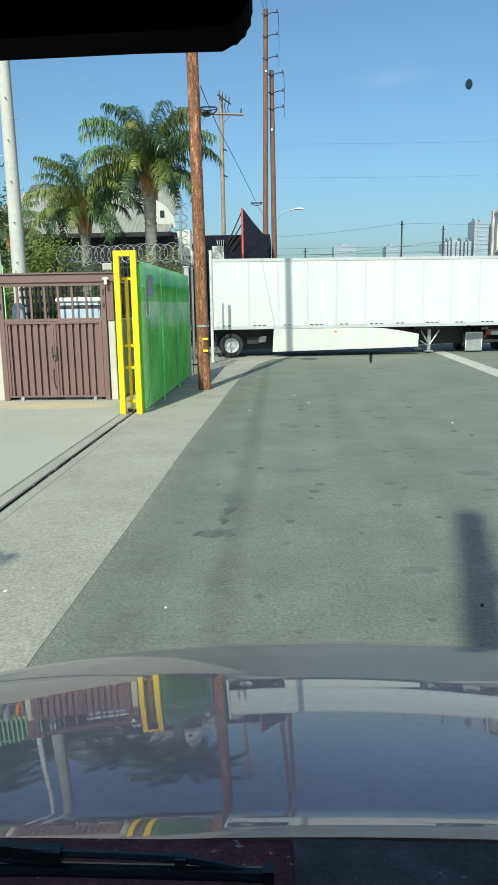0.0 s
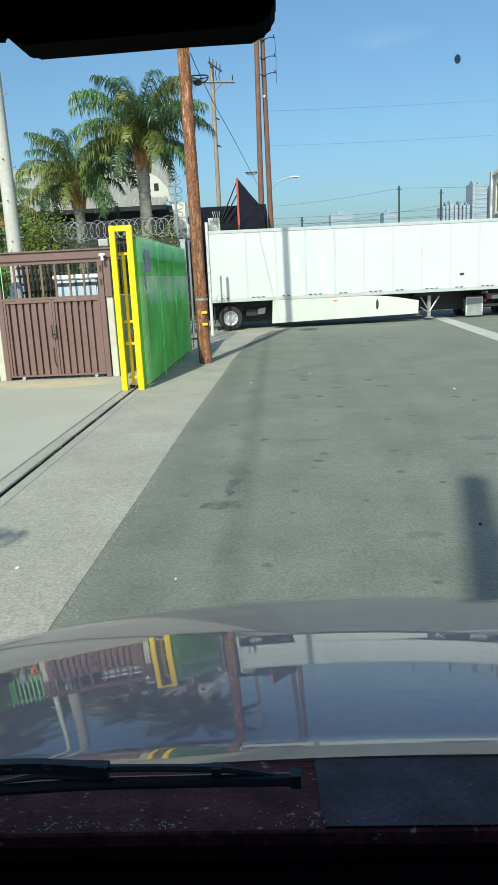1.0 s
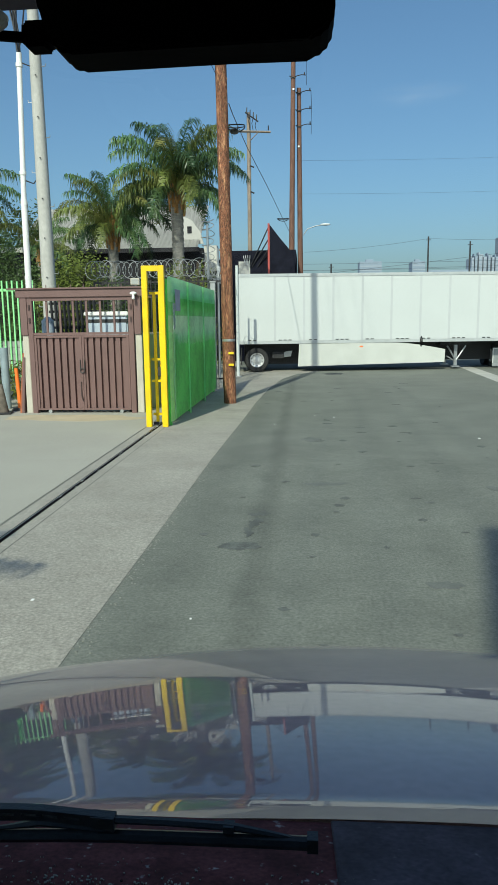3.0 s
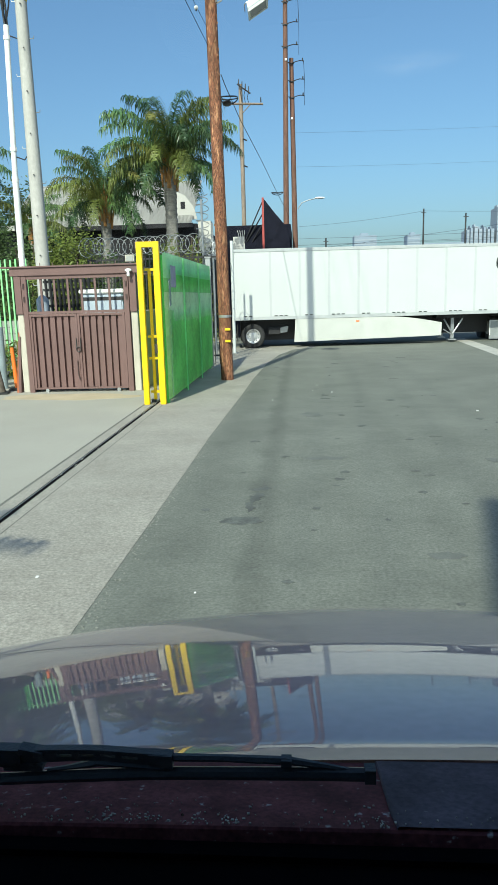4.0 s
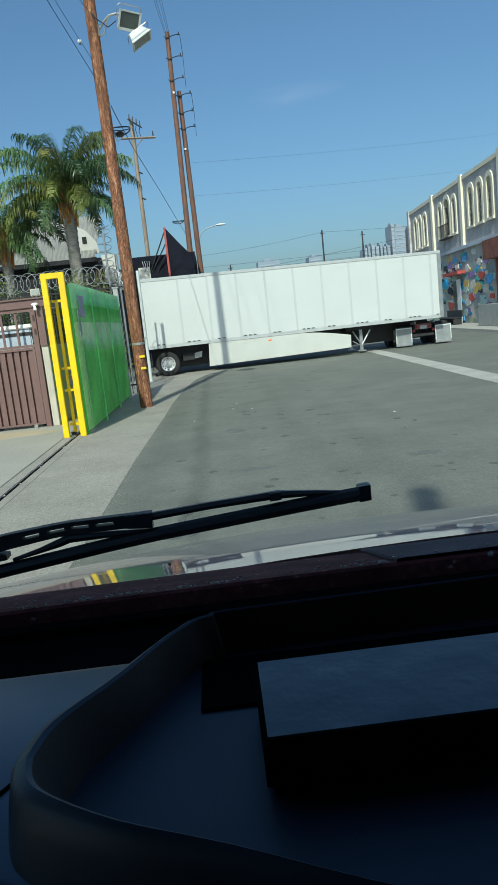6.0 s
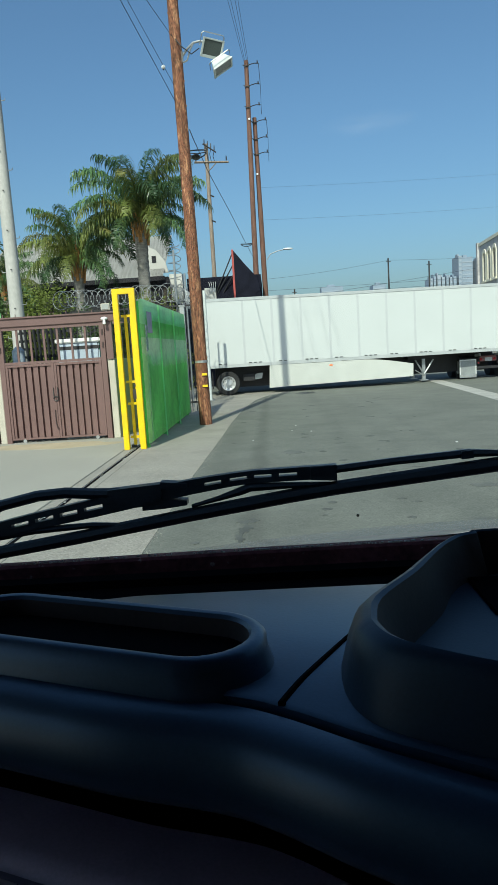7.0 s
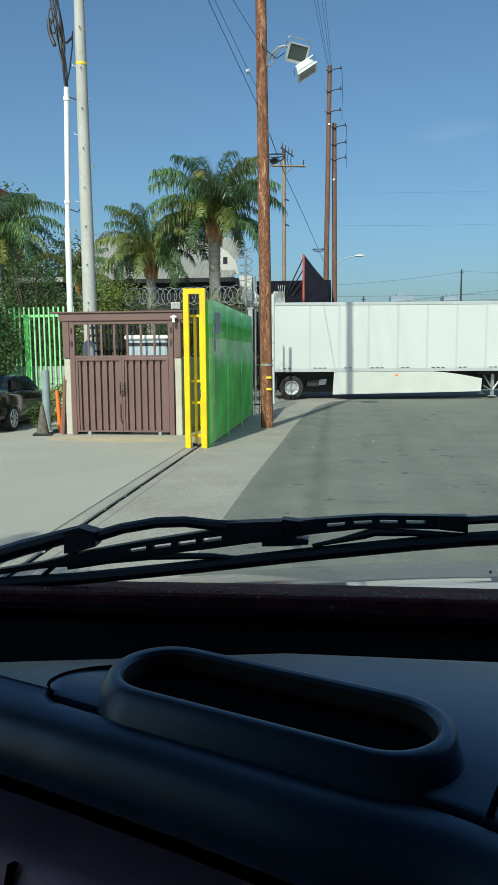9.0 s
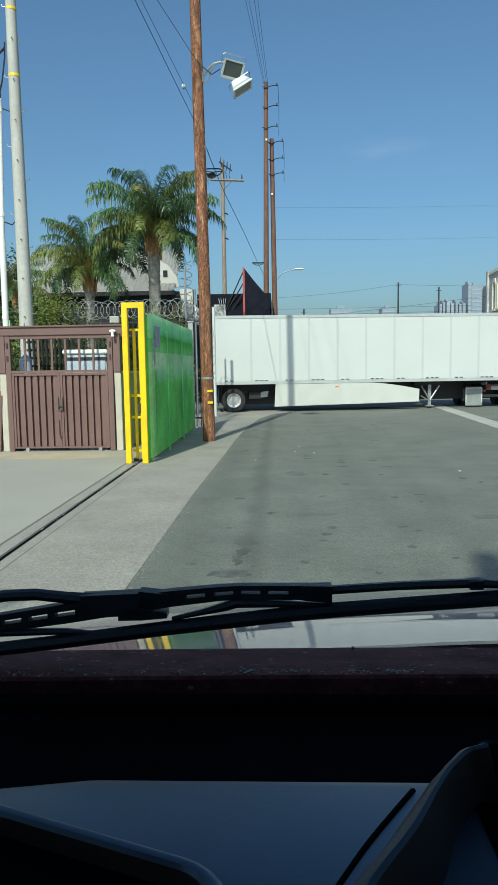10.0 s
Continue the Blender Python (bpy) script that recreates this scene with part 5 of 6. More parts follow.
palm((-15.6, 32.5, 0), 7.0, 1.05, 13, "feather palm beside the car park fence", 36)
palm((-12.4, 34.5, 0), 5.4, 0.75, 15, "small dark feather palm among the trees", 22)
# Out of view: placed low and near so its frond shadow falls crisply.
palm((-4.95, 0.56, 0), 3.8, 0.55, 14, "unseen young feather palm placed to throw its shadow on the driveway", 20)


def leafy(name, at, size, count, leaf, material, label, seed, trunk=True, category="shrub"):
    rng = random.Random(seed)
    e = thing(name, label, category, at)
    if trunk:
        b = B()
        for k in range(4):
            a = rng.uniform(0, 6.28)
            tube(b, [(0.1 * math.cos(a), 0.1 * math.sin(a), 0), (size[0] * 0.2 * math.cos(a), size[1] * 0.2 * math.sin(a), size[2] * 0.5), (size[0] * 0.5 * math.cos(a), size[1] * 0.5 * math.sin(a), size[2] * 0.95)], [0.07, 0.05, 0.02], 5)
        part("stem", b, DARKBARK, e)
    verts, faces = [], []
    lumps = [(Vector((rng.uniform(-.6, .6) * size[0], rng.uniform(-.6, .6) * size[1], size[2] * rng.uniform(0.25, 0.85))), rng.uniform(0.35, 0.6)) for _ in range(14)]
    for _ in range(count):
        c, r = rng.choice(lumps)
        v = Vector((rng.gauss(0, 1), rng.gauss(0, 1), rng.gauss(0, 1))).normalized() * r * rng.uniform(0.55, 1.05)
        p = c + Vector((v.x * size[0], v.y * size[1], v.z * size[2] * 0.5))
        if p.z < 0.02:
            continue
        d1 = Vector((rng.gauss(0, 1), rng.gauss(0, 1), rng.gauss(0, 0.6))).normalized()
        d2 = d1.cross(Vector((rng.gauss(0, 1), rng.gauss(0, 1), rng.gauss(0, 1)))).normalized()
        s = leaf * rng.uniform(0.6, 1.3)
        i = len(verts)
        verts += [p - d1 * s, p + d2 * s * 0.45, p + d1 * s, p - d2 * s * 0.45]
        faces.append((i, i + 1, i + 2, i + 3))
    me = bpy.data.meshes.new("foliage")
    me.from_pydata([tuple(v) for v in verts], [], faces)
    me.materials.append(material)
    part("foliage", me, material, e)
    return e


leafy("tree", (-11.3, 21.3, 0), (1.7, 0.8, 4.6), 15000, 0.062, LEAF, "dense dark green tree beside the parked car", 21, category="tree")
leafy("shrub", (-8.8, 27.5, 0), (1.5, 1.0, 4.6), 8000, 0.065, LEAF2, "yellow-green shrub behind the pole", 22)
leafy("shrub", (-6.2, 27.8, 0), (1.4, 1.0, 4.4), 7500, 0.065, LEAF, "green shrub behind the enclosure", 23)
leafy("shrub", (-10.6, 28.6, 0), (1.8, 1.0, 4.4), 7000, 0.07, LEAF, "dark shrub below the palm", 24)
leafy("shrub", (-4.3, 28.8, 0), (1.2, 0.9, 4.7), 5500, 0.065, LEAF2, "yellow-green shrub beside the palm trunk", 25)
leafy("shrub", (-7.35, 18.75, 0), (0.45, 0.35, 1.15), 900, 0.05, LEAF2, "small leafy weed shrub beside the enclosure", 26, trunk=False)
leafy("shrub", (-8.05, 18.5, 0), (0.30, 0.3, 0.75), 500, 0.05, LEAF, "small weed beside the car", 27, trunk=False)
leafy("shrub", (-13.1, 30.6, 0), (1.9, 1.0, 6.1), 9000, 0.07, LEAF, "dark tangled shrub below the palms", 33)
leafy("tree", (-20.2, 40, 0), (3.6, 2.0, 10.8), 16000, 0.11, LEAF, "tall dark tree behind the palms", 29, category="tree")
leafy("tree", (-15.5, 37, 0), (2.4, 1.6, 7.4), 9000, 0.10, LEAF, "dark leafy tree behind the palms", 30, category="tree")
leafy("shrub", (-14.5, 27.0, 0), (2.2, 1.2, 5.0), 8500, 0.07, LEAF, "dark green trees behind the picket fence", 28)

# ---------------------------------------------------------------- buildings behind the fence
wh = thing("warehouse", "low warehouse with a pale corrugated metal roof", "building", (-15.2, 39, 0))
boxpart("wall", (0, 9.9, 0, 9, 0, 5.95), DARKWALL, wh, "dark shaded wall")
b = B()
n = 90
vs = []
for k in range(n + 1):
    x = -0.2 + 9.9 * k / n
    dz = 0.035 * (k % 2)
    vs.append((b.verts.new((x, -0.5, 5.9 + dz)), b.verts.new((x, 4.5, 8.75 + dz))))
for a, c in zip(vs, vs[1:]):
    b.faces.new((a[0], c[0], c[1], a[1]))
bmesh.ops.solidify(b, geom=b.faces[:], thickness=0.05)
part("roof", b, ROOFMETAL, wh, "pale corrugated roof")
boxpart("eave", (-0.2, 9.8, -0.56, -0.5, 5.72, 5.94), DARKWALL, wh)
boxpart("parapet", (9.92, 10.6, 0.4, 1.0, 4.8, 6.1), OFFWHITE, wh, "off-white parapet block")
b = B()
prism(b, [(8.7, 6.2), (9.9, 6.2), (9.75, 6.8), (9.3, 7.4), (8.7, 7.7)], -0.5, -0.4, pose(0, 0, 0, 90, 0, 0))
ga = part("gable", b, ROOFMETAL, wh)
boxpart("vent", (9.05, 9.28, 0.37, 0.395, 6.75, 7.1), DARKWALL, ga, "dark gable vent")
ann = thing("annex", "dim building with a flat pale roof edge behind the trees", "building", (-15.3, 34, 0))
boxpart("wall", (0, 2.2, 0, 5, 0, 5.4), DARKWALL, ann)
boxpart("roof_edge", (-0.1, 2.3, -0.2, 5.2, 5.4, 5.62), OFFWHITE, ann)
tb = thing("terracotta_building", "distant building with a terracotta roof", "building", (-38, 60, 0))
boxpart("wall", (0, 8.0, 0, 8, 0, 15.3), TERRA, tb)
b = B()
prism(b, [(-0.4, 15.3), (8.6, 15.3), (8.4, 16.6), (0.8, 16.6)], -8.3, 0.4, pose(0, 0, 0, 90, 0, 0))
part("roof", b, TERRA, tb, "terracotta tiled roof")

bl = thing("black_building", "low black-painted building with white parapet pieces", "building", (-4.3, 38.9, 0))
boxpart("wall", (0, 3.9, 0, 6, 0, 5.75), BLACKBOARD, bl)
boxpart("doorway", (0.9, 1.5, -0.02, 0.0, 4.2, 5.2), OFFWHITE, bl, "pale panel")
b = B()
for k in range(4):
    tube(b, [(1.25 + 0.06 * k, -0.1, 5.0), (1.2 + 0.10 * k, -0.12, 5.3), (1.15 + 0.12 * k, -0.12, 5.5)], 0.015, 5)
part("antenna", b, PVC, bl, "white roof antenna arms")
bb = thing("billboard_back", "black triangular billboard panel with a red edge post", "billboard", (-1.8, 38.6, 0))
b = B()
prism(b, [(0.05, 4.0), (1.35, 4.0), (1.35, 5.2), (1.08, 5.72), (0.55, 6.35), (0.05, 7.0)], -0.06, 0.06, pose(0, 0, 0, 90, 0, 0))
part("panel", b, BLACKBOARD, bb)
boxpart("post", (-0.05, 0.05, -0.08, 0.08, 0, 7.05), REDTRIM, bb, "red steel edge post")
b = B()
for z, x in ((6.9, -1.0), (6.3, -0.9), (5.8, -0.6)):
    tube(b, [(0, 0, z), (x, 0.3, 4.9)], 0.035, 5)
part("strut", b, CHASSIS, bb)

# ---------------------------------------------------------------- two-storey facade on the cross street
FX, FY, FS = 17.6, 47.25, 0.063
fac = thing("corner_building", "two-storey grey stone building with arched windows and a painted ground floor", "building", (FX, FY, 0), -math.degrees(math.atan(FS)))
# local y runs along the facade, local -x faces the road
Y0, Y1 = -12.0, 19.5
WINS = [(16.9, 0.42), (15.2, 0.42), (13.4, 0.42), (8.5, 0.40), (6.6, 0.7), (4.7, 0.40), (0.7, 0.45), (-1.2, 0.45), (-3.1, 0.45), (-8.0, 0.45), (-10.0, 0.45)]
cuts = sorted(WINS)
b = B()
y = Y0
for wy, hw in cuts:
    bx(b, 0, 0.4, y, wy - hw, 5.35, 9.6)
    bx(b, 0, 0.4, wy - hw, wy + hw, 5.35, 6.45)
    bx(b, 0, 0.4, wy - hw, wy + hw, 8.95, 9.6)
    y = wy + hw
bx(b, 0, 0.4, y, Y1, 5.35, 9.6)
part("upper_wall", b, STONE, fac, "rough grey stone wall")
boxpart("side_wall", (0.4, 12, Y1 - 0.4, Y1, 0, 9.6), STONE, fac)
boxpart("core", (0.6, 12, Y0, Y1 - 0.41, 0, 9.5), DARKWALL, fac)
boxpart("parapet", (-0.08, 0.5, Y0, Y1, 9.6, 9.85), STONE_LT, fac)
boxpart("cornice", (-0.18, 0.45, Y0, Y1, 5.15, 5.35), BLUETRIM, fac, "pale blue cornice")
for py in (Y1 - 0.3, 10.6, 2.6, -5.2):
    boxpart("pilaster", (-0.16, 0.0, py - 0.28, py + 0.28, 5.35, 9.95), STONE_LT if py != Y1 - 0.3 else STONE, fac, "pale pilaster")
for k, (wy, hw) in enumerate(WINS):
    wi = part("window", finish("window_glass", (lambda b: (bx(b, 0.25, 0.29, wy - hw, wy + hw, 6.45, 8.95), b)[1])(B()), WINDARK), None, fac)
    b = B()
    bx(b, -0.07, 0.25, wy - hw - 0.32, wy - hw, 6.4, 8.55)
    bx(b, -0.07, 0.25, wy + hw, wy + hw + 0.32, 6.4, 8.55)
    pr = None
    for j in range(13):
        a = math.pi * j / 12
        q = [(wy - (hw + w_) * math.cos(a), 8.5 + (hw * 0.8 + w_) * math.sin(a)) for w_ in (0.0, 0.30)]
        cur = [b.verts.new((x, yy, zz)) for x in (-0.07, 0.25) for yy, zz in q]
        if pr:
            for u, v in ((0, 1), (1, 3), (3, 2), (2, 0)):
                b.faces.new((pr[u], pr[v], cur[v], cur[u]))
        pr = cur
    part("surround", b, STONE_LT, wi, "pale arched surround")
    boxpart("sill", (-0.14, 0.25, wy - hw - 0.34, wy + hw + 0.34, 6.3, 6.45), STONE_LT, wi)
    boxpart("mullion", (0.2, 0.25, wy - 0.03, wy + 0.03, 6.45, 8.9), DARKWALL, wi)
for (ya, ha), (yb, hb) in zip(WINS, WINS[1:]):
    if ya - yb < 2.2:
        boxpart("panel", (-0.05, 0.0, yb + hb + 0.325, ya - ha - 0.325, 6.46, 8.45), STONE_LT, fac, "cream panel between windows")
b = B()
for k in range(12):
    yy = 5.5 + k * 0.2
    bx(b, -0.35, -0.32, yy, yy + 0.03, 6.3, 7.2)
bx(b, -0.37, -0.30, 5.4, 7.9, 7.2, 7.25)
bx(b, -0.37, 0.0, 5.4, 7.9, 6.22, 6.3)
part("balcony", b, CHASSIS, fac, "small dark balcony rail")
# painted ground floor: slabs of colour with their own outlines
boxpart("ground_wall", (0.0, 0.4, -3.6, Y1 - 0.4, 0, 5.15), mat("mural_base", (0.30, 0.36, 0.36), 0.8, var=0.3, scale=0.8, col2=(0.55, 0.50, 0.40), mixscale=0.7), fac, "painted ground floor wall")
MURAL = [(0.02, 0.28, 0.48), (0.62, 0.60, 0.52), (0.05, 0.45, 0.45), (0.5, 0.09, 0.06), (0.02, 0.02, 0.03), (0.6, 0.42, 0.12), (0.28, 0.2, 0.45), (0.30, 0.42, 0.22), (0.12, 0.40, 0.72), (0.65, 0.65, 0.62), (0.03, 0.03, 0.04), (0.40, 0.55, 0.50)]
MM = [mat("mural_paint", c, 0.7, var=0.25, scale=2.5, fine=12) for c in MURAL]
rng = random.Random(77)
for k in range(170):
    my, mz = rng.uniform(-3.2, 12.5), rng.uniform(0.3, 4.9)
    b = B()
    rr, nn = rng.uniform(0.12, 0.6) if k > 20 else rng.uniform(0.5, 0.9), rng.choice((4, 4, 4, 4, 5, 7, 12))
    ph = math.pi / 4 + rng.uniform(-0.12, 0.12)
    pts = [(my + rr * 1.3 * rng.uniform(0.85, 1.15) * math.cos(ph + 2 * math.pi * j / nn), mz + 0.55 * rr * rng.uniform(0.7, 1.3) * math.sin(ph + 2 * math.pi * j / nn)) for j in range(nn)]
    pts = [(yy, min(max(zz, 0.05), 5.1)) for yy, zz in pts]
    d0 = -0.004 - 0.0003 * k
    lo = [b.verts.new((0.0, yy, zz)) for yy, zz in pts]
    hi = [b.verts.new((d0, yy, zz)) for yy, zz in pts]
    b.faces.new(hi)
    for j in range(nn):
        b.faces.new((lo[j], lo[(j + 1) % nn], hi[(j + 1) % nn], hi[j]))
    part("mural_patch", b, MM[k % len(MM)], fac)
boxpart("shop_awning", (-0.6, 0.0, 2.6, 6.6, 3.5, 3.75), REDTRIM, fac, "dark red awning", bevel=0.03)
boxpart("shop_door", (-0.12, -0.1, 3.7, 4.7, 0.1, 3.2), PVC, fac, "pale shop door")
boxpart("shop_opening", (-0.11, -0.095, 4.72, 5.6, 0.1, 3.1), WINDARK, fac)
boxpart("red_wall", (-0.02, 0.4, Y0, -3.6, 0, 4.6), REDBRICK, fac, "dark red wall")
boxpart("red_awning", (-0.7, 0.0, Y0, -3.4, 4.0, 5.1), REDBRICK, fac, "dark red tiled awning")
boxpart("shop_window", (-0.05, -0.025, -8.5, -5.5, 2.0, 4.0), WINDARK, fac)
pv = thing("side_pavement", "pale concrete pavement before the corner building", "pavement", (FX, FY, 0), -math.degrees(math.atan(FS)), kind="structure")
boxpart("slab", (-2.6, 0.0, -14, 19.5, -0.05, 0.14), KERB, pv)
pb = thing("planter_block", "grey concrete planter block beside the shop", "planter", (FX - 1.2, FY - 5.6, 0.14), -3.6)
boxpart("body", (-0.5, 0.4, -3.2, 1.6, 0, 1.25), GREYWALL, pb, bevel=0.03)
bn = thing("bench", "dark street bench before the painted wall", "bench", (FX - 0.7, FY + 3.0, 0.14), -3.6)
boxpart("seat", (-0.5, 0.1, -1.5, 2.2, 0.42, 0.5), CHASSIS, bn)
boxpart("backrest", (0.1, 0.16, -1.5, 2.2, 0.5, 0.95), CHASSIS, bn)
for yy in (-1.4, 0.35, 2.1):
    boxpart("leg", (-0.45, 0.1, yy - 0.04, yy + 0.04, 0, 0.42), CHASSIS, bn)

# ---------------------------------------------------------------- distance
rng = random.Random(31)
SKY = [(29.2, 41, 32.6, HAZE1), (57.2, 64, 32.2, HAZE1), (88.2, 89.4, 33.6, HAZE2), (90, 91.2, 34.6, HAZE1), (92, 93.8, 35.2, HAZE2), (94.4, 96, 34.0, HAZE2), (96.8, 98, 34.8, HAZE1), (98.8, 100, 33.6, HAZE2), (100.6, 102.2, 33.9, HAZE1),
       (103.5, 105.2, 44.6, HAZE2), (105.3, 111, 43.8, HAZE1), (113, 116, 42, HAZE2), (118, 121, 46, HAZE2), (123, 129, 41, HAZE1), (132, 139, 47, HAZE2), (-30, 29, 26, HAZE1), (41.2, 57, 26.5, HAZE1), (64.2, 88, 27.5, HAZE1), (140, 230, 30, HAZE1)]
for x0, x1, z, m_ in SKY:
    e = thing("distant_tower" if z > 30.5 else "distant_block", "hazy distant city building on the skyline", "building", (x0, 400, 0))
    boxpart("mass", (0, x1 - x0, 0, 14, 0, z), m_, e)
    if z > 30.5:
        nf = int((z - 20) / 2.2)
        b = B()
        for k in range(nf):
            bx(b, 0.15, x1 - x0 - 0.15, -0.15, 0.0, 21 + k * 2.2, 21.7 + k * 2.2)
        part("window_band", b, HAZE1 if m_ is HAZE2 else HAZE2, e)
        boxpart("roof_house", ((x1 - x0) * 0.3, (x1 - x0) * 0.65, 4, 9, z, z + 1.4), m_, e)


# a faint wisp of cloud, thinning out to nothing
CLOUD = bpy.data.materials.new("thin_cloud")
CLOUD.use_nodes = True
cn_, cl_ = CLOUD.node_tree.nodes, CLOUD.node_tree.links
co_, ln_, nz_, rm_, mu_ = (cn_.new("ShaderNode" + k) for k in ("TexCoord", "VectorMath", "TexNoise", "MapRange", "Math"))
rn_ = cn_.new("ShaderNodeMapRange")
clear, wisp = cn_.new("ShaderNodeBsdfTransparent"), cn_.new("ShaderNodeMixShader")
ln_.operation, mu_.operation = "LENGTH", "MULTIPLY"
nz_.inputs["Scale"].default_value, nz_.inputs["Detail"].default_value = 2.2, 6
for node, a0, a1, b0, b1 in ((rm_, 0.15, 1.0, 1.0, 0.0), (rn_, 0.32, 0.75, 0.0, 0.075)):
    for key, value in (("From Min", a0), ("From Max", a1), ("To Min", b0), ("To Max", b1)):
        node.inputs[key].default_value = value
cl_.new(co_.outputs["Object"], ln_.inputs[0])
cl_.new(co_.outputs["Object"], nz_.inputs["Vector"])
cl_.new(ln_.outputs["Value"], rm_.inputs["Value"])
cl_.new(nz_.outputs["Fac"], rn_.inputs["Value"])
cl_.new(rm_.outputs["Result"], mu_.inputs[0])
cl_.new(rn_.outputs["Result"], mu_.inputs[1])
cn_["Principled BSDF"].inputs["Base Color"].default_value = (0.85, 0.80, 0.78, 1)
cn_["Principled BSDF"].inputs["Roughness"].default_value = 1.0
cl_.new(mu_.outputs[0], wisp.inputs["Fac"])
cl_.new(clear.outputs[0], wisp.inputs[1])
cl_.new(cn_["Principled BSDF"].outputs[0], wisp.inputs[2])
cl_.new(wisp.outputs[0], cn_["Material Output"].inputs["Surface"])
b = B()
bmesh.ops.create_circle(b, cap_ends=True, segments=32, radius=1, matrix=pose(0, 0, 0, 90, 0, 0))
wc = part("backdrop", b, CLOUD)
wc.matrix_basis = pose(131, 900, 259, 0, -4, 0) @ Matrix.Diagonal((62, 1, 15, 1))
wc.visible_shadow = False
tagged(wc, "faint thin wisp of cloud in the blue sky", "cloud", kind="structure")


# ---------------------------------------------------------------- the truck that carries the camera
tk = thing("truck_cab", "maroon truck cab with a glossy hood and dark dashboard", "truck")
XL, XR = -1.05, 1.35


def hood_mesh():
    b = B()
    slopes = [(0.905, -24), (0.938, -20), (0.946, -17.5), (0.953, -14), (0.962, -9.3), (1.0, -9.8), (1.06, -11.2), (1.11, -12.3), (1.237, -14.75), (1.35, -16.6), (1.5, -18.6), (1.6, -21), (1.69, -25.5), (1.76, -38), (1.82, -58), (1.86, -80)]
    ys, zs = [0.905], [1.7675]
    step = 0.005
    while ys[-1] < 1.86:
        y = ys[-1] + step / 2
        for (a, sa), (c, sc) in zip(slopes, slopes[1:]):
            if a <= y <= c + 1e-6:
                s = sa + (sc - sa) * (y - a) / (c - a)
        ys.append(ys[-1] + step)
        zs.append(zs[-1] + step * math.tan(radians(s)))
    n = 48
    rows = []
    for y, z in zip(ys, zs):
        row = []
        for k in range(n + 1):
            x = -1.0 + 2.4 * k / n
            u = x - 0.2
            row.append(b.verts.new((x, y - 0.10 * u * u * max(0, (y - 1.2) / 0.66), z - 0.13 * u * u)))
        rows.append(row)
    for a, c in zip(rows, rows[1:]):
        for k in range(n):
            b.faces.new((a[k], a[k + 1], c[k + 1], c[k]))
    # grille face and underside
    front = rows[-1]
    low = [b.verts.new((v.co.x, v.co.y + 0.01, 0.75)) for v in front]
    for k in range(n):
        b.faces.new((front[k], front[k + 1], low[k + 1], low[k]))
    return b


part("hood", hood_mesh(), MAROON, tk, "glossy maroon hood", smooth=True)
b = B()
for s in (-1.0, 1.4):
    bx(b, s - 0.01, s + 0.01, 0.9, 1.8, 0.6, 1.50)
part("fender", b, MAROON, tk)
b = B()
n = 40
top = [(0.9045, 1.7635), (0.88, 1.7705), (0.85, 1.778), (0.80, 1.791), (0.7985, 1.7895), (0.7985, 1.745)]
rows = [[b.verts.new((XL + (XR - XL) * k / n, y, z - 0.02 * (XL + (XR - XL) * k / n - 0.15) ** 2)) for k in range(n + 1)] for y, z in top]
for a, c in zip(rows, rows[1:]):
    for k in range(n):
        b.faces.new((a[k], a[k + 1], c[k + 1], c[k]))
part("cowl", b, COWLMAT, tk, "dusty maroon cowl panel", smooth=True)


def lerp_table(table, x):
    for (x0, v0), (x1, v1) in zip(table, table[1:]):
        if x <= x1:
            return v0 + (v1 - v0) * max(0.0, x - x0) / (x1 - x0)
    return table[-1][1]


# a raised, dustier panel begins past the tip of the wiper
COWL_Z = [(0.80, 1.791), (0.85, 1.778), (0.88, 1.7705), (0.9045, 1.7635)]
COWL_EDGE = [(0.7995, 0.106), (0.822, 0.104), (0.850, 0.1035), (0.875, 0.103), (0.903, 0.1025)]
b = B()
rows = []
for k in range(13):
    y = 0.7995 + 0.1035 * k / 12
    x0 = lerp_table(COWL_EDGE, y)
    row = []
    for x, up in [(x0, -0.002), (x0, 0.0016), (x0 + 0.0012, 0.0026)] + [(x0 + 0.0012 + (XR - x0) * (j / 20), 0.0026) for j in range(1, 21)]:
        row.append(b.verts.new((x, y, lerp_table(COWL_Z, y) + up - 0.02 * (x - 0.15) ** 2)))
    rows.append(row)
for a, c in zip(rows, rows[1:]):
    for j in range(len(a) - 1):
        b.faces.new((a[j], c[j], c[j + 1], a[j + 1]))
part("cowl_panel", b, COWLDUST, tk, "raised dust-filmed cowl panel", smooth=True)
rng = random.Random(4)
b = B()
for k in range(170):
    x, f = rng.gauss(-0.08, 0.16), rng.random()
    y = 0.802 + 0.035 * f * f
    z = 1.7912 - (y - 0.799) * 0.257 - 0.02 * (x - 0.15) ** 2
    s = rng.choice((0.0002, 0.0003, 0.0004, 0.0006))
    bx(b, x - s, x + s * rng.uniform(0.6, 2), y - s, y + s, z, z + 0.001, 0, Matrix.Identity(4))
for cx_, spread, count in ((-0.20, 0.012, 26), (-0.0875, 0.008, 46), (-0.063, 0.006, 24), (-0.0255, 0.004, 16), (-0.004, 0.010, 44), (0.088, 0.009, 46), (0.104, 0.005, 18), (0.16, 0.02, 20)):
    for k in range(count // 2):
        x, y = rng.gauss(cx_, spread), 0.8015 + abs(rng.gauss(0, 0.008))
        z = 1.7912 - (y - 0.799) * 0.257 - 0.02 * (x - 0.15) ** 2 + (0.0026 if x > 0.103 else 0)
        s = rng.choice((0.0002, 0.0003, 0.0004, 0.0005))
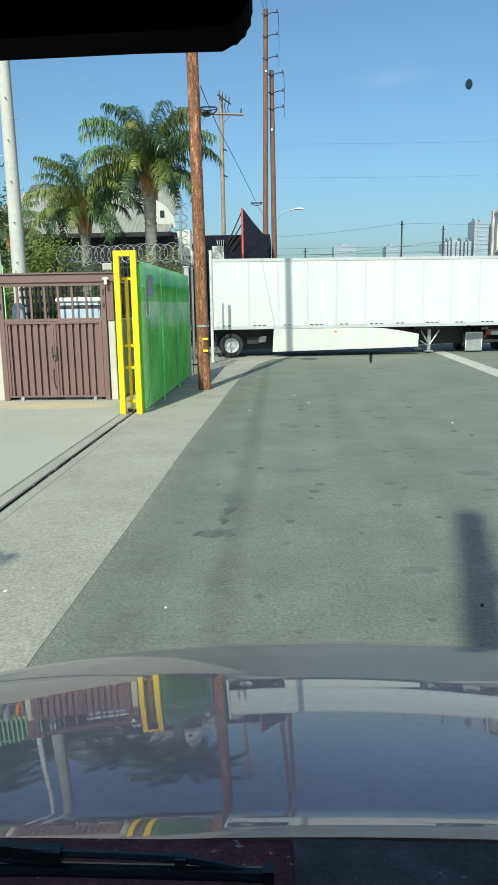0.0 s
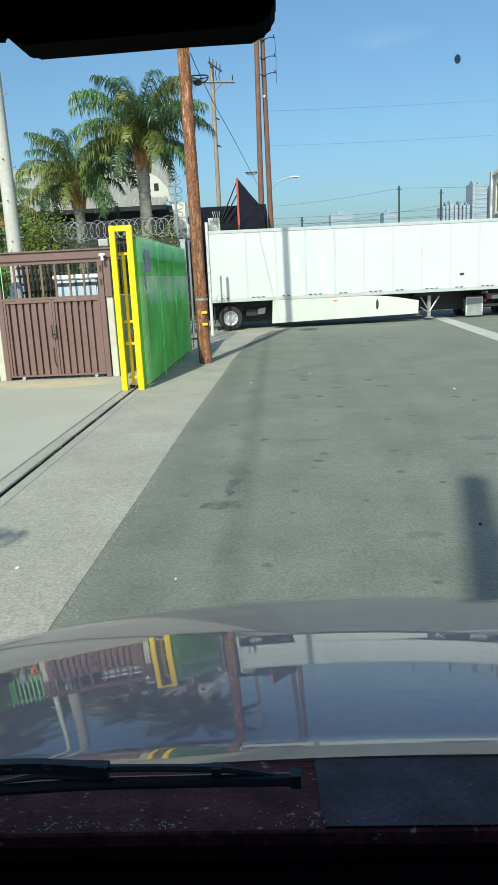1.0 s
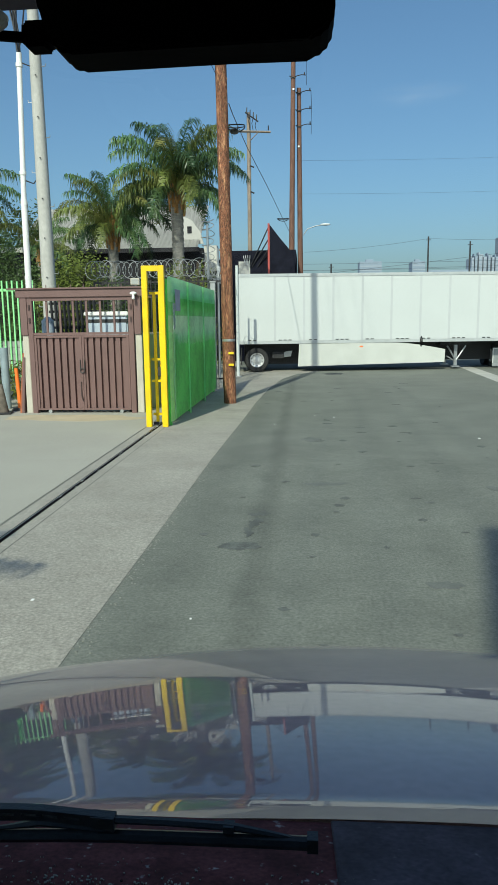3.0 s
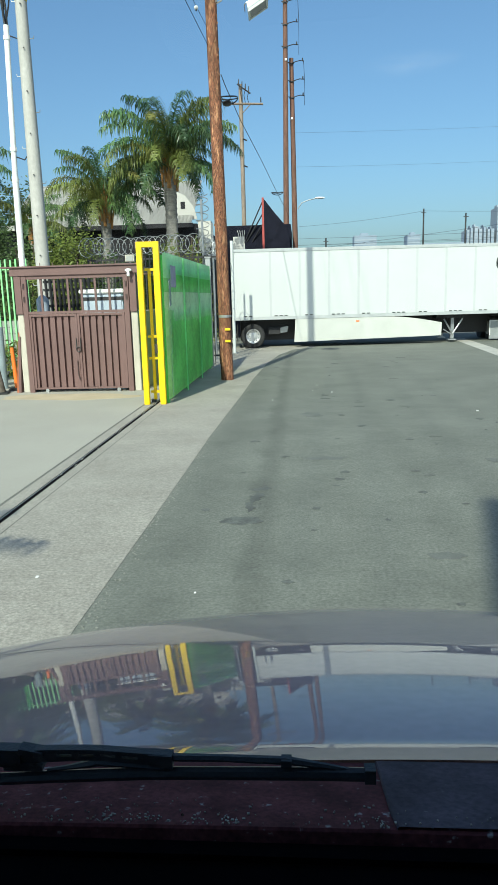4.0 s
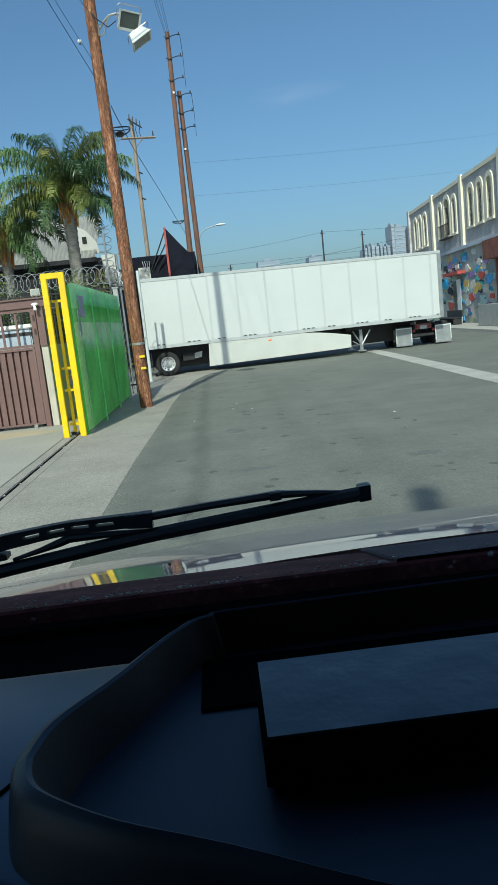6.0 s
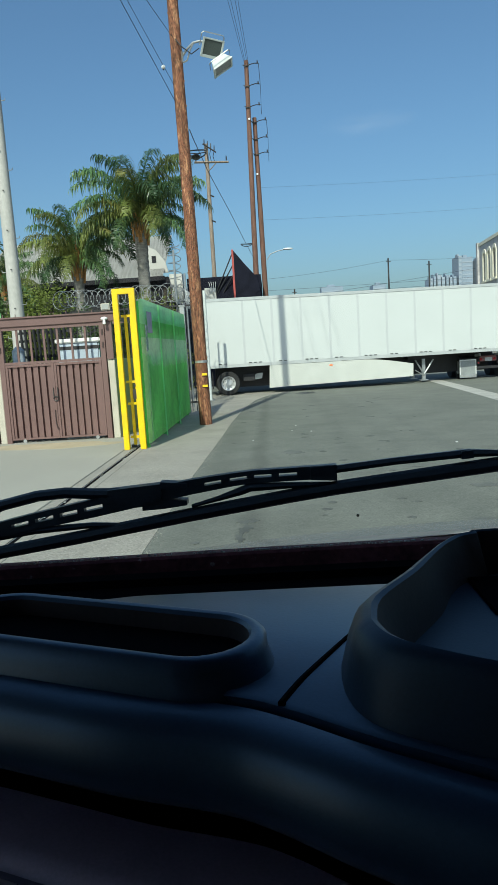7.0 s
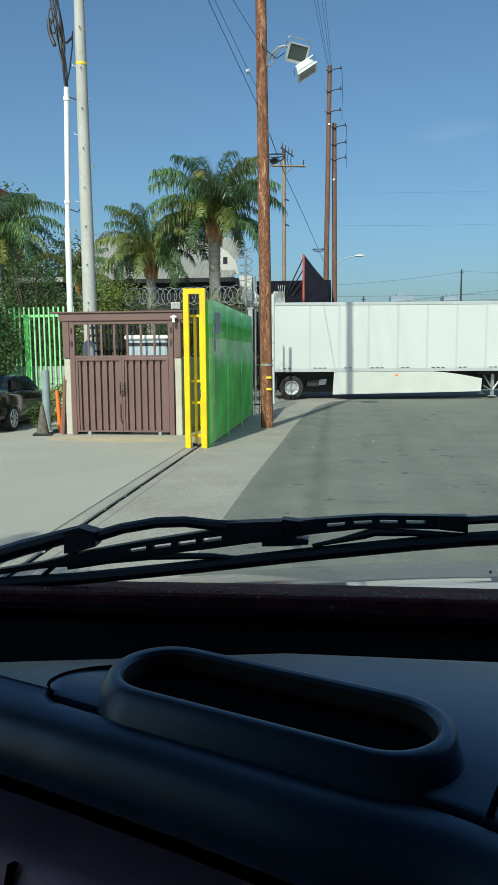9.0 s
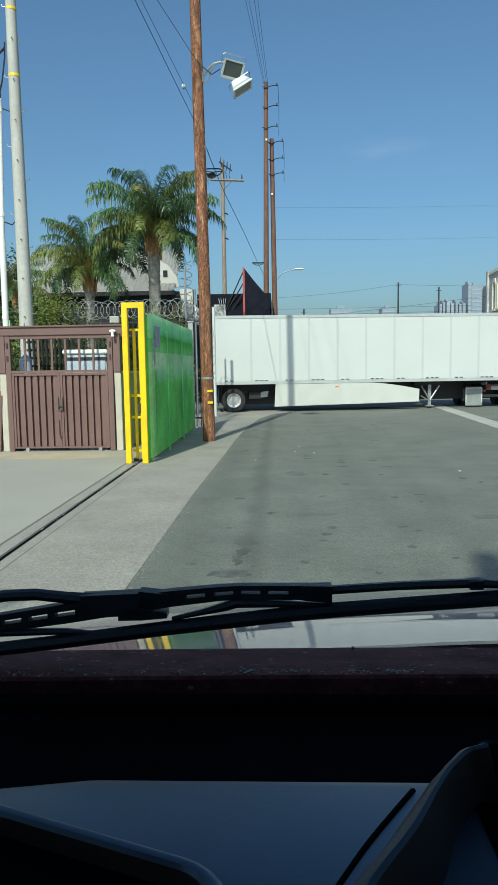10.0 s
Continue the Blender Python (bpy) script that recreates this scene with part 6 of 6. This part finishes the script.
        bx(b, x - s, x + s * rng.uniform(0.6, 3), y - s, y + s * rng.uniform(0.8, 2), z, z + 0.0008)
part("grit", b, GRIT, tk, "pale grit and dust crumbs on the cowl")
# windshield
WY = lambda z: 0.785 - (z - 1.795) * 0.2283
b = B()
v = [b.verts.new(p) for p in ((XL, WY(1.785), 1.785), (XR, WY(1.785), 1.785), (XR, WY(2.275), 2.275), (XL, WY(2.275), 2.275))]
b.faces.new(v)
ws = part("windshield", b, GLASS, tk, "clear tinted windshield")
ws.visible_shadow = False
for x, z, sx, sz in ((0.1575, 2.224, 0.0017, 0.0024), (0.130, 2.135, 0.0009, 0.0032), (-0.0275, 1.8125, 0.0013, 0.0013), (0.183, 2.025, 0.0012, 0.0012), (0.165, 2.146, 0.0015, 0.0009), (-0.095, 2.165, 0.0006, 0.0006)):
    b = B()
    bmesh.ops.create_icosphere(b, subdivisions=2, radius=1, matrix=Matrix.Translation((x, WY(z) + 0.001, z)) @ Matrix.Diagonal((sx * 0.7, 0.0005, sz * 0.7, 1)))
    part("dirt_fleck", b, DIRT, ws, "dark fleck of dirt")
# shell of the cab; unseen walls and lining block and bounce light inside
boxpart("header", (XL, XR, 0.60, 0.70, 2.2615, 2.31), HEADER, tk, "dark headliner edge", bevel=0.004)
boxpart("roof", (XL - 0.05, XR + 0.05, -1.0, 0.70, 2.31, 2.35), MAROON, tk)
boxpart("headliner", (XL, XR, -1.0, 0.60, 2.292, 2.308), HEADER, tk, "dark fabric headliner")
boxpart("rear_panel", (XL, XR, -1.04, -1.0, 0.8, 2.31), CABBOUNCE, tk, "unseen pale grey rear panel that bounces light to the dash")
for x in (XL - 0.04, XR):
    sill, back = (1.53, 0.05) if x < 0 else (1.66, 0.30)
    boxpart("door_panel", (x, x + 0.04, -1.0, 0.78, 0.8, sill), CABBOUNCE, tk, "unseen grey door panel that limits the side light")
    boxpart("side_light_block", (x, x + 0.04, -1.0, back, sill, 2.31), CABBOUNCE, tk)
    boxpart("front_pillar", (x, x + 0.04, 0.60, 0.78, sill, 2.31), HEADER, tk)
boxpart("floor_panel", (XL, XR, -1.0, 0.78, 0.76, 0.8), HEADER, tk)
for x in (-0.85, 1.1):
    b = B()
    cy(b, (x - 0.15, 1.25, 0.5), (x + 0.15, 1.25, 0.5), 0.5, n=28)
    part("wheel", b, RUBBER, tk, "black front tyre")
boxpart("firewall", (XL, XR, 0.787, 0.80, 0.76, 1.78), BLACK, tk)
boxpart("defrost_ledge", (XL, XR, 0.655, 0.787, 1.74, 1.7752), BLACK, tk, "black ledge below the glass")

# wiper: it lies along a slanting plane just outside the glass
def wy(x):
    return 0.80 - 0.1464 * x


SPINE = [(-0.42, 1.766), (-0.31, 1.7895), (-0.281, 1.796), (-0.239, 1.8055), (-0.19, 1.8150), (-0.150, 1.8225), (-0.127, 1.8270), (-0.09, 1.8325), (-0.037, 1.8345)]
SPINE_H = [(-0.42, 0.0015), (-0.31, 0.002), (-0.28, 0.0045), (-0.24, 0.005), (-0.19, 0.0058), (-0.127, 0.0046), (-0.09, 0.0038), (-0.037, 0.0040)]
SLOTS = [(-0.2448, -0.2327), (-0.2280, -0.2155), (-0.2110, -0.1990), (-0.1945, -0.1820), (-0.1163, -0.1057), (-0.1005, -0.0900), (-0.0855, -0.0750), (-0.0705, -0.0597)]


def slab(bm, x0, x1, lo0, hi0, lo1, hi1, th=0.006):
    """A short bar of the wiper from x0 to x1, with its lower and upper height at both ends."""
    vs = []
    for x, lo, hi in ((x0, lo0, hi0), (x1, lo1, hi1)):
        vs += [bm.verts.new((x, wy(x) + dy, z)) for dy, z in ((-th / 2, lo), (th / 2, lo), (th / 2, hi), (-th / 2, hi))]
    for q in ((0, 1, 2, 3), (7, 6, 5, 4), (0, 4, 5, 1), (1, 5, 6, 2), (2, 6, 7, 3), (3, 7, 4, 0)):
        bm.faces.new([vs[i] for i in q])


def spine_piece(bm, x0, x1, lo, hi, th=0.006):
    """A piece of the slotted frame; lo and hi are shares of its half height."""
    n = max(1, int((x1 - x0) / 0.012))
    for k in range(n):
        u, v = x0 + (x1 - x0) * k / n, x0 + (x1 - x0) * (k + 1) / n
        cu, hu, cv, hv = lerp_table(SPINE, u), lerp_table(SPINE_H, u), lerp_table(SPINE, v), lerp_table(SPINE_H, v)
        slab(bm, u, v, cu + lo * hu, cu + hi * hu, cv + lo * hv, cv + hi * hv, th)


def wtube(bm, pts, r, n=8, flat=1.0):
    tube(bm, [(x, wy(x), z) for x, z in pts], r, n, flat)


b = B()
wtube(b, [(-0.46, 1.757), (-0.373, 1.770), (-0.282, 1.782), (-0.2006, 1.796), (-0.128, 1.8092), (-0.0628, 1.8202), (-0.0357, 1.8243), (0.0538, 1.8355), (0.089, 1.8395)], 0.0039, 8, 1.1)
wi = part("wiper", b, WIPER, tk, "black wiper blade", smooth=True)
b = B()
slab(b, 0.084, 0.0905, 1.8350, 1.8440, 1.8358, 1.8448, 0.008)
part("end_cap", b, WIPER, wi)
b = B()
spine_piece(b, -0.42, -0.037, 0.28, 1.0)
spine_piece(b, -0.42, -0.037, -1.0, -0.18)
cut = -0.42
for u, v in SLOTS + [(-0.037, -0.037)]:
    if u > cut:
        spine_piece(b, cut, u, -0.18, 0.28)
    cut = v
slab(b, -0.052, -0.0365, 1.8300, 1.8375, 1.8292, 1.8385, 0.008)
part("spine", b, WIPER, wi, "slotted wiper frame")
b = B()
slab(b, -0.1780, -0.1435, 1.8135, 1.8268, 1.8175, 1.8300, 0.009)
slab(b, -0.1435, -0.1265, 1.8268, 1.8312, 1.8272, 1.8300, 0.009)
slab(b, -0.1560, -0.1420, 1.8135, 1.8190, 1.8145, 1.8205, 0.009)
slab(b, -0.1420, -0.1275, 1.8145, 1.8205, 1.8165, 1.8195, 0.009)
part("saddle_clip", b, WIPER, wi, "moulded saddle clip")
b = B()
wtube(b, [(-0.125, 1.8150), (-0.108, 1.8195), (-0.094, 1.8238), (-0.088, 1.8262), (-0.066, 1.8265), (-0.040, 1.8268)], [0.0012, 0.0018, 0.0028, 0.0032, 0.0022, 0.0014], 6)
wtube(b, [(-0.290, 1.7885), (-0.26, 1.7955), (-0.23, 1.8010), (-0.19, 1.8040), (-0.17, 1.8040)], [0.0012, 0.0018, 0.0026, 0.0020, 0.0012], 6)
part("yoke", b, WIPER, wi, smooth=True)
b = B()
wtube(b, [(-0.050, 1.8340), (-0.0026, 1.8392), (0.0382, 1.8425), (0.060, 1.8418), (0.078, 1.8405)], [0.0026, 0.0024, 0.0026, 0.0018, 0.0014], 6)
slab(b, 0.0335, 0.0400, 1.8395, 1.8440, 1.8400, 1.8446, 0.007)
part("tip_lever", b, WIPER, wi, smooth=True)
b = B()
wtube(b, [(-0.62, 1.698), (-0.45, 1.757), (-0.371, 1.7842), (-0.3235, 1.8005), (-0.2833, 1.8128)], [0.0062, 0.0062, 0.0060, 0.0056, 0.0050])
wtube(b, [(-0.2800, 1.8080), (-0.2731, 1.8104), (-0.250, 1.8182), (-0.2257, 1.8236), (-0.2064, 1.8252), (-0.188, 1.8242), (-0.166, 1.8235)], [0.0042, 0.0040, 0.0036, 0.0036, 0.0036, 0.0036, 0.0040])
part("arm", b, WIPER, wi, "curved wiper arm", smooth=True)
b = B()
slab(b, -0.2900, -0.2790, 1.8000, 1.8150, 1.8025, 1.8185, 0.012)
slab(b, -0.2790, -0.2670, 1.8025, 1.8185, 1.8065, 1.8160, 0.012)
wtube(b, [(-0.282, 1.801), (-0.296, 1.793), (-0.310, 1.781), (-0.3124, 1.775), (-0.3160, 1.7640)], [0.0022, 0.0016, 0.0018, 0.0022, 0.0020], 6)
part("joint", b, WIPER, wi, "wiper arm knuckle and washer hose")

# dashboard
db = part("dashboard", finish("dash_core", (lambda b: (bx(b, XL, XR, 0.60, 0.654, 1.3, 1.76), b)[1])(B()), BLACK), None, tk, "dark moulded plastic dashboard")
CREASE = [(-1.04, 0.660), (-0.6, 0.655), (-0.4, 0.648), (-0.30, 0.637), (-0.25, 0.6265), (-0.2084, 0.6125), (-0.1878, 0.6045), (-0.1643, 0.5957), (-0.1393, 0.5855), (-0.115, 0.5755), (-0.0871, 0.5668), (-0.073, 0.5595), (-0.0541, 0.5455), (-0.0383, 0.5353), (-0.0248, 0.527), (0.0, 0.513), (0.06, 0.482), (0.15, 0.45), (0.4, 0.42), (1.33, 0.40)]


def smooth_line(pts, n=6):
    out = []
    for i in range(len(pts) - 1):
        p0, p1, p2, p3 = (Vector((*pts[max(0, min(len(pts) - 1, j))], 0)) for j in (i - 1, i, i + 1, i + 2))
        for k in range(n):
            t = k / n
            out.append(0.5 * ((2 * p1) + (p2 - p0) * t + (2 * p0 - 5 * p1 + 4 * p2 - p3) * t * t + (3 * p1 - p0 - 3 * p2 + p3) * t ** 3))
    out.append(Vector((*pts[-1], 0)))
    return out


line = smooth_line(CREASE)
b = B()
rows = []
for p in line:
    yb = max(p.y + 0.010, 0.664 + 0.18 * min(0.0, p.x + 0.13))
    g = 1.0 if p.x > -0.206 else 0.0          # the groove ends where the lid begins
    rows.append([b.verts.new((p.x, yb + 0.001, 1.775)), b.verts.new((p.x, yb, 1.811)), b.verts.new((p.x, yb - 0.0015, 1.8132)), b.verts.new((p.x, yb - 0.006, 1.8145)), b.verts.new((p.x, (p.y + yb) / 2, 1.8168)), b.verts.new((p.x, p.y + 0.0016, 1.8182)), b.verts.new((p.x, p.y, 1.8174 - 0.0005 * (1 - g))), b.verts.new((p.x, p.y - 0.0002, 1.806))])
for a, c in zip(rows, rows[1:]):
    for k in range(7):
        b.faces.new((a[k], c[k], c[k + 1], a[k + 1]))
part("top_panel", b, DASH, db, smooth=True)
PROF = [(0.0006, -0.012), (0.0013, -0.0042), (0.0026, -0.0016), (0.0058, -0.0015), (0.0090, -0.0026), (0.0118, -0.0047), (0.0139, -0.0078), (0.0152, -0.012), (0.0157, -0.017), (0.0150, -0.0222), (0.0120, -0.0262), (0.006, -0.029)]
PROF2 = [(-0.004, -0.046), (0.0165, -0.0450), (0.0200, -0.0462), (0.0218, -0.0485), (0.0242, -0.055), (0.034, -0.085), (0.051, -0.14), (0.06, -0.22), (0.08, -0.4)]
for nm, prof, m_, lab in (("front_roll", PROF, DASH, "soft rounded dash edge"), ("lower_panel", PROF2, DASH2, "dim lower dash panel")):
    b = B()
    rows = []
    for p in line:
        g = 1.0 if p.x > -0.206 or nm == "lower_panel" else 0.0
        rows.append([b.verts.new((p.x - d_ * 0.3, p.y - (d_ if g or k > 1 else -0.002 + 0.002 * k), 1.818 + (z if g or k > 2 else -0.0001 - 0.0005 * k))) for k, (d_, z) in enumerate(prof)])
    for a, c in zip(rows, rows[1:]):
        for k in range(len(prof) - 1):
            b.faces.new((a[k], a[k + 1], c[k + 1], c[k]))
    part(nm, b, m_, db, lab, smooth=True)


def crease_y(x):
    for p, q in zip(line, line[1:]):
        if p.x <= x <= q.x:
            return p.y + (q.y - p.y) * (x - p.x) / (q.x - p.x), math.degrees(math.atan2(q.y - p.y, q.x - p.x))


def stadium(c, half, r, ang, n=14):
    ca, sa = math.cos(ang), math.sin(ang)
    pts = []
    for s in (1, -1):
        for k in range(n + 1):
            a = -math.pi / 2 + math.pi * k / n
            u, v_ = s * (half + r * math.cos(a)), s * r * math.sin(a)
            pts.append((c[0] + u * ca - v_ * sa, c[1] + u * sa + v_ * ca))
    return pts


def ring_loops(loops, material, parent, name, label=""):
    b = B()
    prev = None
    for pts, z in loops:
        cur = [b.verts.new((x, y, z)) for x, y in pts]
        if prev:
            for k in range(len(cur)):
                b.faces.new((prev[k], prev[(k + 1) % len(cur)], cur[(k + 1) % len(cur)], cur[k]))
        prev = cur
    return part(name, b, material, parent, label, smooth=True)


SC, SA = (-0.1322, 0.6024), radians(-21)
SB = (SC[0] - 0.0008, SC[1] - 0.0010)          # the foot of the rim spreads to the front
ring_loops([(stadium(SB, 0.0400, 0.0212, SA), 1.8160), (stadium(SB, 0.0396, 0.0205, SA), 1.8185), (stadium(SB, 0.0390, 0.0199, SA), 1.8222), (stadium(SC, 0.0385, 0.0192, SA), 1.8252),
            (stadium(SC, 0.0382, 0.0184, SA), 1.8262), (stadium(SC, 0.0375, 0.0172, SA), 1.8266), (stadium(SC, 0.0375, 0.0158, SA), 1.8262), (stadium(SC, 0.0375, 0.0150, SA), 1.8250)], DASH, db, "bin_rim", "raised oblong bin rim")
ring_loops([(stadium(SC, 0.0375, 0.0150, SA), 1.8250), (stadium(SC, 0.0375, 0.0142, SA), 1.8195)], BINBROWN, db, "bin_wall")
# Shallow floor painted black for the shade of a deep hollow.
b = B()
prism(b, stadium(SC, 0.0375, 0.0148, SA), 1.8186, 1.8196)
part("bin_floor", b, BLACK, db, "black bin floor painted for the shade of a deep hollow")
b = B()
arc = [(-0.2065, 0.6118), (-0.2095, 0.6165), (-0.2100, 0.6221), (-0.2065, 0.6290), (-0.1975, 0.6350), (-0.186, 0.6375)]
tube(b, [(p.x, p.y, 1.8176 - 0.07 * max(0, p.y - 0.620)) for p in smooth_line(arc, 4)], 0.0008, 5)
part("lid_seam", b, BLACK, db)
b = B()
tube(b, [(p.x, p.y, 1.8180 - 0.038 * (p.y - 0.56)) for p in smooth_line([(-0.0735, 0.5600), (-0.0685, 0.572), (-0.063, 0.583), (-0.0491, 0.6089), (-0.0374, 0.6298), (-0.0205, 0.6560)], 4)], 0.0011, 5)
part("panel_seam", b, BLACK, db)
# moulded tray beside the bin
BASE = [(-0.0569, 0.566), (-0.0555, 0.584), (-0.0430, 0.606), (-0.0315, 0.6265), (-0.0155, 0.650), (0.0, 0.6575), (0.03, 0.660), (0.30, 0.660), (0.34, 0.62), (0.34, 0.46), (0.30, 0.4345), (0.10, 0.471), (0.04, 0.4955), (0.0, 0.5160), (-0.0242, 0.5295), (-0.0470, 0.5435), (-0.0545, 0.554)]
LIPO = [(-0.0535, 0.563), (-0.0505, 0.580), (-0.0361, 0.6015), (-0.0236, 0.6215), (-0.0150, 0.6350), (-0.004, 0.6445), (0.03, 0.6475), (0.29, 0.648), (0.325, 0.61), (0.325, 0.475), (0.29, 0.447), (0.10, 0.4755), (0.04, 0.5005), (0.0025, 0.5200), (-0.0242, 0.5325), (-0.0440, 0.5460), (-0.0508, 0.554)]
LIPI = [(-0.0440, 0.5645), (-0.0400, 0.580), (-0.0255, 0.6030), (-0.0170, 0.6210), (-0.0090, 0.6330), (0.001, 0.6400), (0.03, 0.643), (0.285, 0.643), (0.318, 0.605), (0.318, 0.483), (0.285, 0.455), (0.10, 0.4810), (0.04, 0.5055), (0.0045, 0.5245), (-0.0205, 0.5370), (-0.0370, 0.5485), (-0.0425, 0.556)]
def lerp_loop(a, c, t):
    return [(p[0] + (q[0] - p[0]) * t, p[1] + (q[1] - p[1]) * t) for p, q in zip(a, c)]
def fine_loop(pts):
    return [(p.x, p.y) for p in smooth_line(pts + [pts[0]], 4)[:-1]]
BASE, LIPO, LIPI = fine_loop(BASE), fine_loop(LIPO), fine_loop(LIPI)
ring_loops([(BASE, 1.812), (lerp_loop(BASE, LIPO, 0.1), 1.8195), (lerp_loop(BASE, LIPO, 0.6), 1.830), (LIPO, 1.8355), (lerp_loop(LIPO, LIPI, 0.22), 1.8376), (lerp_loop(LIPO, LIPI, 0.45), 1.8384), (lerp_loop(LIPO, LIPI, 0.62), 1.8378)], SHADEDTRAY, db, "tray_rim", "raised tray wall")
ring_loops([(lerp_loop(LIPO, LIPI, 0.62), 1.8378), (lerp_loop(LIPO, LIPI, 0.80), 1.834), (lerp_loop(LIPO, LIPI, 1.3), 1.8225)], BINBROWN, db, "tray_wall", "dark inner tray wall")
b = B()
prism(b, lerp_loop(LIPO, LIPI, 1.28), 1.8195, 1.8225)
part("tray_floor", b, SHADEDTRAY, db)
boxpart("tray_back_sheet", (-0.006, 0.29, 0.602, 0.636, 1.8226, 1.8236), BLACK, db, "black sheet over the back of the tray floor", bevel=0.0004)
# vents in the lower panel
for x, w in ((-0.150, 0.0500), (-0.055, 0.0340)):
    y, ang = crease_y(x)
    m_ = pose(x - 0.006, y - 0.0285, 1.7525, -17, 0, ang)
    b = B()
    for dims in ((-w, w, 0.0125, 0.017), (-w, w, -0.020, -0.0155), (-w, -w + 0.006, -0.0155, 0.0125), (w - 0.006, w, -0.0155, 0.0125), (-0.004, 0.004, -0.0155, 0.0125)):
        bx(b, dims[0], dims[1], -0.004, 0.004, dims[2], dims[3], 0.0012, m_)
    ve = part("vent_bezel", b, VENTTRIM, db, "dim vent bezel")
    for h0, h1 in ((-w + 0.006, -0.004), (0.004, w - 0.006)):
        b = B()
        bx(b, h0, h1, 0.0005, 0.0035, -0.0155, 0.0125, 0, m_)
        part("vent_hollow", b, BLACK, ve)
        for k in range(3):
            b = B()
            bx(b, h0 + 0.001, h1 - 0.001, -0.003, 0.0004, -0.0105 + k * 0.0078, -0.0088 + k * 0.0078, 0.0003, m_)
            part("vent_slat", b, DASH2, ve)
y, ang = crease_y(-0.2075)
b = B()
bx(b, -0.0009, 0.0009, -0.0022, 0.002, -0.05, 0.0155, 0, pose(-0.2135, y - 0.0265, 1.7565, -17, 0, ang))
part("panel_joint", b, BLACK, db)
bxd = thing("black_box", "black gadget box with a shiny top lying in the tray", "box")
b = B()
bx(b, 0.012, 0.11, 0.556, 0.600, 1.8226, 1.838, 0.002)
part("case", b, BLACK, bxd)
boxpart("top_plate", (0.0135, 0.108, 0.5575, 0.5985, 1.8382, 1.8390), mat("glossy_grey_top", (0.06, 0.09, 0.12), 0.25, 0.2), bxd, "shiny grey top")
ph = thing("phone_holder", "rounded black holder clipped over the dash edge", "holder", (-0.0190, 0.5285, 1.79), -27)
b = B()
bx(b, 0.0, 0.085, -0.05, -0.001, -0.028, 0.0415, 0.006)
part("body", b, BLACK, ph, smooth=True)
# Thin bluish strip painted on for the sheen along the top edge.
b = B()
bx(b, 0.006, 0.08, -0.012, -0.006, 0.0416, 0.0421, 0.0002)
part("top_edge_sheen", b, DASH, ph, "thin bluish strip put there for the bright top edge")

# dash camera hung below the headliner, with its cable
dc = thing("dash_camera", "black dash camera hung from the headliner", "dash camera")
b = B()
prism(b, [(0.0215, 2.2125), (0.083, 2.2135), (0.0855, 2.2139), (0.0877, 2.2152), (0.0893, 2.2172), (0.0902, 2.2200), (0.0902, 2.30), (0.0135, 2.30), (0.0135, 2.2325), (0.0145, 2.2240), (0.0158, 2.2180), (0.0182, 2.2140)], -0.618, -0.602, pose(0, 0, 0, 90, 0, 0) @ Matrix.Identity(4))
bmesh.ops.bevel(b, geom=b.edges[:], offset=0.0012, segments=2, affect="EDGES")
part("body", b, BLACK, dc, smooth=True)
boxpart("mount", (0.0115, 0.0915, 0.61, 0.66, 2.2415, 2.30), BLACK, dc, bevel=0.002)
b = B()
bx(b, 0.0075, 0.0145, 0.608, 0.616, 2.2170, 2.2235, 0.001)
part("plug", b, BLACK, dc)
b = B()
tube(b, [(0.009, 0.612, 2.2202), (-0.006, 0.611, 2.2215), (-0.03, 0.606, 2.2235), (-0.08, 0.60, 2.236), (-0.12, 0.61, 2.262)], 0.0014, 6)
part("cable", b, BLACK, dc, smooth=True)
wb = thing("plastic_wad", "crumpled translucent pale plastic bag hanging from the headliner", "plastic bag")
# outline of the bag round its middle: angle in degrees, radius in millimetres
OUTLINE = [(-180, 25.0), (-131, 20.8), (-92, 14.2), (-43, 10.5), (-12, 9.7), (0, 13.4), (7, 15.5), (14, 14.1), (30, 10.2), (53, 9.2), (83, 16.7), (98, 26.8), (121, 32.4), (150, 28.7), (180, 25.0)]
b = B()
bmesh.ops.create_icosphere(b, subdivisions=6, radius=1)
for v in b.verts:
    q = v.co.copy()
    flat = math.hypot(q.x, q.z)
    r_ = lerp_table(OUTLINE, math.degrees(math.atan2(q.z, q.x))) * 0.001
    k = 1 + 0.05 * noise.noise(q * 3.5) + 0.02 * abs(noise.noise(q * 9.0))
    deep = 0.008 * q.y * (1 + 0.45 * noise.noise(q * 2.4) + 0.25 * noise.noise(q * 6.0))
    v.co = Vector((0.0034 + r_ * q.x * k, 0.571 + deep, 2.2076 + r_ * q.z * k))
bmesh.ops.delete(b, geom=[f for f in b.faces if f.calc_center_median().y < 0.5708], context="FACES")
part("bag", b, PLASTICBAG, wb, smooth=True)
b = B()
tube(b, [(-0.011, 0.572, 2.230), (-0.012, 0.572, 2.243), (-0.014, 0.572, 2.262), (-0.016, 0.571, 2.293)], [0.0048, 0.0060, 0.0058, 0.0053], 14, 0.6)
part("twisted_neck", b, BAGNECK, wb, "twisted tan-grey neck of the bag", smooth=True)
